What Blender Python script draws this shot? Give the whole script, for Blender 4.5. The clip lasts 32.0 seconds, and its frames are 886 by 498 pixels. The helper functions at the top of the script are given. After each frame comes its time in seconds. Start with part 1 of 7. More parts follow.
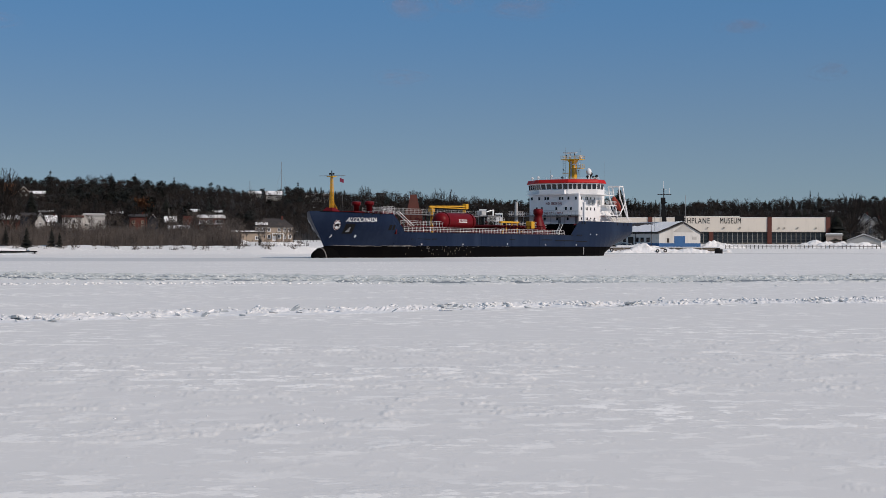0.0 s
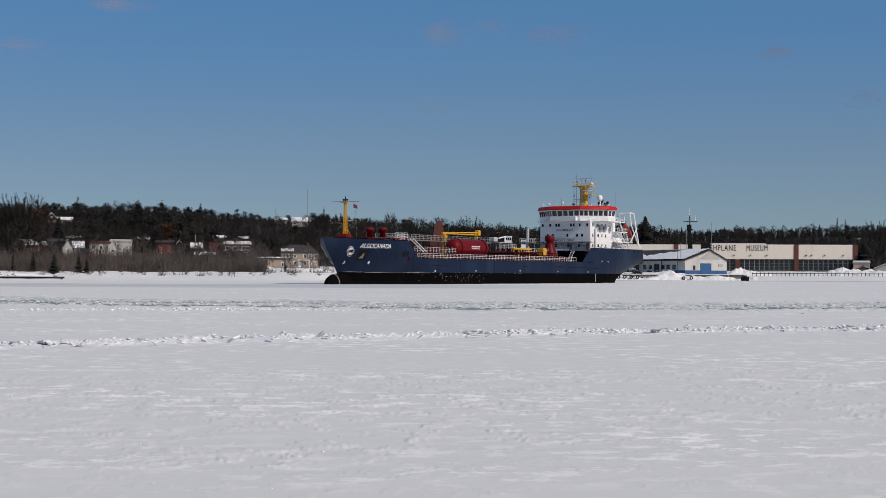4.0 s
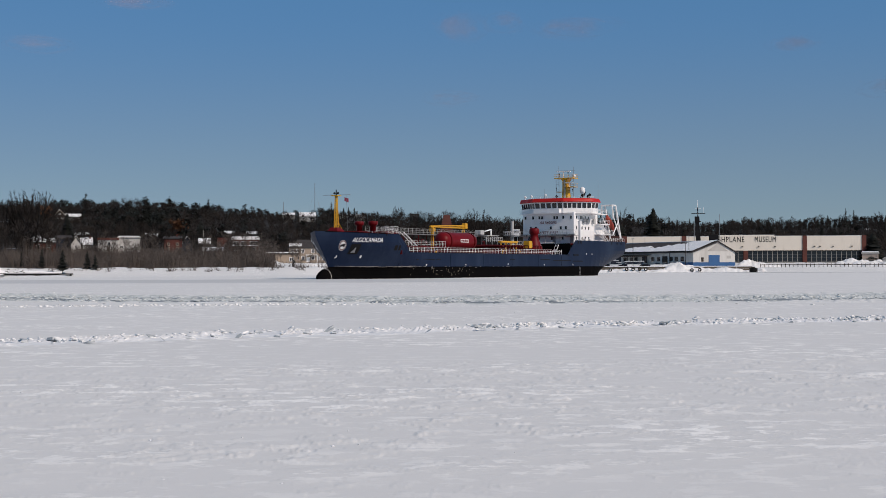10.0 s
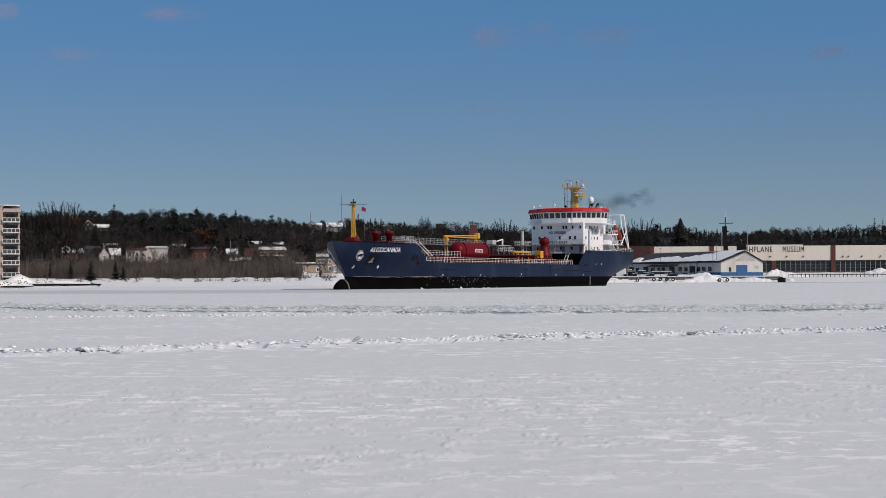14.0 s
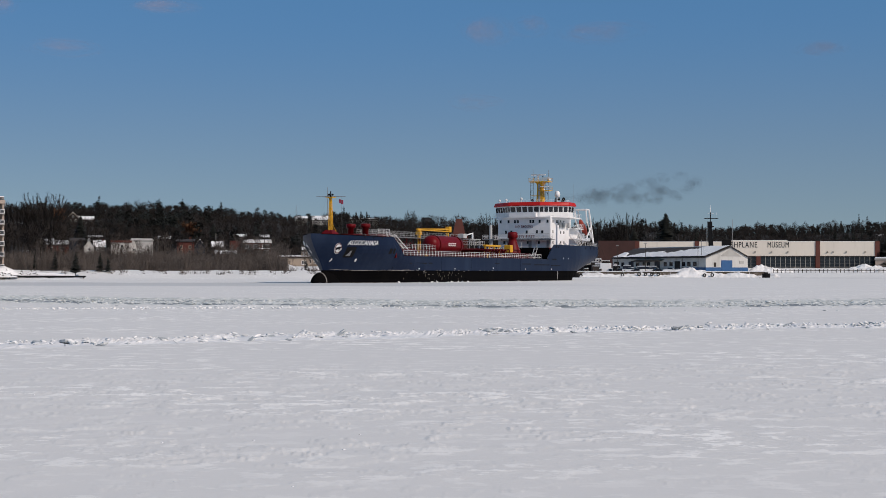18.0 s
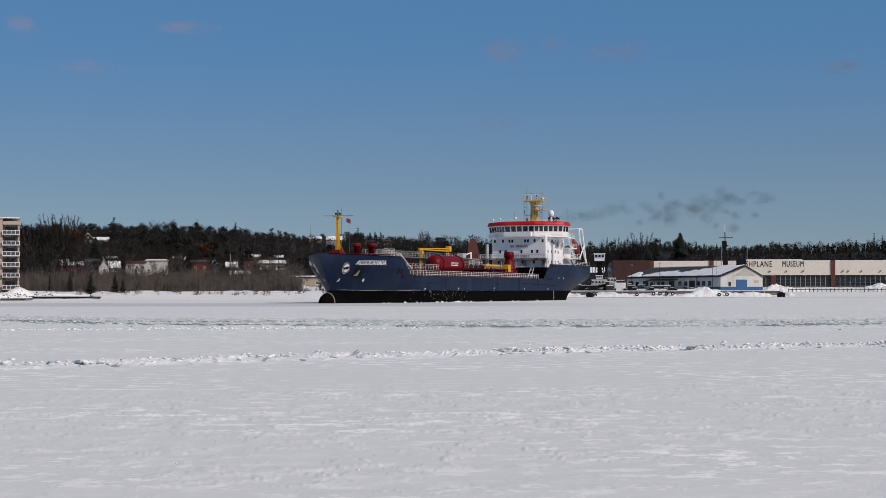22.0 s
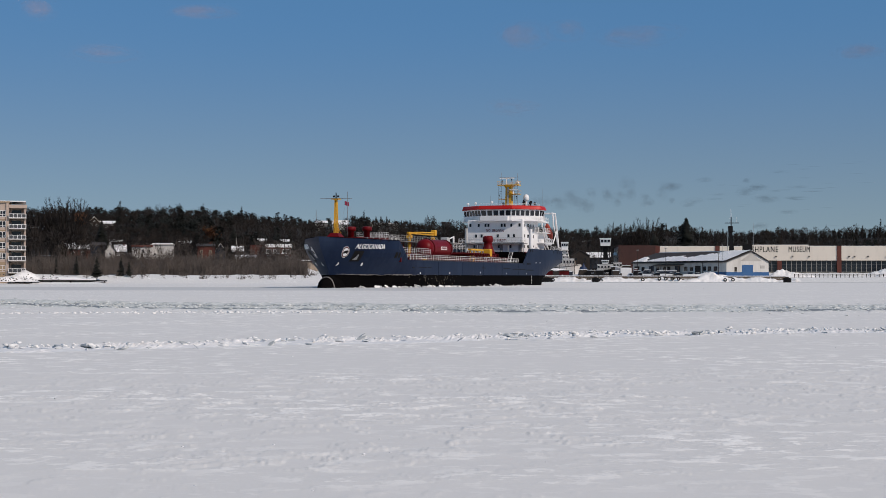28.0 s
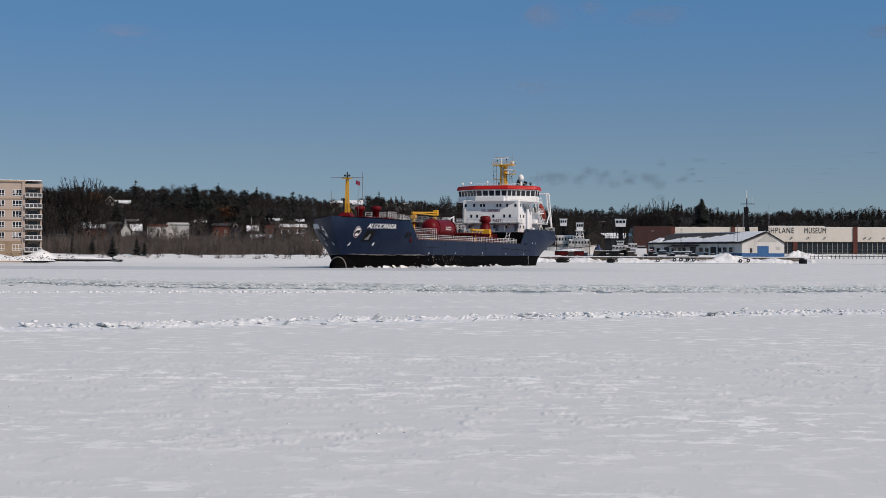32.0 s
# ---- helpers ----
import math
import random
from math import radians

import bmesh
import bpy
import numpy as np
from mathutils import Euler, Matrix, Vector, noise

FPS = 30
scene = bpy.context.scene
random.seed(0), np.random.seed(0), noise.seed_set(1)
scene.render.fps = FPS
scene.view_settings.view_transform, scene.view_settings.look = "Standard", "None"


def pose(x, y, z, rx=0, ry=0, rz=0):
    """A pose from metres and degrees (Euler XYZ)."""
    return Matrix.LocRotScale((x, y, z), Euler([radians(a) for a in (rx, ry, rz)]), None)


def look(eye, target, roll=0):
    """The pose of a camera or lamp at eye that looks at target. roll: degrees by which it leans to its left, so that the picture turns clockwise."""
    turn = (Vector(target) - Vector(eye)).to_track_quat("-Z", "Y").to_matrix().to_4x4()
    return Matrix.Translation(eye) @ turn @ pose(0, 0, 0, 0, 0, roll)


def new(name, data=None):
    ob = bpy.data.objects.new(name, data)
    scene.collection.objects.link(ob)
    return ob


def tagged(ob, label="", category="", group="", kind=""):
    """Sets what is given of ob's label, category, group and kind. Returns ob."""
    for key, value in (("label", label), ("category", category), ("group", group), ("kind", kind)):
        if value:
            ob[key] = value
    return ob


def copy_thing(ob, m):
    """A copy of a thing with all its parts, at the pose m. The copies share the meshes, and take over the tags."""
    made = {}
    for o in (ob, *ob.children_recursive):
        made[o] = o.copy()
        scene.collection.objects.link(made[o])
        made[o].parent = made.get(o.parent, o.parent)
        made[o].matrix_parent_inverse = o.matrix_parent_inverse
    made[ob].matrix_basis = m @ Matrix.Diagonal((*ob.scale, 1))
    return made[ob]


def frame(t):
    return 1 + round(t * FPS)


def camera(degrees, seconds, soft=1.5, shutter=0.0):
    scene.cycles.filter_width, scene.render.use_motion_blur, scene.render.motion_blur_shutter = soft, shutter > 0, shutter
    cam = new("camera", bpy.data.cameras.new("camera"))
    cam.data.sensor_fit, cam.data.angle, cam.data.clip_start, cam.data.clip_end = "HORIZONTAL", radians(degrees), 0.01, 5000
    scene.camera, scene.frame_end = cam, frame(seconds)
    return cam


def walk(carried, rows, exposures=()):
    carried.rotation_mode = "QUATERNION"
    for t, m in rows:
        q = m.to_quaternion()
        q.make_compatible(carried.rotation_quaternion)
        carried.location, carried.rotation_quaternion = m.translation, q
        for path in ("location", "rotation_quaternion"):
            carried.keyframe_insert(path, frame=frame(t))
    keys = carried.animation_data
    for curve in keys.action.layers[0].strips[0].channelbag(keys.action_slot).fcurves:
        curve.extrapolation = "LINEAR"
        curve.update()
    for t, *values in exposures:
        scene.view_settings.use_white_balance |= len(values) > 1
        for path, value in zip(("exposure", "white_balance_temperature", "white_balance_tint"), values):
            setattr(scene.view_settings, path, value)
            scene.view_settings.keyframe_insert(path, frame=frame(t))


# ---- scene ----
EYE = 2.06


def aim(yaw, pitch, roll):
    """The camera's pose from degrees to the left, upwards and of lean."""
    y, p = radians(yaw), radians(pitch)
    way = Vector((-math.sin(y) * math.cos(p), math.cos(y) * math.cos(p), math.sin(p)))
    eye = Vector((0, 0, EYE))
    return look(eye, eye + way * 100, roll)


cam = camera(34.36, 32.0, soft=0.75)
walk(cam, [(t, aim(a, b, c)) for t, a, b, c in (
    (0, -0.731, -0.059, 0.101), (0.5, -0.663, -0.005, 0.032), (1, -0.461, 0.190, 0.136), (1.5, -0.234, 0.542, 0.297),
    (2, -0.087, 0.777, 0.055), (2.5, -0.066, 0.921, 0.057), (3, 0.091, 0.997, 0.171), (3.5, 0.243, 1.004, 0.261),
    (5.5, 0.364, 1.046, 0.192), (6, 0.300, 1.117, 0.367), (6.5, 0.219, 1.014, 0.371), (7, 0.130, 0.730, 0.065),
    (7.5, 0.097, 0.707, 0.035), (8, 0.164, 0.908, 0.129), (8.5, 0.290, 1.031, 0.171), (9, 0.387, 1.068, 0.165),
    (9.5, 0.534, 0.693, -0.170), (10, 0.603, 0.757, -0.204), (10.5, 0.712, 0.868, -0.002), (11, 0.843, 1.019, 0.178),
    (11.5, 1.088, 1.294, 0.182), (12, 1.295, 1.434, -0.050), (12.5, 1.503, 1.346, -0.299), (13, 1.707, 1.424, -0.163),
    (13.5, 1.756, 1.411, -0.053), (14, 1.668, 1.168, -0.239), (14.5, 1.336, 0.894, -0.110), (16.5, 1.107, 0.627, -0.164),
    (17, 1.058, 0.751, 0.048), (17.5, 1.138, 0.793, 0.098), (18, 1.092, 0.918, 0.049), (18.5, 1.057, 1.041, -0.169),
    (19, 1.090, 1.076, -0.167), (19.5, 1.257, 1.127, -0.017), (20, 1.385, 1.232, -0.082), (20.5, 1.456, 1.334, -0.092),
    (21, 1.471, 1.396, -0.434), (21.5, 1.538, 1.528, -0.335), (22, 1.655, 1.717, -0.080), (22.5, 1.738, 1.786, -0.082),
    (23, 1.736, 1.718, -0.362), (23.5, 1.756, 1.493, -0.162), (24, 1.794, 1.187, -0.038), (24.5, 1.744, 1.069, -0.115),
    (25, 1.740, 1.028, -0.251), (25.5, 1.657, 1.117, -0.140), (27.5, 1.875, 1.226, -0.014), (28, 1.889, 1.099, 0.069),
    (28.5, 1.867, 1.085, 0.050), (29, 1.977, 1.104, -0.110), (29.5, 2.107, 1.187, -0.033), (30, 2.208, 1.210, 0.091),
    (30.5, 2.275, 1.165, -0.075), (31, 2.313, 1.100, 0.047), (31.5, 2.393, 0.838, 0.132), (32, 2.482, 0.308, 0.231),
)])

# ---- light ----
SUN_AZ, SUN_EL = radians(127), radians(36)  # clockwise from the view's middle, and height
sun_way = Vector((math.sin(SUN_AZ) * math.cos(SUN_EL), math.cos(SUN_AZ) * math.cos(SUN_EL), math.sin(SUN_EL)))
sun = new("sun", bpy.data.lights.new("sun", "SUN"))
sun.data.energy, sun.data.angle, sun.data.color = 3.25, radians(0.53), (1.0, 0.845, 0.73)
sun.matrix_world = look(sun_way * 200, (0, 0, 0))
world = bpy.data.worlds.new("winter_sky")
scene.world = world
world.use_nodes = True
wn = world.node_tree
sky = wn.nodes.new("ShaderNodeTexSky")
sky.sky_type, sky.sun_disc = "NISHITA", False
sky.sun_elevation, sky.sun_rotation = SUN_EL, SUN_AZ
sky.altitude, sky.air_density, sky.dust_density, sky.ozone_density = 2000, 0.75, 0.6, 3.0
vivid = wn.nodes.new("ShaderNodeHueSaturation")
vivid.inputs["Saturation"].default_value = 1.13
wn.links.new(sky.outputs[0], vivid.inputs["Color"])
even = wn.nodes.new("ShaderNodeMix")
even.data_type = "RGBA"
even.inputs[0].default_value = 0.6
# thin high haze evens the sky out: paler towards the horizon, deep blue above
height = wn.nodes.new("ShaderNodeSeparateXYZ")
wn.links.new(wn.nodes.new("ShaderNodeTexCoord").outputs["Generated"], height.inputs[0])
haze = wn.nodes.new("ShaderNodeValToRGB")
haze.color_ramp.interpolation = "EASE"
stops = haze.color_ramp.elements
stops[0].position, stops[0].color = 0.03, (0.335, 0.445, 0.535, 1)
stops[1].position, stops[1].color = 0.55, (0.26, 0.445, 0.65, 1)
stops.new(0.19).color = (0.16, 0.41, 0.775, 1)
wn.links.new(height.outputs[2], haze.inputs[0])
tenfold = wn.nodes.new("ShaderNodeVectorMath")
tenfold.operation = "SCALE"
tenfold.inputs["Scale"].default_value = 10.0
wn.links.new(haze.outputs[0], tenfold.inputs[0])
wn.links.new(tenfold.outputs[0], even.inputs[7])
wn.links.new(vivid.outputs[0], even.inputs[6])
wn.links.new(even.outputs[2], wn.nodes["Background"].inputs[0])
wn.nodes["Background"].inputs[1].default_value = 0.062
scene.view_settings.exposure = 0.0


# ---- materials ----
def nodes_of(name):
    m = bpy.data.materials.new(name)
    m.use_nodes = True
    return m, m.node_tree, m.node_tree.nodes["Principled BSDF"]


def link(tree, a, b):
    tree.links.new(a, b)


def math_node(tree, op, a, b=None, c=None, clamp=False):
    n = tree.nodes.new("ShaderNodeMath")
    n.operation, n.use_clamp = op, clamp
    for i, v in enumerate((a, b, c)):
        if v is None:
            continue
        if isinstance(v, (int, float)):
            n.inputs[i].default_value = v
        else:
            link(tree, v, n.inputs[i])
    return n.outputs[0]


def noise_node(tree, vector, scale, detail=4.0, rough=0.55):
    n = tree.nodes.new("ShaderNodeTexNoise")
    n.inputs["Scale"].default_value, n.inputs["Detail"].default_value, n.inputs["Roughness"].default_value = scale, detail, rough
    link(tree, vector, n.inputs["Vector"])
    return n.outputs[0]


def stretch(tree, vector, scale):
    n = tree.nodes.new("ShaderNodeMapping")
    n.inputs["Scale"].default_value = scale
    link(tree, vector, n.inputs["Vector"])
    return n.outputs[0]


def ramp_node(tree, fac, lo, hi):
    n = tree.nodes.new("ShaderNodeMapRange")
    n.interpolation_type = "SMOOTHSTEP"
    n.inputs["From Min"].default_value, n.inputs["From Max"].default_value = lo, hi
    link(tree, fac, n.inputs["Value"])
    return n.outputs["Result"]


def mix_node(tree, fac, a, b):
    n = tree.nodes.new("ShaderNodeMix")
    n.data_type = "RGBA"
    for key, v in ((0, fac), (6, a), (7, b)):
        if isinstance(v, (int, float)):
            n.inputs[key].default_value = v
        elif isinstance(v, tuple):
            n.inputs[key].default_value = (*v, 1)
        else:
            link(tree, v, n.inputs[key])
    return n.outputs[2]


def bump(tree, height, bsdf, strength, distance):
    n = tree.nodes.new("ShaderNodeBump")
    n.inputs["Strength"].default_value, n.inputs["Distance"].default_value = strength, distance
    link(tree, height, n.inputs["Height"])
    link(tree, n.outputs[0], bsdf.inputs["Normal"])
    return n


def paint(name, colour, rough=0.5, metal=0.0, worn=None, amount=0.25, scale=0.5, grain=6.0, streak=1.0, relief=0.02, gloss=0.4):
    """A painted or plain surface: blotches at one scale, grain at another, wear in a second colour."""
    m, tree, b = nodes_of(name)
    at = tree.nodes.new("ShaderNodeTexCoord").outputs["Object"]
    where = stretch(tree, at, (1, 1, 1 / streak))
    big, fine = noise_node(tree, where, scale, 5), noise_node(tree, where, grain, 4)
    worn = worn or tuple(c * 0.6 for c in colour)
    fac = math_node(tree, "MULTIPLY", ramp_node(tree, big, 0.42, 0.75), amount * 1.6, clamp=True)
    c = mix_node(tree, fac, colour, worn)
    c = mix_node(tree, math_node(tree, "MULTIPLY", ramp_node(tree, fine, 0.5, 0.8), amount), c, tuple(x * 0.75 for x in worn))
    link(tree, c, b.inputs["Base Color"])
    b.inputs["Metallic"].default_value = metal
    b.inputs["Specular IOR Level"].default_value = gloss
    r = math_node(tree, "MULTIPLY_ADD", big, 0.3, rough - 0.12, clamp=True)
    link(tree, r, b.inputs["Roughness"])
    if relief:
        bump(tree, fine, b, 0.4, relief)
    return m


def snow_material(name, tint=(0.80, 0.803, 0.80)):
    """Wind-packed snow: broad soft fields, ragged patches whitened as crust and lit edges, dark flecks, fine grain."""
    m, tree, b = nodes_of(name)
    at = tree.nodes.new("ShaderNodeTexCoord").outputs["Object"]
    large = noise_node(tree, stretch(tree, at, (0.10, 0.16, 0.1)), 1.0, 6, 0.6)
    drift = noise_node(tree, stretch(tree, at, (1.5, 1.9, 1.0)), 1.0, 6, 0.62)
    fine = noise_node(tree, stretch(tree, at, (4.0, 5.0, 1.0)), 1.7, 4, 0.6)
    patch = ramp_node(tree, large, 0.42, 0.62)
    crust = math_node(tree, "MULTIPLY", math_node(tree, "MULTIPLY_ADD", patch, 0.85, 0.15), ramp_node(tree, math_node(tree, "MULTIPLY_ADD", fine, 0.22, math_node(tree, "MULTIPLY", drift, 0.78)), 0.52, 0.565))
    # lit step faces and tiny shadows are put into the colour with the crust
    c = mix_node(tree, crust, tuple(x * 0.90 for x in tint), (0.95, 0.95, 0.935))
    c = mix_node(tree, math_node(tree, "MULTIPLY", ramp_node(tree, fine, 0.64, 0.72), math_node(tree, "MULTIPLY_ADD", patch, 0.35, 0.08)), c, tuple(x * 0.74 for x in tint))
    link(tree, c, b.inputs["Base Color"])
    b.inputs["Roughness"].default_value = 0.75
    b.inputs["Specular IOR Level"].default_value = 0.25
    rough = math_node(tree, "MULTIPLY_ADD", patch, 0.8, 0.15)
    height = math_node(tree, "MULTIPLY", rough, math_node(tree, "MULTIPLY_ADD", fine, 0.35, drift))
    bump(tree, height, b, 0.7, 0.05)
    return m


hull_blue = paint("navy_hull_paint", (0.0065, 0.0145, 0.039), 0.45, 0, (0.024, 0.039, 0.073), 0.5, 0.13, 1.4, 6, gloss=0.1)
hull_black = paint("black_boot_paint", (0.003, 0.003, 0.0035), 0.85, 0, (0.007, 0.0065, 0.006), 0.3, 0.3, 3, 3, gloss=0.02)
deck_red = paint("red_deck_paint", (0.085, 0.0045, 0.006), 0.55, 0, (0.045, 0.006, 0.006), 0.4, 0.4, 5, gloss=0.12)
tank_red = paint("red_tank_paint", (0.130, 0.0032, 0.0065), 0.42, 0, (0.07, 0.0035, 0.005), 0.3, 0.3, 4, 2, gloss=0.15)
roof_red = paint("bright_red_paint", (0.45, 0.014, 0.013), 0.45, 0, (0.3, 0.016, 0.013), 0.2, 0.5, gloss=0.2)
white = paint("white_paint", (0.78, 0.79, 0.80), 0.45, 0, (0.58, 0.56, 0.52), 0.18, 0.35, 4, 5)
yellow = paint("yellow_paint", (0.62, 0.33, 0.015), 0.45, 0, (0.4, 0.22, 0.03), 0.2, 0.5)
dark_glass, _t, _b = nodes_of("dark_window_glass")
_b.inputs["Base Color"].default_value, _b.inputs["Roughness"].default_value = (0.012, 0.016, 0.022, 1), 0.08
black = paint("black_paint", (0.008, 0.008, 0.009), 0.6, gloss=0.15)
grey = paint("grey_steel", (0.25, 0.26, 0.27), 0.5, 0.3)


# ---- mesh building ----
class Geo:
    """Collects the points and faces of one mesh."""

    def __init__(self):
        self.v, self.f = [], []

    def add(self, points, faces, m=None):
        n = len(self.v)
        self.v += [tuple(m @ Vector(p)) if m else tuple(p) for p in points]
        self.f += [tuple(i + n for i in f) for f in faces]
        return self

    def box(self, x0, x1, y0, y1, z0, z1, m=None, bev=0.0):
        if bev <= 0:
            p = [(x, y, z) for z in (z0, z1) for y in (y0, y1) for x in (x0, x1)]
            return self.add(p, [(0, 2, 3, 1), (4, 5, 7, 6), (0, 1, 5, 4), (2, 6, 7, 3), (0, 4, 6, 2), (1, 3, 7, 5)], m)
        ring = [(x0 + bev, y0), (x1 - bev, y0), (x1, y0 + bev), (x1, y1 - bev), (x1 - bev, y1), (x0 + bev, y1), (x0, y1 - bev), (x0, y0 + bev)]
        cx, cy, k = (x0 + x1) / 2, (y0 + y1) / 2, min(bev, (z1 - z0) / 3)
        sx, sy = 1 - 2 * bev / max(x1 - x0, 1e-6) * 0.7, 1 - 2 * bev / max(y1 - y0, 1e-6) * 0.7
        small = [(cx + (x - cx) * sx, cy + (y - cy) * sy) for x, y in ring]
        rows = [[(x, y, z0) for x, y in small], [(x, y, z0 + k) for x, y in ring], [(x, y, z1 - k) for x, y in ring], [(x, y, z1) for x, y in small]]
        return self.loft(rows, m=m)

    def loft(self, rows, close=True, caps=True, m=None):
        n = len(rows[0])
        p = [q for r in rows for q in r]
        f = []
        for i in range(len(rows) - 1):
            for j in range(n if close else n - 1):
                k = (j + 1) % n
                f.append((i * n + j, i * n + k, (i + 1) * n + k, (i + 1) * n + j))
        if caps:
            f += [tuple(range(n))[::-1], tuple(range((len(rows) - 1) * n, len(rows) * n))]
        return self.add(p, f, m)

    def rod(self, a, b, r0, r1=None, n=6):
        a, b = Vector(a), Vector(b)
        r1 = r0 if r1 is None else r1
        way = (b - a).normalized()
        u = way.orthogonal().normalized()
        w = way.cross(u)
        ring = [(math.cos(2 * math.pi * i / n), math.sin(2 * math.pi * i / n)) for i in range(n)]
        return self.loft([[a + (u * c + w * s) * r0 for c, s in ring], [b + (u * c + w * s) * r1 for c, s in ring]])

    def turned(self, profile, n=16, m=None):
        """A body of revolution round z from (radius, z) pairs."""
        rows = [[(r * math.cos(2 * math.pi * i / n), r * math.sin(2 * math.pi * i / n), z) for i in range(n)] for r, z in profile]
        return self.loft(rows, m=m)

    def prism(self, outline, z0, z1, m=None):
        return self.loft([[(x, y, z0) for x, y in outline], [(x, y, z1) for x, y in outline]], m=m)

    def mesh(self, name, material, smooth=False):
        me = bpy.data.meshes.new(name)
        me.from_pydata(self.v, [], self.f)
        me.materials.append(material)
        if smooth:
            me.polygons.foreach_set("use_smooth", [True] * len(me.polygons))
        me.update()
        return me


def part(name, geo, material, parent=None, label="", smooth=False):
    """Links a mesh as one object under a thing or a part."""
    me = geo.mesh(name, material, smooth) if isinstance(geo, Geo) else geo
    ob = new(name, me)
    if parent:
        ob.parent = parent
    if label:
        ob["label"] = label
    return ob


def thing(name, label, category, group="", kind="", at=None):
    ob = new(name)
    ob.empty_display_size = 0.5
    tagged(ob, label, category, group, kind)
    if at is not None:
        ob.matrix_world = at
    return ob


def letters(name, text, size, m, material, parent, width=None, thick=0.02, label="", bold=0.0):
    """Raised letters from the built-in font as a mesh, in the x-y plane of m, centred."""
    cu = bpy.data.curves.new(name, "FONT")
    cu.body, cu.size, cu.extrude, cu.align_x, cu.align_y = text, size, thick, "CENTER", "CENTER"
    cu.offset, cu.space_character = bold, 1.18 if bold else 1.0
    tmp = bpy.data.objects.new(name, cu)
    me = bpy.data.meshes.new_from_object(tmp)
    bpy.data.objects.remove(tmp)
    xs = [v.co.x for v in me.vertices]
    k = width / (max(xs) - min(xs)) if width else 1
    c = (max(xs) + min(xs)) / 2
    for v in me.vertices:
        v.co = m @ Vector(((v.co.x - c) * k, v.co.y, v.co.z))
    me.materials.clear()
    me.materials.append(material)
    return part(name, me, material, parent, label)


# ---- ground ----
def smooth01(x, a, b):
    t = min(max((x - a) / (b - a), 0), 1)
    return t * t * (3 - 2 * t)


def shore(az):
    """How far off the shore begins, by the bearing in degrees to the right."""
    return 388 + 182 * smooth01(az, -7, 2)


def hill(az):
    return 40 - 11.5 * smooth01(az, -14, 4)


def ground_z(x, y):
    d, az = math.hypot(x, y), math.degrees(math.atan2(x, y))
    if abs(az) > 60:
        return 0.0
    s = shore(az)
    right = smooth01(az, -2, 6)
    z = (2.3 - 0.5 * right) * smooth01(d, s, s + 28)
    z += (6.5 - 4.5 * right) * (1 - 0.68 * smooth01(az, -8.0, -6.9) * (1 - right)) * smooth01(d, s + 50, 610 + 60 * right)
    top = hill(az)
    z += (top - z) * smooth01(d, 640 + 80 * right, 1080)
    if d > 60:
        n = noise.noise(Vector((x * 0.02, y * 0.02, 3.0)))
        z += n * 5.0 * smooth01(d, 720, 1000)
    if d > s - 5:
        z += 0.5 * max(0, noise.noise(Vector((x * 0.12, y * 0.12, 0)))) * smooth01(d, s - 5, s + 20) * (1 - smooth01(d, s + 120, s + 200))
    return z


def lattice(x, y, seed):
    """Smooth value noise from 0 to 1 over whole arrays."""
    table = np.random.RandomState(seed).rand(256, 256)
    ix, iy = np.floor(x).astype(int), np.floor(y).astype(int)
    fx, fy = x - ix, y - iy
    fx, fy = fx * fx * (3 - 2 * fx), fy * fy * (3 - 2 * fy)
    a, b = table[ix & 255, iy & 255], table[(ix + 1) & 255, iy & 255]
    c, d = table[ix & 255, (iy + 1) & 255], table[(ix + 1) & 255, (iy + 1) & 255]
    return (a * (1 - fx) + b * fx) * (1 - fy) + (c * (1 - fx) + d * fx) * fy


def layered(x, y, seed, octaves=4, keep=0.55):
    total, weight, k = 0.0, 0.0, 1.0
    for i in range(octaves):
        turn = 0.7 * i
        u, v = x * math.cos(turn) - y * math.sin(turn), x * math.sin(turn) + y * math.cos(turn)
        total = total + k * lattice(u * 2.03 ** i + 17.0, v * 2.03 ** i + 5.0, seed + i)
        weight += k
        k *= keep
    return total / weight


def step01(v, a, b):
    t = np.clip((v - a) / (b - a), 0, 1)
    return t * t * (3 - 2 * t)


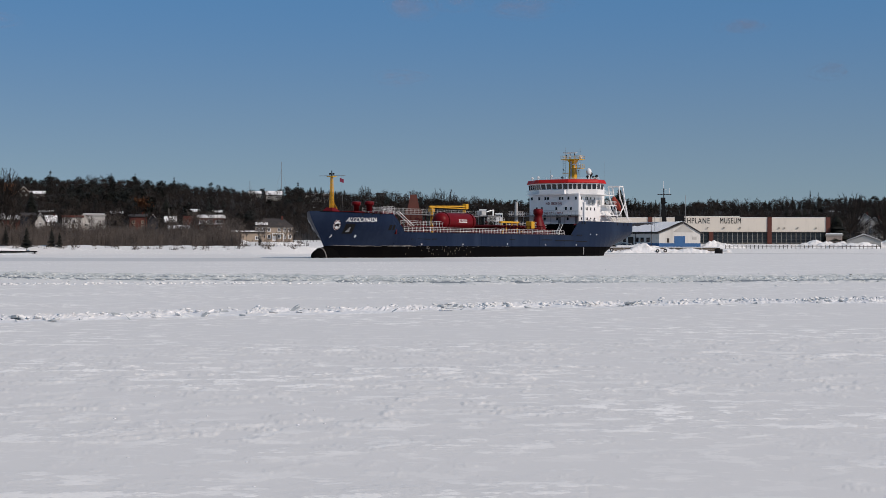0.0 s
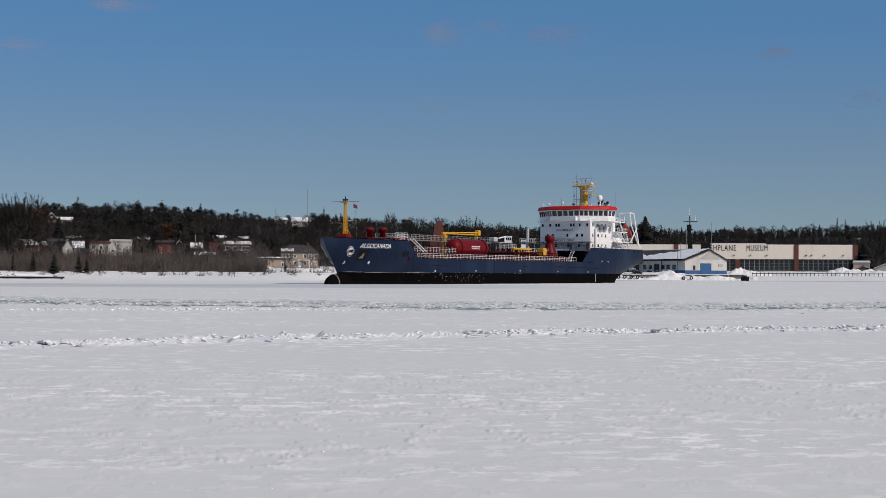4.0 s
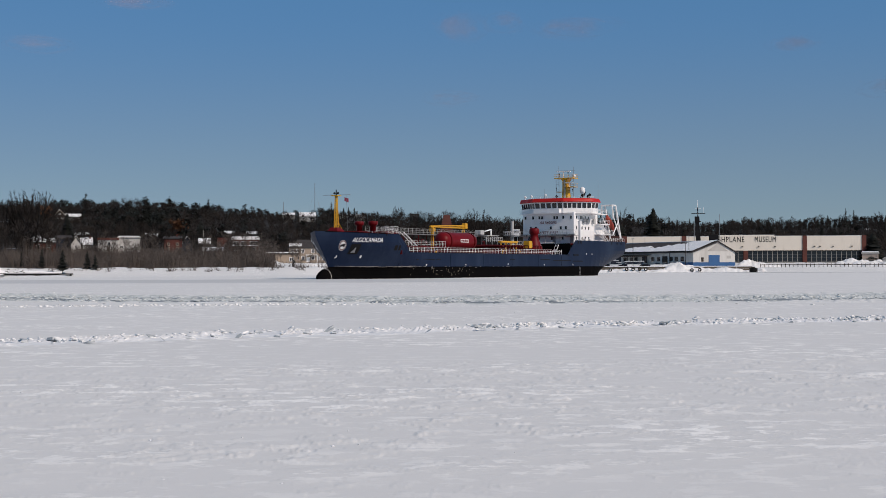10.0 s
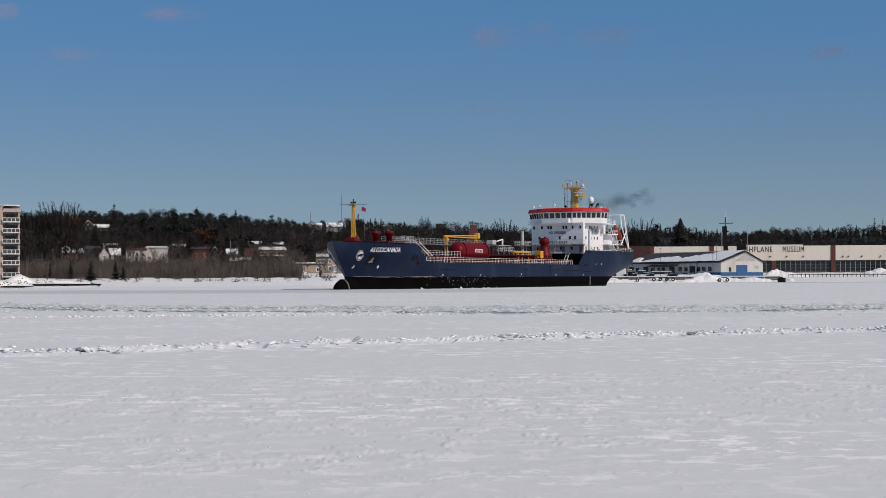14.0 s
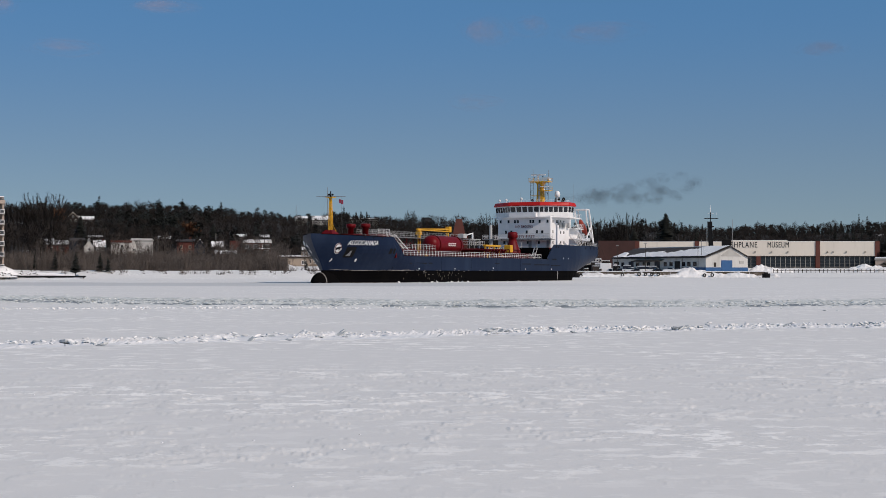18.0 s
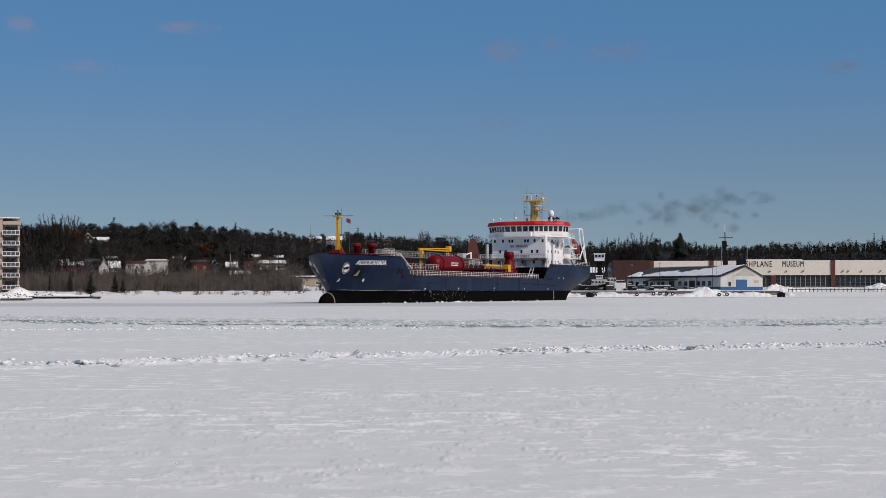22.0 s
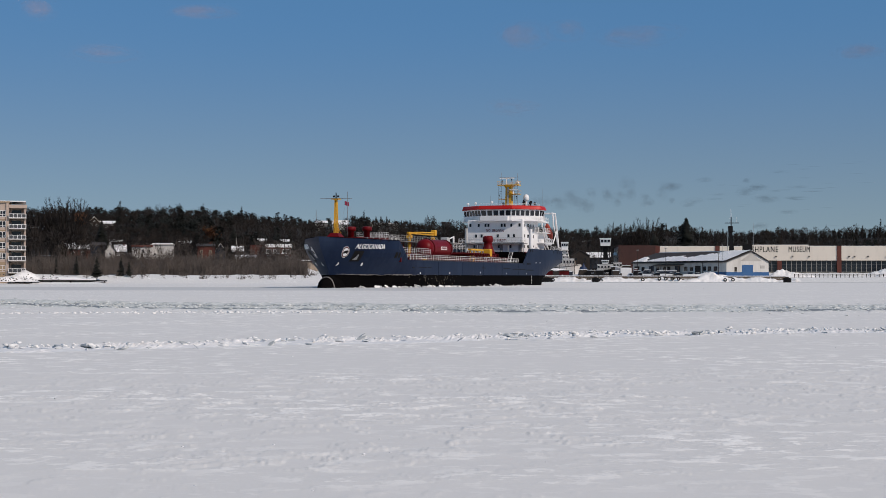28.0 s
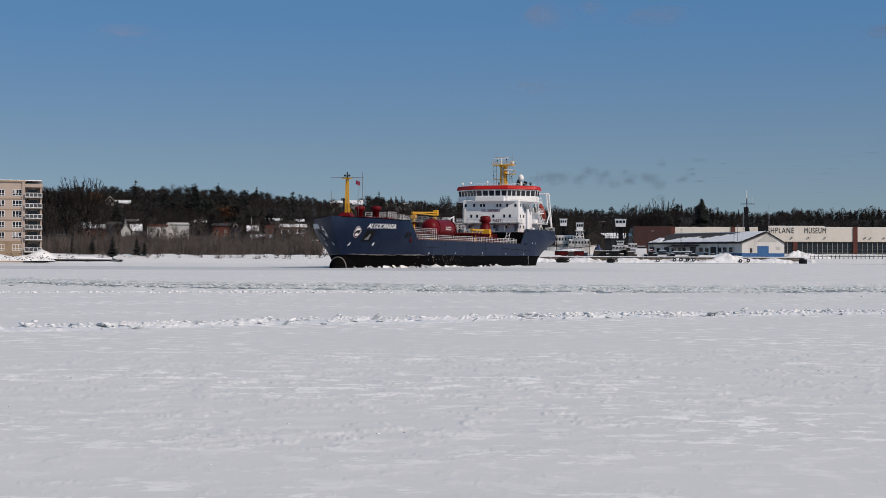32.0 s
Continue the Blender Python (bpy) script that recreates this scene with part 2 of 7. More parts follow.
def ice_relief(x, y):
    """Sastrugi, crust plates and the broken old ship track, as heights over the river ice."""
    u, v = x + 0.18 * y, y - 0.18 * x
    field = step01(layered(u * 0.10, v * 0.14, 3, 5), 0.44, 0.60)
    plate = step01(layered(u * 1.3, v * 1.6, 11, 5, 0.62), 0.52, 0.55)
    shard = step01(layered(u * 3.0, v * 3.4, 23, 4, 0.6), 0.54, 0.60)
    tail = layered(u * 0.5, v * 2.0, 31, 4)
    swell = layered(x * 0.05, y * 0.08, 41, 3) - 0.5
    z = 0.05 * swell + field * (0.011 * plate + 0.008 * shard * plate + 0.01 * (tail - 0.5)) + 0.004 * shard * (1 - field) * (plate > 0.5)
    wander = 5.0 * (layered(x * 0.07, y * 0.0, 51, 3) - 0.5)
    off = np.abs(y - (93.5 - 0.08 * x + 0.009 * x * x + wander))
    edge = off + 9.0 * (layered(x * 0.25, y * 0.12, 61, 4) - 0.5)
    inside = 1 - step01(edge, 7.0, 12.5)
    floe = layered(x * 0.8, y * 0.35, 71, 5, 0.65)
    lump = step01(layered(x * 3.6, y * 1.2, 81, 3, 0.6), 0.55, 0.62)
    z = z + inside * (-0.03 + 0.035 * step01(floe, 0.48, 0.51) + 0.06 * lump * step01(floe, 0.45, 0.55))
    rim = np.exp(-((edge - 11.0) / 2.2) ** 2)
    return z + 0.09 * rim * step01(layered(x * 0.9, y * 0.5, 91, 4, 0.6), 0.52, 0.62)


def build_ground():
    cols = np.concatenate((np.arange(-24, -20.4, 0.4), np.arange(-20.4, 18.6, 0.065), np.arange(18.6, 24.1, 0.4), np.arange(26, 60, 4), np.arange(60, 300.1, 15), np.arange(302, 335, 4)))
    rads = [2.0]
    while rads[-1] < 4900:
        r = rads[-1]
        rads.append(r * (1.2 if r < 10.5 else 1.0062 if r < 128 else 1.02 if r < 340 else 1.014 if r < 1300 else 1.05))
    rads = np.array(rads)
    n, rows = len(cols), len(rads)
    a = np.radians(cols)
    x, y = rads[:, None] * np.sin(a)[None, :], rads[:, None] * np.cos(a)[None, :]
    z = np.zeros_like(x)
    near = (rads > 10) & (rads < 365)
    z[near] = ice_relief(x[near], y[near]) * (np.cos(a) > 0.9)[None, :] * (1 - step01(rads[near], 300, 360))[:, None]
    for i in np.nonzero(rads >= 365)[0]:
        z[i] = [ground_z(p, q) for p, q in zip(x[i], y[i])]
    points = np.concatenate((np.array([[0.0, 0.0, 0.0]]), np.stack((x, y, z), -1).reshape(-1, 3))).astype(np.float32)
    j = np.arange(n)
    k = (j + 1) % n
    fan = np.stack((np.zeros(n, int), 1 + k, 1 + j), -1)
    first = 1 + np.arange(rows - 1)[:, None] * n
    quads = np.stack((first + j, first + k, first + n + k, first + n + j), -1).reshape(-1, 4)
    az = np.where(cols < 180, cols, cols - 360)
    idx = np.zeros((rows - 1, n), np.int32)
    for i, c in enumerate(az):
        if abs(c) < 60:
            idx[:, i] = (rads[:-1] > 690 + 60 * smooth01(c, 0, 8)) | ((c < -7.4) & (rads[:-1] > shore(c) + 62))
    me = bpy.data.meshes.new("ground")
    me.vertices.add(len(points))
    me.vertices.foreach_set("co", points.ravel())
    me.loops.add(fan.size + quads.size)
    me.loops.foreach_set("vertex_index", np.concatenate((fan.ravel(), quads.ravel())).astype(np.int32))
    me.polygons.add(len(fan) + len(quads))
    me.polygons.foreach_set("loop_start", np.concatenate((np.arange(n) * 3, 3 * n + np.arange(len(quads)) * 4)).astype(np.int32))
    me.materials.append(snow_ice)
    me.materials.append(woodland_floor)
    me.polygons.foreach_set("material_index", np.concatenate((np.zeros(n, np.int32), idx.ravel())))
    me.polygons.foreach_set("use_smooth", [True] * len(me.polygons))
    me.update(calc_edges=True)
    return tagged(new("ground", me), "wind-blown snow over river ice rising to a wooded far shore", "ground", kind="structure")


def ice_material():
    """Snow over ice with the broken ship tracks: bands of grey-blue brash and thin open leads."""
    m = snow_material("snow_on_river_ice")
    tree = m.node_tree
    b = tree.nodes["Principled BSDF"]
    at = tree.nodes.new("ShaderNodeTexCoord").outputs["Object"]
    sep = tree.nodes.new("ShaderNodeSeparateXYZ")
    link(tree, at, sep.inputs[0])
    x, y = sep.outputs[0], sep.outputs[1]
    wob = noise_node(tree, stretch(tree, at, (0.05, 0.02, 1)), 1.0, 4)
    wob2 = noise_node(tree, stretch(tree, at, (0.5, 0.25, 1)), 1.0, 5, 0.65)
    base = b.inputs["Base Color"].links[0].from_socket

    def band(offset, slope, curve, width, soft, ragged):
        line = math_node(tree, "MULTIPLY_ADD", x, slope, offset)
        line = math_node(tree, "MULTIPLY_ADD", math_node(tree, "MULTIPLY", x, x), curve, line)
        d = math_node(tree, "SUBTRACT", y, line)
        d = math_node(tree, "MULTIPLY_ADD", math_node(tree, "SUBTRACT", wob, 0.5), ragged * 2, d)
        d = math_node(tree, "MULTIPLY_ADD", math_node(tree, "SUBTRACT", wob2, 0.5), ragged, d)
        return math_node(tree, "SUBTRACT", 1.0, ramp_node(tree, math_node(tree, "ABSOLUTE", d), width, width + soft))

    rough = noise_node(tree, stretch(tree, at, (0.5, 0.22, 1)), 2.2, 5, 0.7)
    brash = band(93.5, -0.08, 0.009, 8.0, 6, 8)
    brash_colour = mix_node(tree, ramp_node(tree, rough, 0.40, 0.60), (0.43, 0.47, 0.465), (0.74, 0.765, 0.755))
    c = mix_node(tree, math_node(tree, "MULTIPLY", brash, 0.85), base, brash_colour)
    lead = band(85.0, -0.10, 0.012, 0.8, 1.0, 5)
    thin = math_node(tree, "MULTIPLY", lead, ramp_node(tree, noise_node(tree, stretch(tree, at, (0.06, 0.03, 1)), 1.0, 2), 0.42, 0.52))
    c = mix_node(tree, math_node(tree, "MULTIPLY", thin, 0.8), c, (0.12, 0.15, 0.18))
    lead = math_node(tree, "MULTIPLY", band(101.0, 0.05, 0.004, 0.7, 1.2, 5), math_node(tree, "SUBTRACT", 1.0, ramp_node(tree, x, -14, -6)))
    c = mix_node(tree, math_node(tree, "MULTIPLY", lead, 0.75), c, (0.14, 0.17, 0.20))
    near_shore = math_node(tree, "MULTIPLY", band(238.0, 0.0, 0.0, 24.0, 16, 14), math_node(tree, "SUBTRACT", 1.0, ramp_node(tree, x, -10, 30)))
    far_shore = math_node(tree, "MULTIPLY", band(520.0, 0.0, 0.0, 8.0, 6, 8), ramp_node(tree, x, 10, 40))
    c = mix_node(tree, math_node(tree, "MULTIPLY", near_shore, 0.6), c, (0.46, 0.48, 0.50))
    c = mix_node(tree, math_node(tree, "MULTIPLY", far_shore, 0.9), c, (0.22, 0.24, 0.26))
    link(tree, c, b.inputs["Base Color"])
    return m


snow_ice = ice_material()
# near-black floor: shade between the far trees put into the ground's colour
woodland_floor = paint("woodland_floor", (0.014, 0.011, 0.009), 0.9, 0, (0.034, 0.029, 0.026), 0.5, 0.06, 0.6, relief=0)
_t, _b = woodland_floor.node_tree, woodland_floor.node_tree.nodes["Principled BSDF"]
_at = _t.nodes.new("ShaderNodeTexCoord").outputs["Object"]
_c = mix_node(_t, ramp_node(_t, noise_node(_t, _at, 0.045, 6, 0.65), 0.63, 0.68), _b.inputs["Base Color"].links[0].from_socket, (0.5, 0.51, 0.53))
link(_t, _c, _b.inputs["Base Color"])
build_ground()


# ---- the tanker ----
DECK, BOOT = 4.75, 2.35


def stem(z):
    """Where the bow ends at a height."""
    return 60.2 + 4.7 * smooth01(z, 1.0, 9.4) + 0.2 * max(z - 7, 0) * 0.3


def breadth(x, z):
    """The hull's half breadth."""
    up = smooth01(z, 0, 7.5)
    fore, end = 34 + 10 * up, stem(z)
    b = 9.9
    if x > fore:
        u = min((x - fore) / (end - fore), 1)
        b *= max(1 - u ** (1.75 + 0.5 * up), 0)
    if x < -38:
        u = min((-38 - x) / 26.9, 1)
        k = 1.15 - 1.08 * smooth01(z, -0.5, 6.5)
        b *= max(1 - k * u ** (2.0 + 1.5 * up), 0.0)
    return b


def sheer(x):
    """The hull's upper edge."""
    if x > 46.0:
        return 5.15 + 3.6 * min((x - 46.0) / 3.9, 1) + 0.35 * smooth01(x, 52, 65)
    if x < -27:
        return 5.15 + 3.55 * min((-27 - x) / 4.6, 1)
    return 5.15


def hull_strip(z_low, z_high, rows, sides=(1, -1), inset=0.0):
    g = Geo()
    xs = [-64.9, -64, -62.5, -61, -59, -57, -55, -53, -50, -47, -44, -41, -38, -34, -31.6, -29.3, -27, -20, -10, 0, 10, 20, 28, 34, 38, 42, 44, 46.0, 47.2, 48.4, 49.9, 51.4]
    us = [0, 0.1, 0.2, 0.3, 0.4, 0.5, 0.6, 0.7, 0.78, 0.85, 0.91, 0.95, 0.98, 1.0]
    for side in sides:
        lines = []
        for x in xs:
            lo, hi = z_low, z_high if z_high else sheer(x)
            lines.append([(x, side * max(breadth(x, lo + (hi - lo) * k / rows) - inset, 0.0), lo + (hi - lo) * k / rows) for k in range(rows + 1)])
        for u in us[1:]:
            line = []
            for k in range(rows + 1):
                hi = z_high if z_high else sheer(51.4 + 13.5 * u)
                z = z_low + (hi - z_low) * k / rows
                x = 51.4 + (stem(z) - 51.4) * u
                line.append((x, side * max(breadth(x, z) - inset, 0.0), z))
            lines.append(line)
        if side < 0:
            lines = lines[::-1]
        g.loft(lines, close=False, caps=False)
    # transom
    n = rows + 1
    right = [(-64.9, max(breadth(-64.9, z_low + ((z_high or sheer(-64.9)) - z_low) * k / rows) - inset, 0), z_low + ((z_high or sheer(-64.9)) - z_low) * k / rows) for k in range(n)]
    g.loft([[(x, -y, z) for x, y, z in right], right], close=False, caps=False)
    return g


def deck_sheet(x0, x1, z, n=24, drop=0.0):
    g = Geo()
    rows = []
    for i in range(n + 1):
        x = x0 + (x1 - x0) * i / n
        b = max(min(breadth(x, z), breadth(x, z - 0.6)) - 0.4, 0.02)
        rows.append([(x, -b, z), (x, b, z), (x, b, z - 0.25), (x, -b, z - 0.25)])
    return g.loft(rows)


def railing(points, height=1.1, step=1.6, bars=3, r=0.024, post=0.03):
    """Posts and bars along a line of deck points."""
    g = Geo()
    for a, b in zip(points, points[1:]):
        a, b = Vector(a), Vector(b)
        n = max(1, round((b - a).length / step))
        for i in range(n + 1):
            p = a.lerp(b, i / n)
            g.rod(p, p + Vector((0, 0, height)), post, n=4)
        for k in range(bars):
            h = Vector((0, 0, height * (k + 1) / bars))
            g.rod(a + h, b + h, r, n=4)
    return g


def along_side(x0, x1, z, side=1, step=4.0, inset=0.35):
    n = max(1, round(abs(x1 - x0) / step))
    return [(x0 + (x1 - x0) * i / n, side * (breadth(x0 + (x1 - x0) * i / n, z) - inset), z) for i in range(n + 1)]


def window_box(y, z, w=0.5, h=0.75, x=-38.5):
    return Geo().box(x - 0.05, x + 0.06, y - w / 2, y + w / 2, z - h / 2, z + h / 2)


def on_hull(x, z, side=1, out=0.04):
    """A point on the hull's skin."""
    return Vector((x, side * (breadth(x, z) + out), z))


def hull_patch(outline, side=1, out=0.04, thick=0.05):
    """A thin plate that follows the hull, from an outline in (along, up)."""
    g = Geo()
    rows = [[on_hull(x, z, side, out - thick) for x, z in outline], [on_hull(x, z, side, out) for x, z in outline]]
    return g.loft(rows)


def hull_sheet(x0, x1, z0, z1, side=1, out=0.05):
    """A larger plate bent to the hull."""
    g = Geo()
    lean = 0.18 if x0 > 55 else 0.0
    rows = [[on_hull(x0 + (x1 - x0) * i / 8 + lean * (z1 - z0) * (k / 4 - 0.5), z0 + (z1 - z0) * k / 4, side, out) for k in range(5)] for i in range(9)]
    return g.loft(rows, close=False, caps=False)


def ring_of(x, z, r, n=20):
    return [(x + r * (0.52 * math.cos(2 * math.pi * k / n) + (0.33 if x > 55 else 0) * math.sin(2 * math.pi * k / n)), z + r * math.sin(2 * math.pi * k / n)) for k in range(n)]


def bow_details(ship):
    cu = bpy.data.curves.new("ship_name", "FONT")
    cu.body, cu.size, cu.extrude, cu.align_x, cu.align_y, cu.shear = "ALGOCANADA", 1.25, 0.02, "CENTER", "CENTER", 0.15
    tmp = bpy.data.objects.new("ship_name", cu)
    for side in (1, -1):
        me = bpy.data.meshes.new_from_object(tmp)
        xs = [v.co.x for v in me.vertices]
        lo, hi = min(xs), max(xs)
        for v in me.vertices:
            u = (v.co.x - lo) / (hi - lo)
            x = 59.25 - 5.55 * (u if side > 0 else 1 - u)
            v.co = on_hull(x, 7.42 + v.co.y, side, 0.05 + v.co.z)
        me.materials.clear()
        me.materials.append(white)
        part("ship_name", me, white, ship, "white painted ship's name")
        badge = part("emblem", hull_patch(ring_of(60.35, 6.4, 1.0), side, 0.06), white, ship, "round white emblem with a dark animal shape")
        part("ring", hull_patch(ring_of(60.35, 6.4, 0.94), side, 0.075), deck_red, badge)
        part("field", hull_patch(ring_of(60.35, 6.4, 0.76), side, 0.09), white, badge)
        part("figure", hull_patch([(60.68, 6.25), (60.74, 6.5), (60.58, 6.62), (60.3, 6.75), (60.06, 6.62), (60.0, 6.1), (60.12, 6.02), (60.2, 6.22), (60.42, 6.24), (60.5, 6.04)], side, 0.105), black, badge)
        pocket = part("anchor_pocket", hull_sheet(58.95, 57.35, 4.75, 6.7, side, 0.07), black, ship, "black anchor pocket")
        part("anchor", hull_patch([(58.25, 6.0), (58.1, 6.0), (57.95, 5.3), (57.8, 5.05), (58.5, 5.05), (58.4, 5.3), (58.3, 5.6)], side, 0.2, 0.1), grey, pocket, "pale grey stowed anchor")
        part("thruster_mark", hull_patch(ring_of(56.2, 4.25, 0.3, 12), side, 0.06), white, ship)
        part("bulb_mark", hull_patch([(60.3, 4.6), (60.1, 4.5), (60.0, 4.2), (60.2, 3.95), (60.3, 4.05), (60.15, 4.25), (60.2, 4.45)], side, 0.06), white, ship)
        for x, w in ((50.6, 0.7), (49.6, 0.5)):
            part("mooring_port", hull_sheet(x, x - w, 5.5, 6.5, side, 0.06), black, ship)
        for x in (56.6, 54.8, 52.9):
            part("fairlead", hull_patch(ring_of(x, 8.5, 0.22, 10), side, 0.05), black, ship)
        for x0, x1, z in ((43.5, 37.0, 3.75), (36.2, 34.5, 3.8), (3.5, 1.0, 3.9), (-12, -17, 3.9), (-19, -29, 3.75), (-30, -36, 3.6)):
            part("dark_line", hull_patch([(x0, z + 0.1), ((x0 + x1) / 2, z + 0.12), (x1, z + 0.1), (x1, z - 0.1), (x0, z - 0.1)], side, 0.03), black, ship)
        for x in (-27.2, -30.4, -31.5, -32.6):
            part("fairlead", hull_patch([(x, 5.3), (x - 0.8, 5.3), (x - 0.8, 4.9), (x, 4.9)], side, 0.04), black, ship)
        for x in (-33, -34.6, -54, -58, -61):
            part("mooring_port", hull_patch([(x, 8.5), (x - 0.7, 8.5), (x - 0.7, 7.9), (x, 7.9)], side, 0.04), black, ship)
        rnd = random.Random(4)
        for k in range(40):
            bow = k < 20
            x = rnd.uniform(42, 59) if bow else rnd.uniform(4, 42)
            n = 9
            dz = rnd.gauss(0, 0.05) if bow or k % 3 else rnd.uniform(-0.9, 0.2)
            pts = [(x + (rnd.uniform(0.5, 1.6) if bow else rnd.uniform(0.08, 0.5)) * math.cos(2 * math.pi * i / n), BOOT + dz + rnd.uniform(0.015, 0.06) * math.sin(2 * math.pi * i / n)) for i in range(n)]
            part("ice_scrape", hull_patch(pts, side, 0.03), worn_steel, ship)
        for k in range(34):
            x, z = rnd.gauss(31, 5), rnd.uniform(0.5, 2.1)
            pts = [(x + rnd.uniform(0.04, 0.18) * math.cos(2 * math.pi * i / 6), z + rnd.uniform(0.05, 0.25) * math.sin(2 * math.pi * i / 6)) for i in range(6)]
            part("rust_patch", hull_patch(pts, side, 0.03), rust, ship)
    bpy.data.objects.remove(tmp)
    part("bulb_ring", Geo().turned([(1.78, -0.06), (1.86, 0.0), (1.86, 0.1), (1.78, 0.16)], 24, pose(61.6, 0, 0.05, 0, 90, 0) @ Matrix.Diagonal((1.06, 0.87, 1, 1))), worn_steel, ship)


def deck_details(ship):
    rnd = random.Random(8)
    deckhouse = part("deck_house", Geo().box(40.6, 45.5, -3.0, 3.6, DECK, 9.4, bev=0.1), deck_red, ship, "red steel deckhouse behind the forecastle")
    part("railing", railing([(45.4, 3.5, 9.4), (40.7, 3.5, 9.4), (40.7, -2.9, 9.4)], 1.05, 1.3, 3), white, deckhouse)
    part("railing", railing([(44, 7.2, 6.5), (33, 7.2, 6.5), (27.8, 7.2, 6.5)], 1.05, 1.2, 3), white, ship)
    part("side_platform", Geo().box(27.8, 44, 5.2, 7.3, 6.35, 6.5), deck_red, ship)
    st = part("stairs", Geo().rod((41, 5.0, 9.3), (35.5, 5.0, 6.5), 0.09).rod((41, 4.2, 9.3), (35.5, 4.2, 6.5), 0.09), white, ship)
    for k in range(10):
        part("tread", Geo().box(35.7 + k * 0.52, 36.0 + k * 0.52, 4.2, 5.0, 6.65 + k * 0.265, 6.7 + k * 0.265), white, st)
    part("stairs", Geo().rod((47.5, 4.6, 8.7), (43.5, 4.6, 6.6), 0.08).rod((47.5, 4.0, 8.7), (43.5, 4.0, 6.6), 0.08), yellow, ship)
    part("trunk_deck", Geo().box(-24, 46, -5.6, 3.0, DECK, 6.0, bev=0.1).box(-24, 8, 3.0, 5.6, DECK, 6.0).box(28, 46, 3.0, 5.6, DECK, 6.0), deck_red, ship, "raised red trunk deck")
    for k in range(30):
        x, y, h = rnd.uniform(-22, 34), rnd.uniform(-6.5, 2.4), rnd.uniform(0.6, 2.4)
        part("pipe_riser", Geo().rod((x, y, DECK), (x, y, DECK + 1.2 + h), 0.14, n=6).rod((x, y, DECK + 1.2 + h), (x + rnd.choice((-1, 1)) * rnd.uniform(0.6, 2.0), y, DECK + 1.2 + h), 0.14, n=6), deck_red, ship)
    for k in range(9):
        x = -22 + k * 3.4
        part("cross_pipe", Geo().rod((x, -7.5, 6.25), (x, 7.9, 6.25), 0.16, n=6), deck_red, ship)
    # valve tops, lockers and lights along the cargo deck
    for k in range(46):
        x, y = rnd.uniform(-23, 34), rnd.choice((-7.6, -6.6, -2.2, 1.4, 3.0, 7.0, 8.0))
        if 8 < x < 28 and y > 2:
            y = -y
        h = rnd.uniform(0.5, 1.4)
        part("valve", Geo().rod((x, y, DECK), (x, y, DECK + h), 0.1).rod((x - 0.2, y, DECK + h), (x + 0.2, y, DECK + h), 0.22, n=8), rnd.choice((deck_red, tank_red, yellow, white)), ship)
    for k in range(12):
        x = rnd.uniform(-22, 2)
        part("pipe_frame", Geo().rod((x, -6, DECK), (x, -6, 7.2), 0.1).rod((x, 6, DECK), (x, 6, 7.2), 0.1).rod((x, -6, 7.2), (x, 6, 7.2), 0.1), deck_red, ship)
    shelter = part("manifold_shelter", Geo().box(-6.5, -0.5, -2.6, 2.0, 9.35, 9.5), dull_pole, ship, "white roofed manifold platform")
    for x in (-6.2, -3.5, -0.8):
        for y in (-3, 2.2):
            part("leg", Geo().rod((x, y * 0.8, DECK), (x, y * 0.8, 9.4), 0.09), grey, shelter)
    part("railing", railing([(0.5, 2.4, 8.0), (-7.5, 2.4, 8.0), (-7.5, -3, 8.0)], 1.05, 1.0, 3), white, shelter)
    part("locker", Geo().box(-1.2, 0.6, -0.5, 1.0, 9.6, 10.6, bev=0.1), dull_pole, shelter)
    part("small_crane", Geo().rod((-6.3, 0, 9.6), (-6.3, 0, 11.0), 0.2).rod((-6.3, 0, 10.9), (-2.5, 0.4, 10.4), 0.14), white, shelter)
    pole = part("deck_pole", Geo().rod((-21.5, -2.2, DECK), (-21.5, -2.2, 13.3), 0.42, 0.36, n=10), dull_pole, ship, "grey vent pole with a railed platform")
    part("platform", Geo().box(-23.0, -20.0, -3.7, -0.7, 9.7, 9.85), grey, pole)
    part("railing", railing([(-20, -0.7, 9.85), (-23, -0.7, 9.85), (-23, -3.7, 9.85), (-20, -3.7, 9.85), (-20, -0.7, 9.85)], 1.0, 1.0, 3), white, pole)
    beam = part("hose_beam", Geo().box(-6.2, 2.2, 6.3, 7.1, 7.7, 8.1, bev=0.06), yellow, ship, "yellow hose-handling beam")
    for x in (-5.8, -3.2, -0.6, 1.8):
        part("post", Geo().rod((x, 6.75, DECK), (x, 6.75, 7.8), 0.14), yellow, beam)
    part("winch", Geo().box(-15.8, -14.2, 4.4, 6.0, 6.6, 8.3, bev=0.1), yellow, ship)
    for k in range(6):
        x = 57 - 2.0 * k
        part("bollard", Geo().rod((x, 3.4 - 0.1 * k, 8.2), (x, 3.4 - 0.1 * k, 9.1), 0.2, n=8), deck_red, ship)
    for side in (1, -1):
        part("bulwark_rail", Geo().loft([[on_hull(x, sheer(x) - 0.12, side, 0.03), on_hull(x, sheer(x), side, 0.03), on_hull(x, sheer(x), side, -0.12)] for x in (49.9, 52, 54, 56, 58, 60, 62, 63.6)], close=False, caps=False), hull_black, ship)
        part("rubbing_line", Geo().loft([[on_hull(x, 4.98, side, 0.02), on_hull(x, 5.12, side, 0.09), on_hull(x, 5.16, side, 0.02)] for x in (-27, -20, -10, 0, 10, 20, 30, 38, 42, 46)], close=False, caps=False), hull_blue, ship)
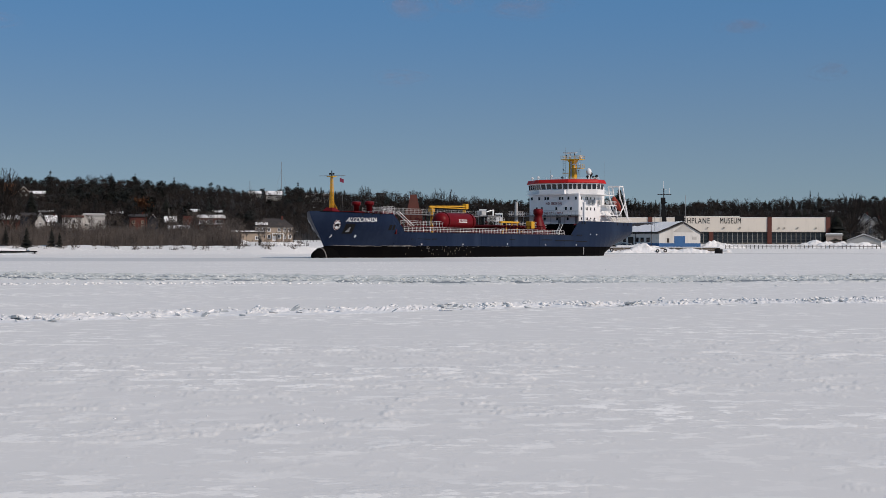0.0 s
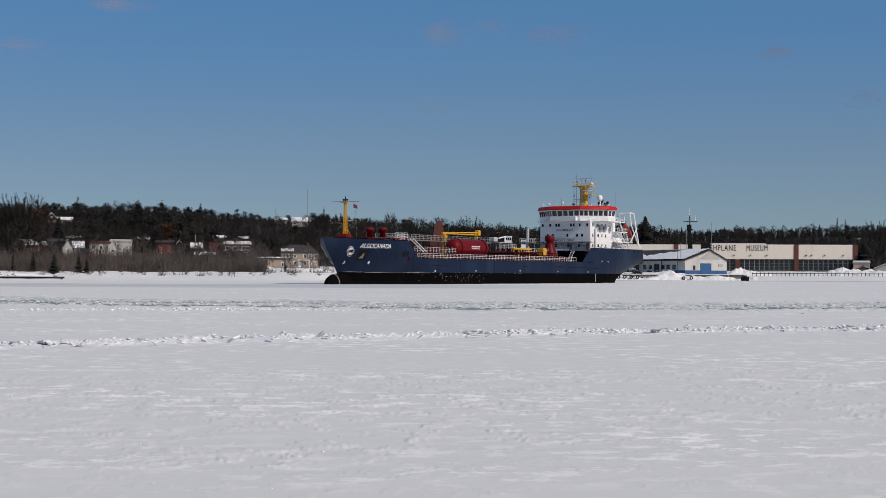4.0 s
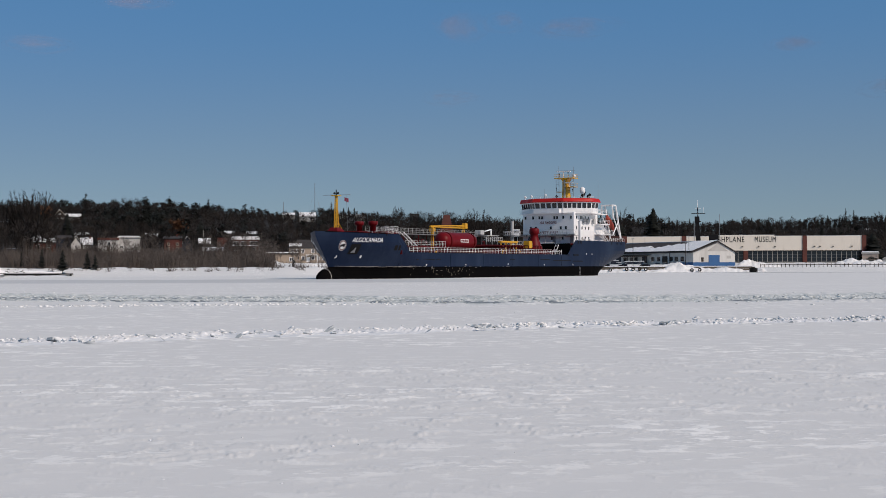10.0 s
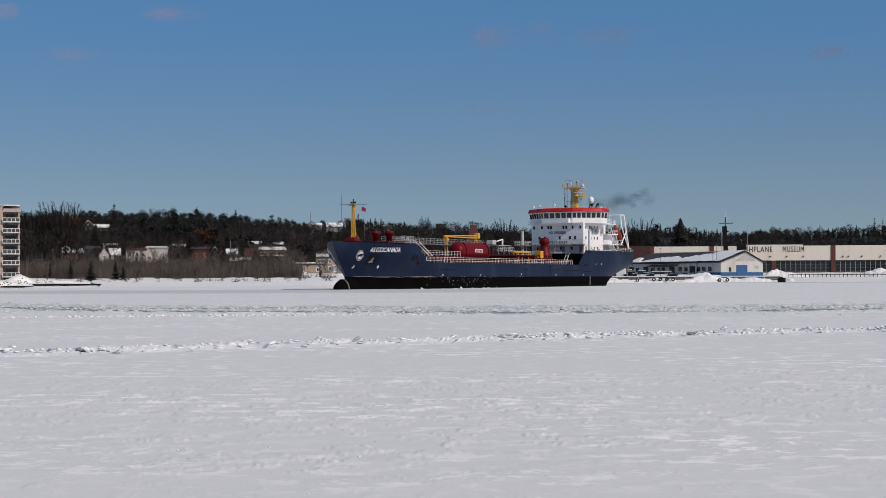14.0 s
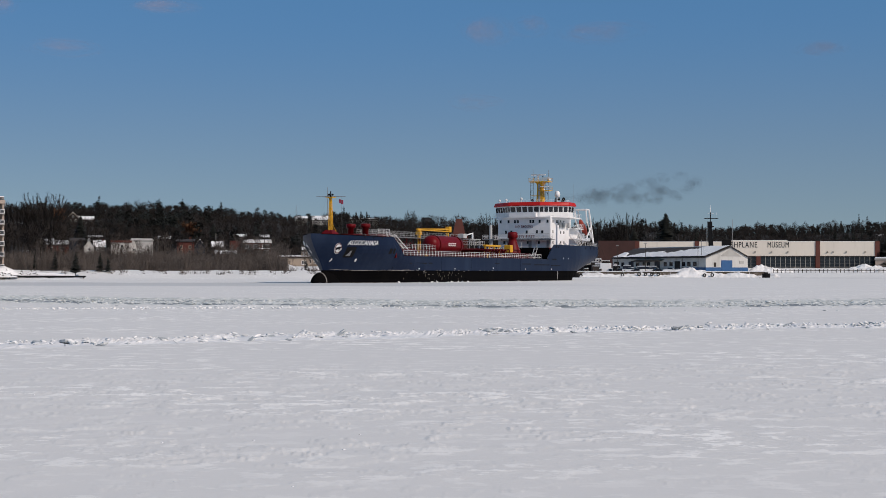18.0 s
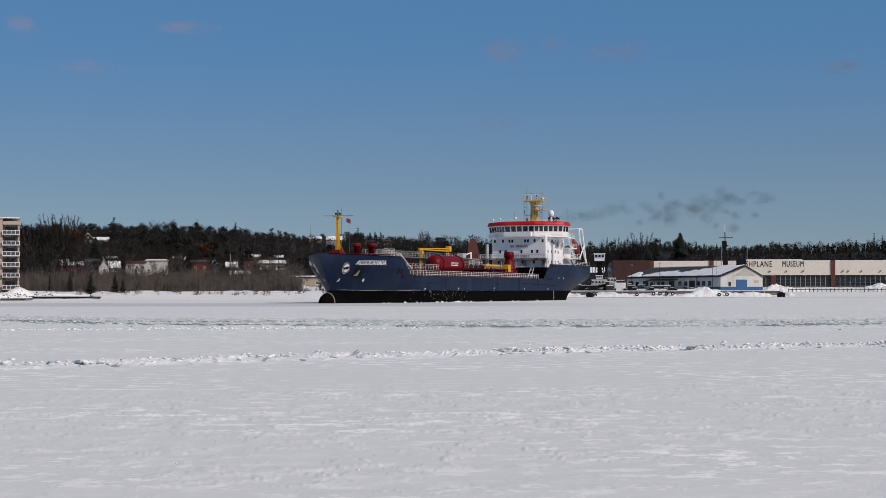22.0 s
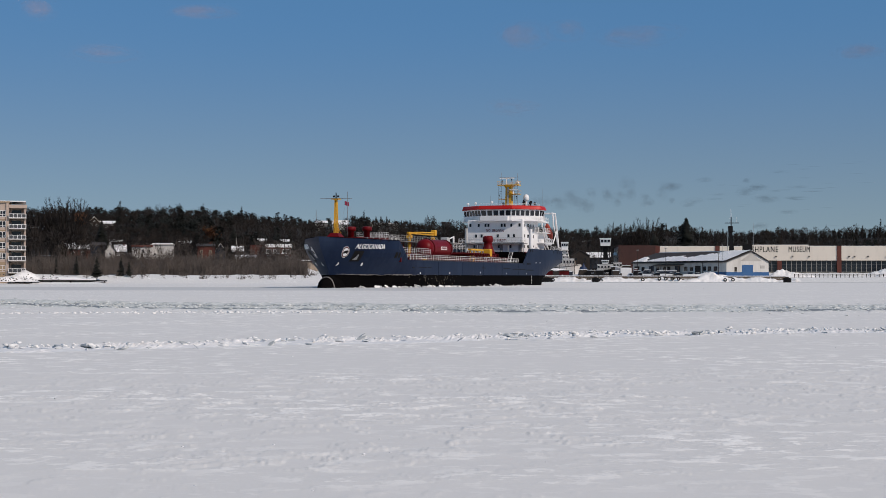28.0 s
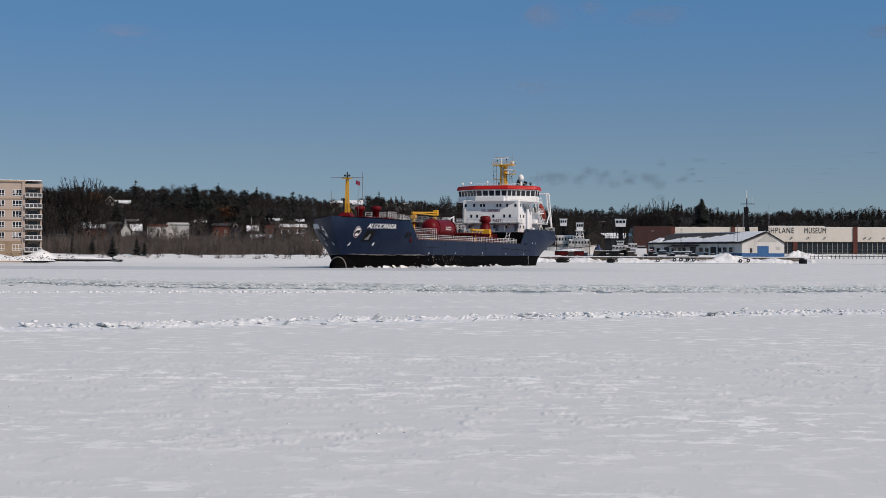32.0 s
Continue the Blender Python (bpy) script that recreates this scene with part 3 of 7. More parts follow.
        for x in (47.6, 44.0, 30.5, 16.0, 2.5, -11.0, -23.5):
            part("weld_seam", hull_patch([(x, 5.0), (x - 0.05, 5.0), (x - 0.05, BOOT + 0.05), (x, BOOT + 0.05)], side, 0.02, 0.04), hull_black, ship)
    part("windlass", Geo().box(50.5, 54.0, -2.6, 2.8, 8.2, 9.3, bev=0.15), deck_red, ship)
    part("forecastle_railing", railing([(51.8, 8.2, 8.6), (48.8, 8.9, 8.2)], 1.05, 1.0, 3), white, ship)
    part("forecastle_railing", railing([(48.6, -8.5, 8.3), (48.6, 0, 8.3), (48.6, 8.5, 8.3)], 1.05, 1.2, 3), white, ship)
    part("aft_railing", railing([(-29.1, 8.6, 5.0), (-29.1, 1, 5.0)], 1.1, 1.1, 3), white, ship)
    part("catwalk_railing", railing([(-9, 2.2, 7.2), (-36, 2.2, 7.2)], 1.05, 1.3, 3), white, ship)
    part("catwalk", Geo().box(-37, 2, 0.6, 2.3, 7.0, 7.15), grey, ship)
    g = Geo().rod((-28.5, 7.0, 7.9), (-25.8, 7.0, DECK), 0.05).rod((-28.5, 6.2, 7.9), (-25.8, 6.2, DECK), 0.05)
    for k in range(10):
        g.box(-28.4 + 0.27 * k, -28.15 + 0.27 * k, 6.2, 7.0, 7.72 - 0.315 * k, 7.76 - 0.315 * k)
    part("stairs", g, white, ship)
    for y in (5.6, 6.9):
        part("life_raft", Geo().rod((-44.5, y + 1.6, 8.9), (-43.0, y + 1.6, 8.9), 0.4, n=10), white, ship)


flag_red = paint("flag_cloth", (0.20, 0.018, 0.05), 0.8)
worn_steel = paint("ice_scraped_steel", (0.24, 0.23, 0.22), 0.6, 0, (0.10, 0.09, 0.08), 0.5, 1.2, 6)
letter_red = paint("faded_maroon_lettering", (0.20, 0.07, 0.08), 0.6)
rust = paint("rust_stain", (0.075, 0.066, 0.05), 0.8, 0, (0.045, 0.034, 0.024), 0.5, 2.0, 8)
dull_pole = paint("galvanised_pole", (0.42, 0.43, 0.43), 0.5)


def build_tanker():
    ship = thing("tanker", "navy blue tanker with white superstructure pushing through river ice", "ship")
    part("hull", hull_strip(BOOT, None, 8), hull_blue, ship, "navy blue painted steel topsides")
    bottom = hull_strip(-2.5, BOOT, 6)
    part("lower_hull", bottom, hull_black, ship, "black scuffed bottom paint")
    bulb = Geo()
    rows = []
    for i in range(11):
        u = i / 10
        r = 2.15 * math.sqrt(max(1 - u ** 3.4, 0.0)) + 0.02
        rows.append([(57.0 + 7.0 * u, 0.82 * r * math.cos(2 * math.pi * k / 20), 0.05 + r * math.sin(2 * math.pi * k / 20)) for k in range(20)])
    bulb.loft(rows)
    part("bulbous_bow", bulb, hull_black, ship, smooth=True)
    part("main_deck", deck_sheet(-33, 52, DECK), deck_red, ship)
    part("forecastle_deck", deck_sheet(48.5, 64.2, 8.2), deck_red, ship)
    part("poop_deck", deck_sheet(-64.8, -29, 7.9), deck_red, ship)
    for x, z0, z1 in ((48.5, DECK, 8.2), (-29.0, DECK, 7.9)):
        b = breadth(x, 6) - 0.15
        # aft bulkhead is black: shade below the house front put into its colour
        part("bulkhead", Geo().box(x - 0.1, x + 0.1, -b, b, z0, z1), hull_black if x < 0 else deck_red, ship)

    # accommodation
    c = -0.65
    house = part("accommodation_block", Geo().box(-51.5, -38.5, -7.1 + c, 7.1 + c, 7.0, 15.9, bev=0.12), white, ship, "white steel accommodation block")
    for z, ys in ((14.6, (-7.0, -4.85, -3.1, -2.35, 1.05, 1.8, 3.5, 5.6)), (12.0, (-5.55, -4.1, 0.05, 2.8, 4.2)), (9.4, (-6.0, -3.2, 0.3, 3.3, 5.6))):
        for y in ys:
            part("window", window_box(y, z), dark_glass, house)
    for z in (14.6, 12.0, 9.4):
        for x in (-39.9, -42.4, -43.2, -45.2, -47.4):
            part("window", Geo().box(x - 0.25, x + 0.25, 7.05 + c, 7.16 + c, z - 0.38, z + 0.38), dark_glass, house)
    part("ledge", Geo().box(-38.5, -38.1, -7.4 + c, 7.4 + c, 10.25, 10.4), grey, house)
    face = Matrix.Translation((-38.46, 0, 0)) @ Matrix(((0, 0, 1, 0), (1, 0, 0, 0), (0, 1, 0, 0), (0, 0, 0, 1)))
    for word, size, y, z, wide in (("NO", 0.95, -1.75, 13.3, 1.1), ("SMOKING", 0.95, 0.75, 13.3, 3.1), ("SAFETY", 0.85, -1.4, 10.85, 3.0), ("FIRST", 0.85, 1.65, 10.85, 2.2)):
        letters("lettering", word, size, face @ Matrix.Translation((c + y, z, 0)), letter_red, house, wide, bold=0.012)

    # wheelhouse with swept wings
    half = [(-38.2, 3.5), (-39.4, 5.4), (-42.6, 9.35), (-46.4, 9.35), (-47.6, 7.5), (-49.5, 7.2)]
    outline = [(x, y + c + 0.7) for x, y in half] + [(x, -y + c) for x, y in half[::-1]]

    def grown(k, out):
        return [(x + k * (1 if x > -41 else (0.4 if x > -45 else -1)), (y - c) + out * (1 if y > c else -1) + c) for x, y in outline]

    g = Geo().loft([[(x, y, 15.7) for x, y in outline], [(x, y, 16.85) for x, y in outline], [(x, y, 18.5) for x, y in grown(0.35, 0.15)]])
    wheelhouse = part("wheelhouse", g, white, ship, "white wheelhouse with a continuous band of windows")
    g = Geo().loft([[(x, y, z) for x, y in grown(k, o)] for z, k, o in ((18.45, 0.7, 0.5), (18.6, 0.8, 0.5), (19.3, 0.45, 0.25), (19.4, 0.3, 0.1))])
    part("roof", g, roof_red, ship, "bright red roof band")
    # plate added out of sight to keep red bounce off the radome
    part("roof_deck", Geo().loft([[(x, y, z) for x, y in grown(0.1, -0.1)] for z in (19.38, 19.44)]), grey, ship, "grey plate added over the unseen roof top")
    ring = list(zip(outline, grown(0.35, 0.15)))
    for (a0, a1), (b0, b1), n in ((ring[0], ring[-1], 5), (ring[0], ring[1], 2), (ring[1], ring[2], 4), (ring[2], ring[3], 2), (ring[-1], ring[-2], 2), (ring[-2], ring[-3], 4), (ring[-3], ring[-4], 2)):
        for i in range(n):
            u0, u1 = (i + 0.12) / n, (i + 0.88) / n
            pts = []
            for u, z in ((u0, 16.95), (u1, 16.95), (u1, 18.2), (u0, 18.2)):
                k = (z - 16.85) / 1.65
                lo, hi = Vector((*a0, 0)).lerp(Vector((*b0, 0)), u), Vector((*a1, 0)).lerp(Vector((*b1, 0)), u)
                p = lo.lerp(hi, k)
                p.z = z
                pts.append(p)
            mid = sum(pts, Vector()) / 4
            out = (pts[1] - pts[0]).cross(pts[3] - pts[0]).normalized() * 0.05
            if out.dot(mid - Vector((-43.5, c, 17.5))) < 0:
                out = -out
            g = Geo().loft([[p - out for p in pts], [p + out for p in pts]])
            part("window", g, dark_glass, wheelhouse)
    part("balcony_front", Geo().box(-38.25, -37.3, -3.6 + c, 3.6 + c, 15.6, 16.75, bev=0.05), white, ship)

    gallery = part("bridge_gallery", Geo().loft([[(x, y, z) for x, y in grown(0.9, 0.55)] for z in (15.55, 15.7)]), white, ship, "narrow walkway round the wheelhouse")
    edge = [(x, y, 15.7) for x, y in grown(0.8, 0.45)]
    for line in ([edge[i] for i in (3, 2, 1, 0)], [edge[i] for i in (-4, -3, -2, -1)]):
        part("railing", railing(line, 1.05, 1.1, 3, 0.02, 0.028), white, gallery)
    # open foot of the house: deck rails, doors, ladders and a lower row of lights
    walkway = part("house_walkway", Geo().box(-38.5, -36.6, -8.3 + c, 8.3 + c, 10.0, 10.12), grey, ship, "grey walkway across the front of the house")
    part("railing", railing([(-36.7, -8.2 + c, 10.12), (-36.7, 8.2 + c, 10.12)], 1.05, 1.2, 3, 0.024, 0.03), dull_pole, walkway)
    for y in (-7.8, -4, 0, 4, 7.8):
        part("stanchion", Geo().rod((-36.8, y + c, 7.9), (-36.8, y + c, 10.0), 0.07), dull_pole, walkway)
    for y in (-4.6, 1.6, 6.4):
        part("house_door", Geo().box(-38.55, -38.42, y - 0.4 + c, y + 0.4 + c, 8.0, 9.9), grey, house)
    for k in range(4):
        part("rust_streak", Geo().box(-38.5, -38.44, -6.2 + 3.4 * k + c, -5.9 + 3.6 * k + c, 9.95, 10.35), rust, house)
    part("storm_rail", Geo().rod((-38.35, -7.0 + c, 11.55), (-38.35, 7.0 + c, 11.55), 0.035, n=4), dull_pole, house)
    for x, y in ((-49.6, 7.4), (-46.2, 7.2), (-44.1, 7.2)):
        part("side_locker", Geo().box(x - 0.5, x + 0.5, y + c, y + 0.5 + c, 13.2, 14.4, bev=0.06), dull_pole, house)
    for z in (10.6, 13.2):
        g = Geo().rod((-50.6, 8.7, z), (-54.6, 8.7, z - 2.5), 0.07).rod((-50.6, 7.9, z), (-54.6, 7.9, z - 2.5), 0.07)
        for k in range(9):
            g.box(-54.4 + 0.42 * k, -54.15 + 0.42 * k, 7.9, 8.7, z - 2.42 + 0.262 * k, z - 2.38 + 0.262 * k)
        part("side_stairs", g, white, ship)
    # radar mast
    mast = part("radar_mast", Geo().loft([[(-47.9 + s * dx, c * 0 + s * dy, z) for dx, dy in ((1, 0.8), (-1, 0.8), (-1, -0.8), (1, -0.8))] for z, s in ((19.2, 1.05), (21.5, 0.9), (22.8, 0.85), (24.2, 0.85), (25.0, 1.35))]), yellow, ship, "yellow radar mast with platforms")
    part("platform", Geo().box(-49.4, -46.2, -2.6, 2.6, 24.85, 25.05), yellow, mast)
    part("platform", Geo().box(-49.0, -46.6, -0.4, 2.8, 22.6, 22.75), yellow, mast)
    part("railing", railing([(-46.2, -2.6, 25), (-46.2, 2.6, 25), (-49.4, 2.6, 25), (-49.4, -2.6, 25), (-46.2, -2.6, 25)], 0.9, 1.3, 2, 0.03, 0.03), yellow, mast)
    for y, top in ((-1.9, 28.2), (2.3, 27.9), (-0.4, 26.6)):
        part("antenna", Geo().rod((-47.5, y, 25), (-47.5, y, top), 0.06, 0.03), grey, mast)
    part("radar_scanner", Geo().box(-47.2, -46.9, -2.2, 1.6, 26.55, 26.8).rod((-47.05, -0.4, 25), (-47.05, -0.4, 26.6), 0.14), white, mast)
    for y0, y1, top in ((-2.5, -1.7, 25.0), (1.6, 2.4, 25.0)):
        g = Geo().rod((-47.2, y0, 19.3), (-47.2, y0, top), 0.045, n=4).rod((-47.2, y1, 19.3), (-47.2, y1, top), 0.045, n=4)
        for k in range(9):
            g.rod((-47.2, y0, 19.8 + k * 0.6), (-47.2, y1, 19.8 + k * 0.6), 0.035, n=4)
        part("ladder", g, grey, mast)
    part("platform", Geo().box(-48.9, -46.8, -2.5, 0.2, 21.4, 21.5), yellow, mast)
    part("railing", railing([(-46.7, -0.4, 22.75), (-46.7, 2.8, 22.75), (-49, 2.8, 22.75)], 0.9, 1.0, 2, 0.03, 0.03), yellow, mast)
    part("radar_scanner", Geo().box(-46.6, -46.3, 0.5, 2.6, 23.6, 23.8).rod((-46.5, 1.5, 22.7), (-46.5, 1.5, 23.7), 0.12), white, mast)
    part("crossbar", Geo().rod((-47.5, -2.6, 26.9), (-47.5, 2.6, 26.9), 0.04, n=4).rod((-47.5, -1.9, 24.9), (-47.5, -1.9, 26.9), 0.05, n=4), grey, mast)
    for y, z in ((-1.4, 25.9), (1.0, 26.2), (-2.3, 22.3), (2.2, 21.9)):
        part("mast_lamp", Geo().rod((-46.9, y, z - 0.6), (-46.9, y, z), 0.04, n=4).rod((-46.9, y, z - 0.05), (-46.9, y, z + 0.28), 0.13, n=8), black, mast)
    part("cable_run", Geo().box(-46.95, -46.88, -0.25, 0.25, 19.4, 24.8), dull_pole, mast)
    part("small_dome", Geo().turned([(0.1, 0), (0.42, 0.25), (0.45, 0.55), (0.3, 0.85), (0.05, 0.95)], 12, pose(-48, 2.2, 25.05)), white, mast, smooth=True)
    dome = part("radome", Geo().turned([(0.25, 0), (0.6, 0.25), (0.72, 0.8), (0.62, 1.35), (0.35, 1.65), (0.03, 1.75)], 16, pose(-48.5, 4.3, 20.9)), white, ship, "white satellite dome on a pole", smooth=True)
    part("pole", Geo().rod((-48.5, 4.3, 19.3), (-48.5, 4.3, 20.95), 0.24), white, dome)
    for x, y, z, r in ((-52.5, 2.6, 21.2, 0.45), (-53.4, 3.8, 20.6, 0.35), (-53.6, 2.0, 20.9, 0.35)):
        part("exhaust_pipe", Geo().rod((x + 1.2, y, 18.0), (x + 0.3, y, z - 0.6), r).rod((x + 0.3, y, z - 0.7), (x - 0.9, y, z + 0.4), r, n=8), black, ship)
    part("funnel_casing", Geo().box(-57.5, -50.8, -4.2, 4.6, 7.9, 18.2, bev=0.25), white, ship)
    for x, y, h in ((-42.5, -9, 0.9), (-41, -6.5, 1.0), (-39.5, -1.8, 1.2), (-41, 7.6, 0.9), (-43.6, 8.0, 0.8), (-40, 1.0, 0.7)):
        lamp = part("searchlight", Geo().rod((x, y, 19.35), (x, y, 19.35 + h * 0.6), 0.07).turned([(0.05, -0.25), (0.28, -0.2), (0.32, 0.2), (0.05, 0.3)], 8, pose(x, y, 19.35 + h * 0.8, 0, 70, 0)), black if y > 0 else white, ship)
    part("whip_antenna", Geo().rod((-49.5, 8.2, 19.3), (-49.5, 8.2, 24.2), 0.035, 0.015), grey, ship)
    part("whip_antenna", Geo().rod((-39.4, -2.1, 19.3), (-39.4, -2.1, 21.9), 0.04, 0.02), grey, ship)
    part("railing", railing([(-38.4, -4 + c, 19.35), (-38.4, 3.6 + c, 19.35), (-42.8, 9.1 + c, 19.35), (-46, 9.1 + c, 19.35)], 0.6, 1.8, 2, 0.025, 0.03), white, ship)

    # foremast
    g = Geo()
    for dx, dy in ((0.3, 0.3), (0.3, -0.3), (-0.3, 0.3), (-0.3, -0.3)):
        g.rod((58.2 + dx, 0.3 + dy, 9.3), (58.2 + dx * 0.5, 0.3 + dy * 0.5, 16.1), 0.1, 0.08)
    for i in range(10):
        z, s = 9.6 + i * 0.65, 0.3 - 0.14 * i / 10
        g.rod((58.2 + s, 0.3 - s, z), (58.2 + s, 0.3 + s, z + 0.6), 0.05, n=4).rod((58.2 - s, 0.3 + s, z), (58.2 + s, 0.3 + s, z + 0.6), 0.05, n=4).rod((58.2 - s, 0.3 - s, z), (58.2 + s, 0.3 - s, z + 0.6), 0.05, n=4)
    g.box(57.5, 58.9, -0.4, 1.0, 15.95, 16.1)
    for dx, dy in ((1.2, 0.3), (-1.0, 0.9), (-1.0, -0.9)):
        g.rod((58.2, 0.3, 11.6), (58.2 + dx, 0.3 + dy, 9.2), 0.05, n=4)
    fore = part("foremast", g, yellow, ship, "yellow lattice foremast with lights")
    part("crossbar", Geo().rod((58.4, -2.7, 16.2), (57.8, 3.3, 16.15), 0.05), grey, fore)
    part("lamp", Geo().box(58.0, 58.4, -0.25, 0.05, 16.35, 16.7, bev=0.06), black, fore)
    part("lamp", Geo().box(58.0, 58.4, 0.55, 0.85, 16.35, 16.7, bev=0.06), black, fore)
    part("top_light", Geo().rod((58.2, 0.3, 16.1), (58.2, 0.3, 17.2), 0.12, 0.09), black, fore)
    part("halyard", Geo().rod((57.9, 2.4, 16.15), (56.6, 1.9, 9.2), 0.02, n=4), grey, fore)
    part("foremast_base", Geo().loft([[(58.4 + s * dx, 0.3 + s * dy, z) for dx, dy in ((1, 1), (-1, 1), (-1, -1), (1, -1))] for z, s in ((8.1, 1.5), (9.3, 1.15), (9.9, 0.65))]), tank_red, ship, "red foremast base")
    g = Geo()
    rows = [[(57.3 - 0.04 * i + 0.05 * math.sin(i * 1.3), 1.6 + 0.075 * i, 15.0 + dz - 0.03 * i) for dz in (0, 0.75)] for i in range(10)]
    g.loft(rows, close=False, caps=False)
    part("flag", g, flag_red, ship, "small red flag on a halyard")

    for y in (-1.5, 1.75):
        part("mast_head_ventilator", Geo().turned([(0.5, 0), (0.5, 0.7), (0.62, 0.75), (0.62, 2.4), (0.95, 2.5), (0.98, 3.15), (0.8, 3.25), (0.1, 3.3)], 14, pose(47.3, y, 8.15)), tank_red, ship, "red mushroom ventilator", smooth=True)

    # cargo deck
    tank = part("deck_tank", Geo().turned([(0.05, 0), (0.9, 0.12), (1.5, 0.5), (1.8, 1.1), (1.85, 1.6), (1.85, 12.9), (1.8, 13.4), (1.5, 14.0), (0.9, 14.4), (0.05, 14.55)], 24, pose(26.7, 5.0, 7.75, 0, -90, 0)), tank_red, ship, "large red cylindrical deck tank", smooth=True)
    for x in (24.6, 14.4):
        part("tank_band", Geo().turned([(1.86, 0), (2.0, 0.02), (2.0, 0.3), (1.86, 0.32)], 24, pose(x, 5.0, 7.75, 0, -90, 0)), deck_red, tank)
        part("saddle", Geo().box(x - 0.35, x + 0.05, 3.5, 6.5, DECK, 6.6), deck_red, tank)
    part("sign_plate", Geo().box(17.2, 20.6, 6.84, 6.9, 7.5, 8.15), white, tank, "white warning lettering too small to read")
    for k in range(9):
        part("sign_bar", Geo().box(17.35 + k * 0.355, 17.58 + k * 0.355, 6.89, 6.92, 7.62, 8.03), tank_red, tank)
    crane = part("deck_crane", Geo().box(6.6, 21.8, -0.25, 0.25, 10.8, 11.05, bev=0.06), yellow, ship, "yellow hose crane lying along the deck")
    part("crane_jib", Geo().loft([[(6.4, -0.25, 11.3), (6.4, 0.25, 11.3), (6.4, 0.25, 11.6), (6.4, -0.25, 11.6)], [(21.6, -0.15, 11.05), (21.6, 0.15, 11.05), (21.6, 0.15, 11.2), (21.6, -0.15, 11.2)]]), yellow, crane)
    part("crane_pedestal", Geo().rod((20.8, 0, DECK), (20.8, 0, 11.1), 0.34, n=10).box(20.3, 21.4, -0.5, 0.5, 9.9, 10.6), yellow, crane)
    part("crane_cab", Geo().box(5.8, 6.9, -0.5, 0.5, 10.8, 12.0, bev=0.1), yellow, crane)
    part("crane_rest", Geo().rod((7.0, 0.6, DECK), (7.0, 0.2, 10.6), 0.15).rod((7.0, -0.6, DECK), (7.0, -0.2, 10.6), 0.15), yellow, crane)
    # raised walkway on the centreline
    walkway = part("walkway", Geo().box(2, 46, -0.9, 0.9, 9.1, 9.25), grey, ship, "raised grey walkway with white rails")
    for x in range(4, 46, 6):
        part("walkway_leg", Geo().rod((x, -0.8, DECK), (x, -0.8, 9.1), 0.1).rod((x, 0.8, DECK), (x, 0.8, 9.1), 0.1), deck_red, walkway)
    for y in (-0.9, 0.9):
        part("railing", railing([(2, y, 9.25), (20, y, 9.25), (46, y, 9.25)], 1.1, 1.5, 3, 0.02, 0.026), dull_pole, walkway)
    for side in (1, -1):
        part("side_railing", railing(along_side(-24, 6, 5.15, side, inset=0.2), 1.05, 1.4, 3, 0.032, 0.04), white, ship)
        part("side_railing", railing(along_side(6, 46, 5.15, side, inset=0.2), 1.05, 1.4, 3, 0.032, 0.04), white, ship)
    # pipes and manifold
    for i, y in enumerate((-6, -5.2, -4.2, -3.4, 2.2, 2.9, 7.4)):
        part("deck_pipe", Geo().rod((-24, y, 5.5 + 0.15 * (i % 3)), (40, y, 5.5 + 0.15 * (i % 3)), 0.2 + 0.06 * (i % 2), n=8), deck_red, ship)
    for i in range(7):
        x = -6.5 + i * 1.7
        part("manifold_pipe", Geo().rod((x, -8.3, 6.9), (x, 8.3, 6.9), 0.24, n=8).rod((x, 7.8, 5.0), (x, 7.8, 6.9), 0.2, n=8), deck_red, ship)
    post = part("vent_post", Geo().loft([[(-25.4 + s * math.cos(a), 1.8 + s * math.sin(a), z) for a in [2 * math.pi * k / 14 for k in range(14)]] for z, s in ((DECK, 2.4), (6.5, 2.05), (8.0, 1.5), (9.4, 1.0), (10.1, 0.95), (10.3, 1.25), (11.3, 1.2), (11.6, 1.0), (11.65, 0.2))]), tank_red, ship, "red tapered vent post", smooth=True)
    part("white_pipe", Geo().rod((-35.9, 9.2, 7.9), (-35.9, 9.2, 13.0), 0.38, n=10).rod((-35.9, 9.2, 13.0), (-35.9, 9.2, 13.5), 0.42, n=10), white, ship)
    # stern davit and lifeboat
    g = Geo()
    for y in (5.6, 8.6):
        g.rod((-59.9, y, 18.2), (-63.3, y, 9.6), 0.22).rod((-59.9, y, 18.2), (-57.6, y, 18.2), 0.2).rod((-57.6, y, 18.2), (-58.4, y, 14.8), 0.18)
        g.rod((-58.6, y, 15.0), (-63.0, y, 9.8), 0.16).rod((-61.6, y, 13.9), (-58.0, y, 10.5), 0.16)
    g.rod((-59.9, 5.6, 18.2), (-59.9, 8.6, 18.2), 0.18).rod((-57.6, 5.6, 18.2), (-57.6, 8.6, 18.2), 0.16)
    davit = part("lifeboat_davit", g, white, ship, "white A-frame davit with rescue boat")
    boat = Geo()
    rows = []
    for u, b in ((0, 0.2), (0.1, 0.6), (0.3, 0.85), (0.6, 0.9), (0.9, 0.75), (1, 0.45)):
        rows.append([(-62.0 + 4.4 * u, 7.1 + 0.8 * b * math.cos(a), 12.0 + 3.1 * u + 0.85 * (0.5 + 0.5 * b / 1.2) * math.sin(a)) for a in [2 * math.pi * k / 12 for k in range(12)]])
    part("rescue_boat", boat.loft(rows), orange, davit, "orange enclosed rescue boat", smooth=True)
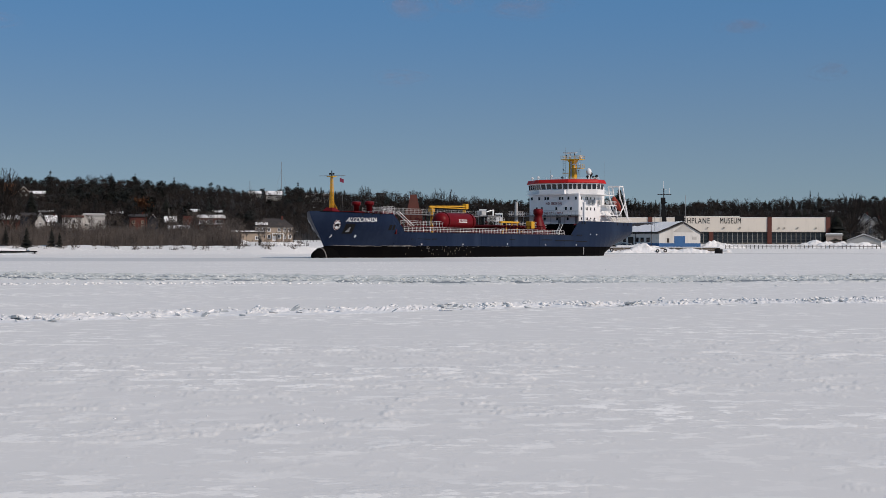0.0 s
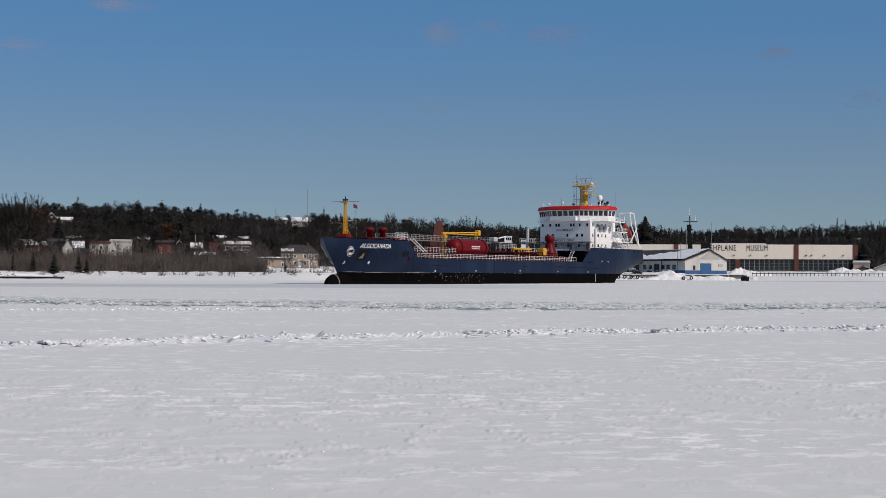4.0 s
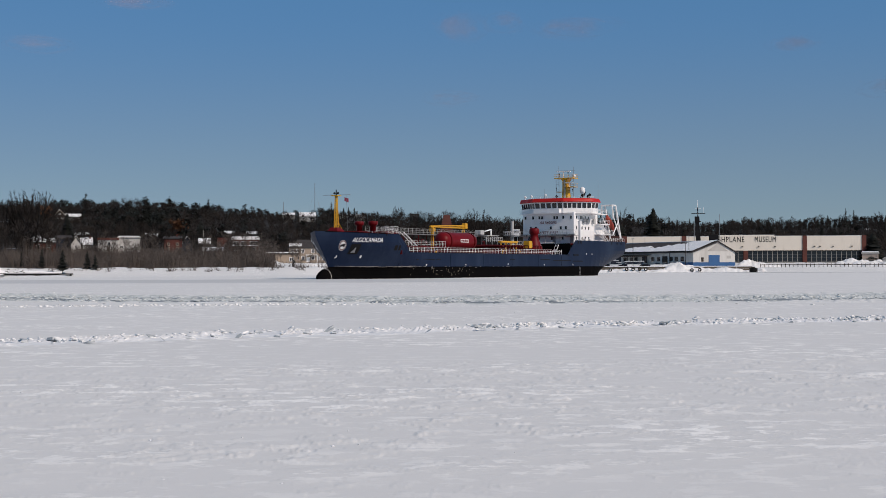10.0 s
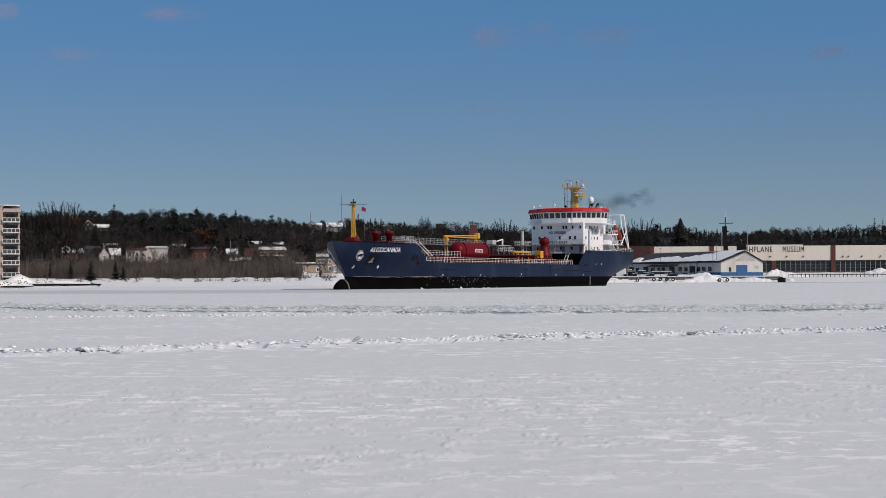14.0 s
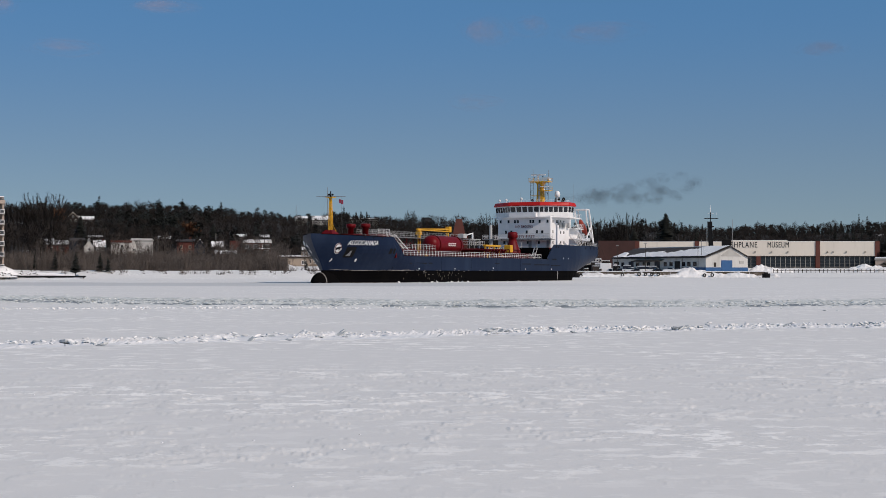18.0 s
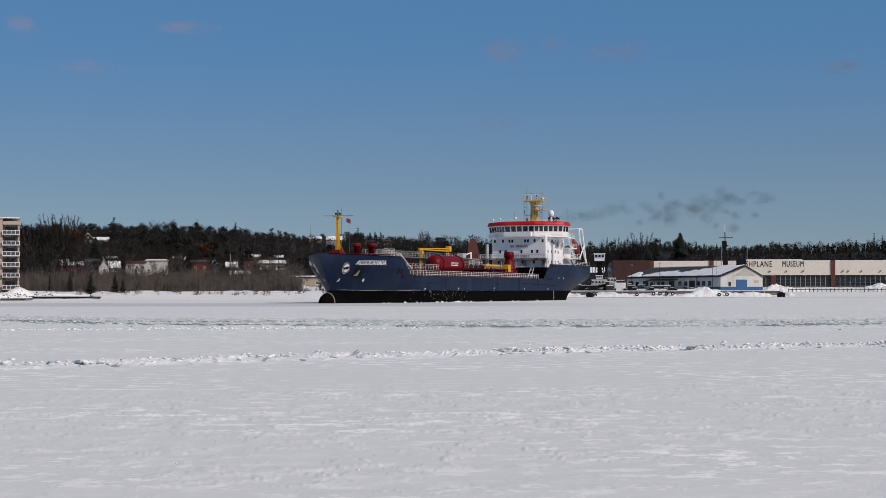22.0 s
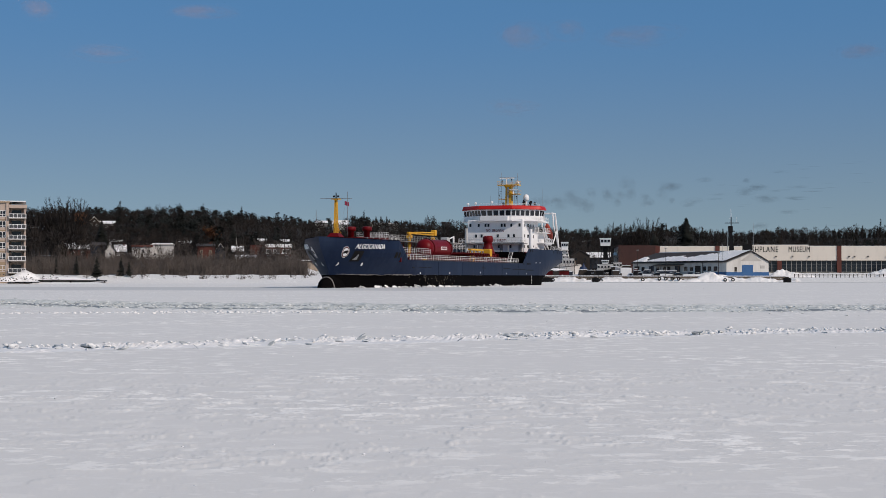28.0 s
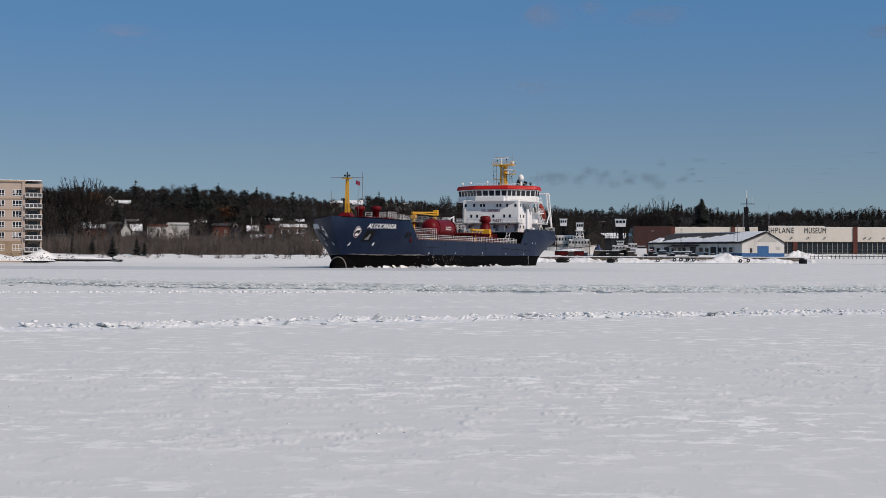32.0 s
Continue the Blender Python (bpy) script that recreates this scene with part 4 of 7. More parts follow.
    for z, x0, x1 in ((10.4, -60.5, -51), (13.0, -57, -51), (15.6, -55.5, -49)):
        part("deck_platform", Geo().box(x0, x1, -7.6, 8.2, z, z + 0.18), white, ship)
        part("railing", railing([(x1, 8.1, z + 0.18), (x0, 8.1, z + 0.18), (x0, -7.5, z + 0.18)], 1.05, 1.3, 3), white, ship)
    part("stairs", Geo().box(-56.5, -53.0, 8.0, 8.1, 8, 8.1).rod((-57, 8.2, 8.0), (-53, 8.2, 10.5), 0.12).rod((-57, 7.4, 8.0), (-53, 7.4, 10.5), 0.12).rod((-56, 7.9, 10.5), (-52.5, 7.9, 13.1), 0.12), white, ship)
    part("deck_house", Geo().box(-57.5, -51.4, -6.2, 6.4, 7.9, 13.0, bev=0.12), white, ship)
    part("poop_railing", railing(along_side(-64.6, -52, 8.6, 1, inset=0.2), 1.0, 1.4, 3), white, ship)
    bow_details(ship)
    deck_details(ship)
    part("draught_mark", Geo().box(-34.3, -34.1, 9.85, 9.93, 0.3, 2.3), dull_pole, ship)
    for x, z in ((24, 2.75), (4.5, 2.9), (-14, 2.75), (-30, 2.75), (-38, 5.4), (-41.5, 5.4), (40, 2.7)):
        part("hull_fitting", Geo().box(x - 0.12, x + 0.12, breadth(x, z) - 0.05, breadth(x, z) + 0.06, z - 0.15, z + 0.15), white, ship)
    return ship


orange = paint("orange_boat_paint", (0.34, 0.05, 0.03), 0.5)
tanker = build_tanker()



# ---- far shore ----
def spot(az, d, z=0.0, turn=0.0):
    """A pose at a bearing (degrees to the right) and distance, facing back along it; local x to the right, y away."""
    a = radians(az)
    return pose(d * math.sin(a), d * math.cos(a), z, 0, 0, -az + turn)


def ground_at(az, d):
    a = radians(az)
    return ground_z(d * math.sin(a), d * math.cos(a))


plain_snow = snow_material("packed_snow", (0.82, 0.84, 0.87))
cream = paint("cream_cladding", (0.66, 0.615, 0.54), 0.6, 0, (0.45, 0.41, 0.35), 0.2, 0.08, 0.8, 6)
beige = paint("beige_stucco", (0.40, 0.325, 0.275), 0.7, 0, (0.32, 0.26, 0.21), 0.15, 0.2, 2, 3)
tan_brick = paint("tan_brick", (0.30, 0.225, 0.15), 0.8, 0, (0.2, 0.15, 0.11), 0.3, 0.3, 3)
wing_brick = paint("dull_brown_brick", (0.052, 0.022, 0.019), 0.8, 0, (0.035, 0.02, 0.018), 0.3, 0.3, 3)
house_white = paint("weathered_house_white", (0.52, 0.515, 0.50), 0.7, 0, (0.28, 0.27, 0.26), 0.45, 0.25, 1.5, 4)
floor_brown = paint("quay_timber", (0.12, 0.098, 0.075), 0.85, 0, (0.05, 0.042, 0.035), 0.4, 0.4, 3)
brick_red = paint("red_brick", (0.10, 0.030, 0.022), 0.8, 0, (0.06, 0.03, 0.026), 0.3, 0.3, 3)
dull_white = paint("weathered_white", (0.38, 0.38, 0.365), 0.6, 0, (0.25, 0.24, 0.22), 0.3, 0.2, 2, 4)
slate_blue = paint("dark_blue_siding", (0.016, 0.022, 0.036), 0.6)
door_blue = paint("blue_door_paint", (0.022, 0.09, 0.23), 0.5)
dark_roof = paint("dark_shingles", (0.045, 0.04, 0.04), 0.8)
timber = paint("old_timber", (0.03, 0.024, 0.02), 0.85)
concrete = paint("grey_concrete", (0.3, 0.29, 0.27), 0.8)
concrete_dark = paint("dark_stone", (0.06, 0.058, 0.055), 0.8)
stone_tan = paint("stone_render", (0.33, 0.27, 0.21), 0.8, 0, (0.22, 0.19, 0.16), 0.3, 0.3, 2)
rubber = paint("black_rubber", (0.012, 0.012, 0.012), 0.7)
bark = paint("bark", (0.05, 0.042, 0.038), 0.9, relief=0)
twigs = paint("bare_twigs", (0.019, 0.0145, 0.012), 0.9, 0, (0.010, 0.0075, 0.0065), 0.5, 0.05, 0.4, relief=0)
shrub_twigs = paint("shrub_stems", (0.105, 0.088, 0.077), 0.9, 0, (0.055, 0.045, 0.04), 0.5, 0.08, 0.6, relief=0)
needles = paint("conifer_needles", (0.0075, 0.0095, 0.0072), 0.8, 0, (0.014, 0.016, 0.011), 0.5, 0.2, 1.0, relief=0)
rust_leaves = paint("rust_leaves", (0.16, 0.07, 0.03), 0.9, relief=0)
window_grey = paint("grey_window_band", (0.05, 0.055, 0.06), 0.3, 0, (0.10, 0.10, 0.10), 0.4, 0.15, 1.0, relief=0)


def roof_outline(kind, w, d, h, rise, over=0.4):
    g = Geo()
    a, b = w / 2 + over, d + over
    if kind == "flat":
        return g.box(-a, a, -over, b, h, h + rise)
    t = 0.3
    if kind == "front":  # the gable faces the water
        for s in (-1, 1):
            g.loft([[(s * a, y, h - 0.1), (0, y, h + rise), (0, y, h + rise + t), (s * a, y, h + t - 0.1)] for y in (-over, b)])
        return g
    if kind == "side":
        for y0 in (-over, b):
            g.loft([[(x, y0, h - 0.1), (x, d / 2, h + rise), (x, d / 2, h + rise + t), (x, y0, h + t - 0.1)] for x in (-a, a)])
        return g
    return g.add([(-a, -over, h), (a, -over, h), (a, b, h), (-a, b, h), (-a * 0.5, d / 2, h + rise), (a * 0.5, d / 2, h + rise)],
                 [(0, 1, 5, 4), (1, 2, 5), (2, 3, 4, 5), (3, 0, 4), (0, 3, 2, 1)])


def house(name, label, az, d, z, w, h, deep, wall, roof, kind="side", rise=2.2, windows=(), snowy=0.85, chimney=False, category="house", turn=0.0, frame_mat=None, door=None):
    h, z = h * 0.9, z - 0.6 + (0.9 if az < -8 and d < 700 else 0.0)
    windows = [(x, zz * 0.9, ww, hh * 0.9) for x, zz, ww, hh in windows]
    ob = thing(name, label, category, "houses on the far shore", at=spot(az, d, z, turn))
    wall_part = part("wall", Geo().box(-w / 2, w / 2, 0, deep, -4, h), wall, ob)
    if kind == "front":
        part("gable", Geo().loft([[(-w / 2, y, h), (w / 2, y, h), (0, y, h + rise - 0.3)] for y in (0.02, deep - 0.1)]), wall, ob)
    if kind == "side":
        part("gable", Geo().loft([[(x, 0.1, h), (x, deep - 0.1, h), (x, deep / 2, h + rise - 0.1)] for x in (-w / 2 + 0.05, w / 2 - 0.05)]), wall, ob)
    r = part("roof", roof_outline(kind, w, deep, h, rise), roof, ob)
    if snowy > 0:
        part("snow_cover", roof_outline(kind, w * max(snowy, 0.9), deep, h + 0.28 + 0.25 * (kind == "flat"), rise, 0.25), plain_snow, r, "thick snow on the roof")
    if chimney:
        part("chimney", Geo().box(w * 0.2, w * 0.2 + 0.7, deep * 0.4, deep * 0.4 + 0.7, h, h + rise + 1.0), brick_red, r)
    for x, zz, ww, hh in windows:
        win = part("window", Geo().box(x - ww / 2, x + ww / 2, -0.06, 0.1, zz - hh / 2, zz + hh / 2), dark_glass, ob)
        g = Geo()
        for k in (-1, 1):
            g.box(x + k * ww / 2 - 0.1, x + k * ww / 2 + 0.1, -0.12, 0.05, zz - hh / 2 - 0.1, zz + hh / 2 + 0.1)
            g.box(x - ww / 2, x + ww / 2, -0.12, 0.05, zz + k * hh / 2 - 0.1, zz + k * hh / 2 + 0.1)
        g.box(x - 0.05, x + 0.05, -0.1, 0.05, zz - hh / 2, zz + hh / 2)
        part("window_frame", g, frame_mat or white, win)
    if door:
        x, ww, hh, m = door
        part("door", Geo().box(x - ww / 2, x + ww / 2, -0.1, 0.1, 0, hh), m, ob)
    return ob


def two_rows(w, h, n, ww=1.0, hh=1.4):
    return [(-w / 2 + w * (i + 0.5) / n, zz, ww, hh) for zz in (h * 0.3, h * 0.75) for i in range(n)]


house("house", "low red-brick house with snow on its roof", -16.15, 610, 9.6, 9.2, 3.4, 8, brick_red, dark_roof, "side", 1.5, [(-2.4, 1.8, 1, 1.2), (1.8, 1.8, 1.4, 1.2)], 0.9)
house("house", "dark blue sided two-storey house", -15.43, 640, 9.6, 6.2, 6.0, 9, slate_blue, dark_roof, "side", 1.2, two_rows(6.2, 6, 3, 0.7, 1.2), 0.0, frame_mat=slate_blue)
house("house", "grey house with a steep snow-covered gable", -14.97, 630, 9.4, 4.2, 3.0, 9, house_white, dark_roof, "front", 3.6, [(0, 2.2, 0.9, 1.3)], 0.95)
house("house", "grey house with a broad snow-covered gable", -14.57, 634, 9.4, 5.0, 2.8, 9, window_grey, dark_roof, "side", 3.0, [(-1.0, 2.0, 0.9, 1.3), (1.0, 2.0, 0.9, 1.3)], 0.95, True)
house("house", "white house with a red-edged flat roof", -13.76, 630, 9.4, 8.4, 5.4, 9, house_white, brick_red, "flat", 0.9, [(-2.7, 3.4, 1.2, 1.5), (0.4, 3.4, 1.0, 2.0), (2.9, 3.4, 1.2, 1.5)], 0.0, door=(0.2, 1.0, 2.1, timber), frame_mat=house_white)
house("commercial_building", "plain white flat-roofed block", -12.96, 632, 9.4, 9.4, 6.4, 12, house_white, house_white, "flat", 0.4, [(-3.2, 2.0, 1.2, 1.2), (2.6, 2.0, 1.2, 1.2)], 0.9, category="building", frame_mat=house_white)
house("house", "dark red-brick house behind bare shrubs", -11.28, 640, 9.2, 7.6, 6.4, 9, brick_red, dark_roof, "side", 1.0, two_rows(7.6, 5, 2), 0.0, True, frame_mat=stone_tan)
house("house", "dark house with a snow-covered gable", -10.72, 650, 9.4, 4.6, 3.6, 8, slate_blue, dark_roof, "front", 3.4, [(0, 2, 1, 1.2)], 0.95, frame_mat=stone_tan)
house("house", "small house with a bright snowy roof", -10.05, 655, 9.4, 5.2, 3.6, 8, timber, dark_roof, "side", 2.4, [(0, 2, 1, 1.2)], 0.98, frame_mat=stone_tan)
house("shed", "low dark shed under a snowy lean-to roof", -9.7, 600, 6.6, 9.0, 2.6, 7, timber, dark_roof, "side", 1.2, [], 0.98, category="shed")
for az, d, top, w in ((-14.75, 760, 21.9, 7), (-16.57, 664, 17.0, 6), (-9.22, 722, 21.8, 8), (-8.21, 742, 22.0, 5), (-12.1, 735, 20.8, 6)):
    house("house", "dark house with a snowy roof half hidden by trees", az, d, top - 4.4, w, 2.8, 8, timber, dark_roof, "side", 1.1, [(-1.4, 1.6, 1, 1), (1.4, 1.6, 1, 1)], 1.0, frame_mat=stone_tan)
b = house("commercial_building", "two-storey brick building with white windows and a snowy flat roof", -8.46, 620, 8.6, 11.4, 6.2, 14, brick_red, white, "flat", 0.9, [(-3.9, 4.4, 2.2, 1.7), (-0.6, 4.4, 2.6, 1.7), (3.6, 4.4, 3.2, 1.7), (-3.9, 1.6, 1.4, 1.5), (3.6, 1.6, 1.6, 1.5)], 0.98, category="building")
part("side_wing", Geo().box(-11.9, -5.72, 2.5, 15, -4, 6.5), brick_red, b)
part("porch_roof", Geo().box(-5.6, 5.6, -2.4, 0, 2.9, 3.15), plain_snow, b)
house("garage_row", "long low tan garage with a snow-edged roof", -7.05, 590, 5.0, 13.5, 3.8, 8, stone_tan, timber, "flat", 0.5, [(4.2, 1.6, 1.6, 1.6)], 0.97, category="garage")
b = house("house", "tan stone house with a dark hipped roof and rows of windows", -6.0, 600, 5.2, 15.5, 6.6, 12, stone_tan, dark_roof, "hip", 3.6, [(x, z, 1.1, 1.7) for z in (2.0, 5.2) for x in (-6.4, -4.2, -2.0, 2.2, 4.4, 6.6)], 0.0, True, door=(0.3, 1.2, 2.2, white))
part("porch", Geo().box(-0.8, 4.2, -2.2, 0, 2.9, 3.2).rod((-0.6, -2.0, 0), (-0.6, -2.0, 2.9), 0.12).rod((4.0, -2.0, 0), (4.0, -2.0, 2.9), 0.12), white, b)
part("snow_patch", Geo().box(-7.6, -2.5, -0.4, 3.0, 6.7, 7.9), plain_snow, b)
house("house", "dark gabled house with white trim high on the wooded hill", -15.58, 930, 33.0, 7.2, 3.6, 9, timber, stone_tan, "front", 3.6, [(-1.7, 2, 1.3, 1.4), (1.7, 2, 1.3, 1.4), (0, 4.8, 1, 1)], 0.85, frame_mat=house_white)
house("house", "snow-roofed house high on the hill", -15.07, 935, 32.4, 9.2, 3.4, 9, timber, dark_roof, "side", 1.9, [(-3.2, 2, 1.5, 1.6), (-0.8, 2, 1.5, 1.6), (1.6, 2, 1.5, 1.6), (3.6, 2, 1.0, 1.6)], 1.0, frame_mat=house_white)
house("house", "long hilltop house with a broad snowy roof", -6.0, 1040, 37.0, 11.5, 3.2, 10, dull_white, dark_roof, "side", 3.0, [(-3.4, 1.8, 2, 1.4), (2.4, 1.8, 2, 1.4)], 1.0)
house("house", "low hilltop house with snow along its roof", -6.75, 1050, 39.0, 9, 2.6, 9, dull_white, dark_roof, "side", 1.6, [(0, 1.6, 2, 1.2)], 1.0)
house("commercial_building", "dark flat building on the skyline", -1.76, 1050, 38.0, 6.5, 4.4, 8, window_grey, dark_roof, "flat", 0.5, [], 0.0, category="building")
house("commercial_building", "low snowy roof on the hillside", -4.3, 1055, 38.5, 22, 2.8, 12, dull_white, dark_roof, "flat", 0.5, [], 0.97, category="building")
st = thing("chapel", "dark brown building with a steep pyramid roof", "building", at=spot(-0.45, 740, 15))
part("wall", Geo().box(-4.5, 4.5, 0, 9, -6, 6.5), brick_red, st)
part("roof", Geo().loft([[(-3.2, 1, 6.5), (3.2, 1, 6.5), (3.2, 8, 6.5), (-3.2, 8, 6.5)], [(-1.6, 3.5, 14.5), (1.6, 3.5, 14.5), (1.6, 5.5, 14.5), (-1.6, 5.5, 14.5)]]), brick_red, st, "dark red-brown steep roof")
for az, d, base, top in ((-5.71, 1150, 40, 70), (-6.95, 1150, 40, 55)):
    m = thing("radio_mast", "thin steel radio mast on the hill", "mast", "radio masts", at=spot(az, d, base))
    part("pole", Geo().rod((0, 0, -3), (0, 0, top - base), 0.28, 0.16), grey, m)
    part("guy_wire", Geo().rod((0, 0, (top - base) * 0.8), (7, 0, 0), 0.04, n=3).rod((0, 0, (top - base) * 0.8), (-7, 0, 0), 0.04, n=3), grey, m)
for az, d, z, h in ((-10.1, 560, 5, 12), (-11.0, 570, 5, 11), (-8.2, 560, 5, 12), (-7.3, 590, 5, 12), (-14.1, 600, 8, 10), (-16.2, 600, 8, 9), (16.95, 640, 3, 15)):
    p = thing("utility_pole", "grey wooden utility pole with a crossarm", "pole", "utility poles", at=spot(az, d, z))
    part("pole", Geo().rod((0, 0, -3), (0, 0, h), 0.16, 0.11), concrete if az == -10.1 else timber, p)
    part("crossarm", Geo().box(-1.1, 1.1, -0.08, 0.08, h - 0.9, h - 0.7), timber, p)


def build_apartments():
    ob = thing("apartment_building", "six-storey beige apartment block with white balconies on the shore", "apartment building", at=spot(-18.13, 393, 2.9))
    part("wall", Geo().box(-60, -4.3, 0, 16, 2.7, 18.4), beige, ob)
    part("lower_wall", Geo().box(-60, -4.3, -0.1, 16, -4, 2.7), tan_brick, ob, "tan brick ground storey")
    part("back_wall", Geo().box(-4.3, 0, 2.2, 16, -4, 17.6), beige, ob)
    part("balcony_pier", Geo().box(-0.45, 0, 0, 2.3, -4, 17.6), beige, ob)
    part("corner_pier", Geo().box(-5.0, -4.25, -0.3, 2.3, -4, 18.5), beige, ob)
    part("parapet", Geo().box(-60.3, -4.0, -0.45, 16.2, 18.4, 18.75), tan_brick, ob)
    part("parapet", Geo().box(-4.4, 0.3, -0.3, 16.2, 17.0, 17.9), beige, ob)
    part("snow_cover", Geo().box(-60, 0, 0.2, 15.5, 18.7, 18.95), plain_snow, ob)
    levels = (15.55, 12.75, 9.95, 7.15, 4.35, 1.15)
    for i, z in enumerate(levels):
        if i < 5:
            part("band", Geo().box(-60, -5.0, -0.12, 0.05, z - 1.75, z - 1.5), tan_brick, ob)
        for k in range(12):
            x = -6.25 - 4.35 * k
            win = part("window", Geo().box(x - 1.15, x + 1.15, -0.05, 0.2, z - 0.75, z + 0.75), dark_glass, ob)
            g = Geo()
            for xx in (-1.15, -0.4, 0.4, 1.15):
                g.box(x + xx - 0.045, x + xx + 0.045, -0.14, 0.05, z - 0.8, z + 0.8)
            for zz in (-0.78, -0.3, 0.78):
                g.box(x - 1.2, x + 1.2, -0.13, 0.05, z + zz - 0.04, z + zz + 0.04)
            part("window_frame", g, white, win)
            part("curtain", Geo().box(x - 0.95, x - 0.15 + 0.3 * ((i + k) % 3), -0.07, -0.055, z - 0.15, z + 0.7), dull_white, win) if (i * 5 + k * 3) % 4 == 0 else None
        zz = z - 1.15
        part("balcony_slab", Geo().box(-4.3, 0.15, -1.0, 2.2, zz - 0.2, zz), concrete, ob)
        b = part("balcony_railing", Geo().box(-4.3, 0.1, -1.0, -0.94, zz + 1.0, zz + 1.12).box(-4.3, 0.1, -1.0, -0.94, zz, zz + 0.12), white, ob, "white metal balcony railing")
        for j in range(5):
            xx = -4.25 + j * 1.07
            part("baluster", Geo().box(xx - 0.06, xx + 0.06, -1.02, -0.93, zz, zz + 1.1), white, b)
            if j < 4:
                # added dark sheet for the shaded balcony seen through the open railing
                part("shade_panel", Geo().box(xx + 0.1, xx + 0.98, -0.985, -0.955, zz + 0.15, zz + 0.95), window_grey, b)
        part("balcony_door", Geo().box(-3.6, -1.2, 2.12, 2.25, zz, zz + 2.1), dark_glass, ob)


build_apartments()


def build_museum():
    """The hangar: cladding above, glazed doors below, between brick piers."""
    left, right = Vector((93.4, 665.5, 0)), Vector((187.0, 662.0, 0))
    way = (right - left).normalized()
    m = Matrix(((way.x, -way.y, 0, left.x), (way.y, way.x, 0, left.y), (0, 0, 1, 4.2), (0, 0, 0, 1)))
    ob = thing("museum_hangar", "long cream hangar museum with brick piers and glazed hangar doors", "museum", at=m)
    length = 93.6
    part("back_wall", Geo().box(-34, length, 1.2, 36, -5, 11.8), cream, ob)
    part("brick_wing", Geo().box(-34, -16.2, -0.4, 30, -5, 12.4), wing_brick, ob, "dull red-brick end wing")
    piers = (-16.0, 11.4, 39.6, 66.6, length)
    for i, x in enumerate(piers):
        part("pier", Geo().box(x - 1.0, x + 1.0, -0.5, 1.3, -5, 12.15 if i != 2 else 5.3), brick_red, ob, "red-brown brick pier")
    for x0, x1, top in ((-15, 10.4, 11.9), (12.4, 26.0, 11.9), (26.0, 52.8, 12.5), (52.8, 65.6, 12.0), (67.6, length - 1, 12.0)):
        c = part("cladding", Geo().box(x0, x1, -0.15, 1.2, 5.3, top), cream, ob, "cream metal cladding")
        part("snow_edge", Geo().box(x0, x1, 0.0, 1.2, top, top + 0.15), plain_snow, c)
    for x0, x1 in ((-15, 10.4), (12.4, 38.6), (40.6, 65.6), (67.6, length - 1)):
        n = round((x1 - x0) / 2.3)
        w = (x1 - x0) / n
        door = part("hangar_door", Geo().box(x0, x1, 0.5, 1.2, 0, 5.3), window_grey, ob, "grey glazed hangar doors")
        for k in range(n):
            x = x0 + k * w
            for z0, z1 in ((0.6, 1.9), (2.1, 3.4), (3.6, 5.0)):
                part("pane", Geo().box(x + 0.15, x + w - 0.15, 0.42, 0.5, z0, z1), dark_glass, door)
            part("mullion", Geo().box(x - 0.1, x + 0.1, 0.3, 0.5, 0, 5.3), concrete, door)
        part("lintel", Geo().box(x0, x1, -0.2, 0.5, 5.1, 5.4), timber, ob)
    face = Matrix.Translation((0, -0.2, 0)) @ Matrix(((1, 0, 0, 0), (0, 0, -1, 0), (0, 1, 0, 0), (0, 0, 0, 1)))
    letters("lettering", "BUSHPLANE", 3.7, face @ Matrix.Translation((31.2, 10.4, 0)), black, ob, 15.6, 0.05, bold=0.004)
    letters("lettering", "MUSEUM", 3.7, face @ Matrix.Translation((48.6, 10.4, 0)), black, ob, 9.6, 0.05, bold=0.004)
    for x in (30, 38, 45.5, 53, 71, 73.5, 79.5, 88):
        part("floodlight", Geo().box(x - 0.3, x + 0.3, -0.7, -0.15, 7.0, 7.4), black, ob)


build_museum()


shed_white = paint("grubby_white_cladding", (0.52, 0.52, 0.505), 0.6, 0, (0.33, 0.32, 0.30), 0.35, 0.25, 2, 5)


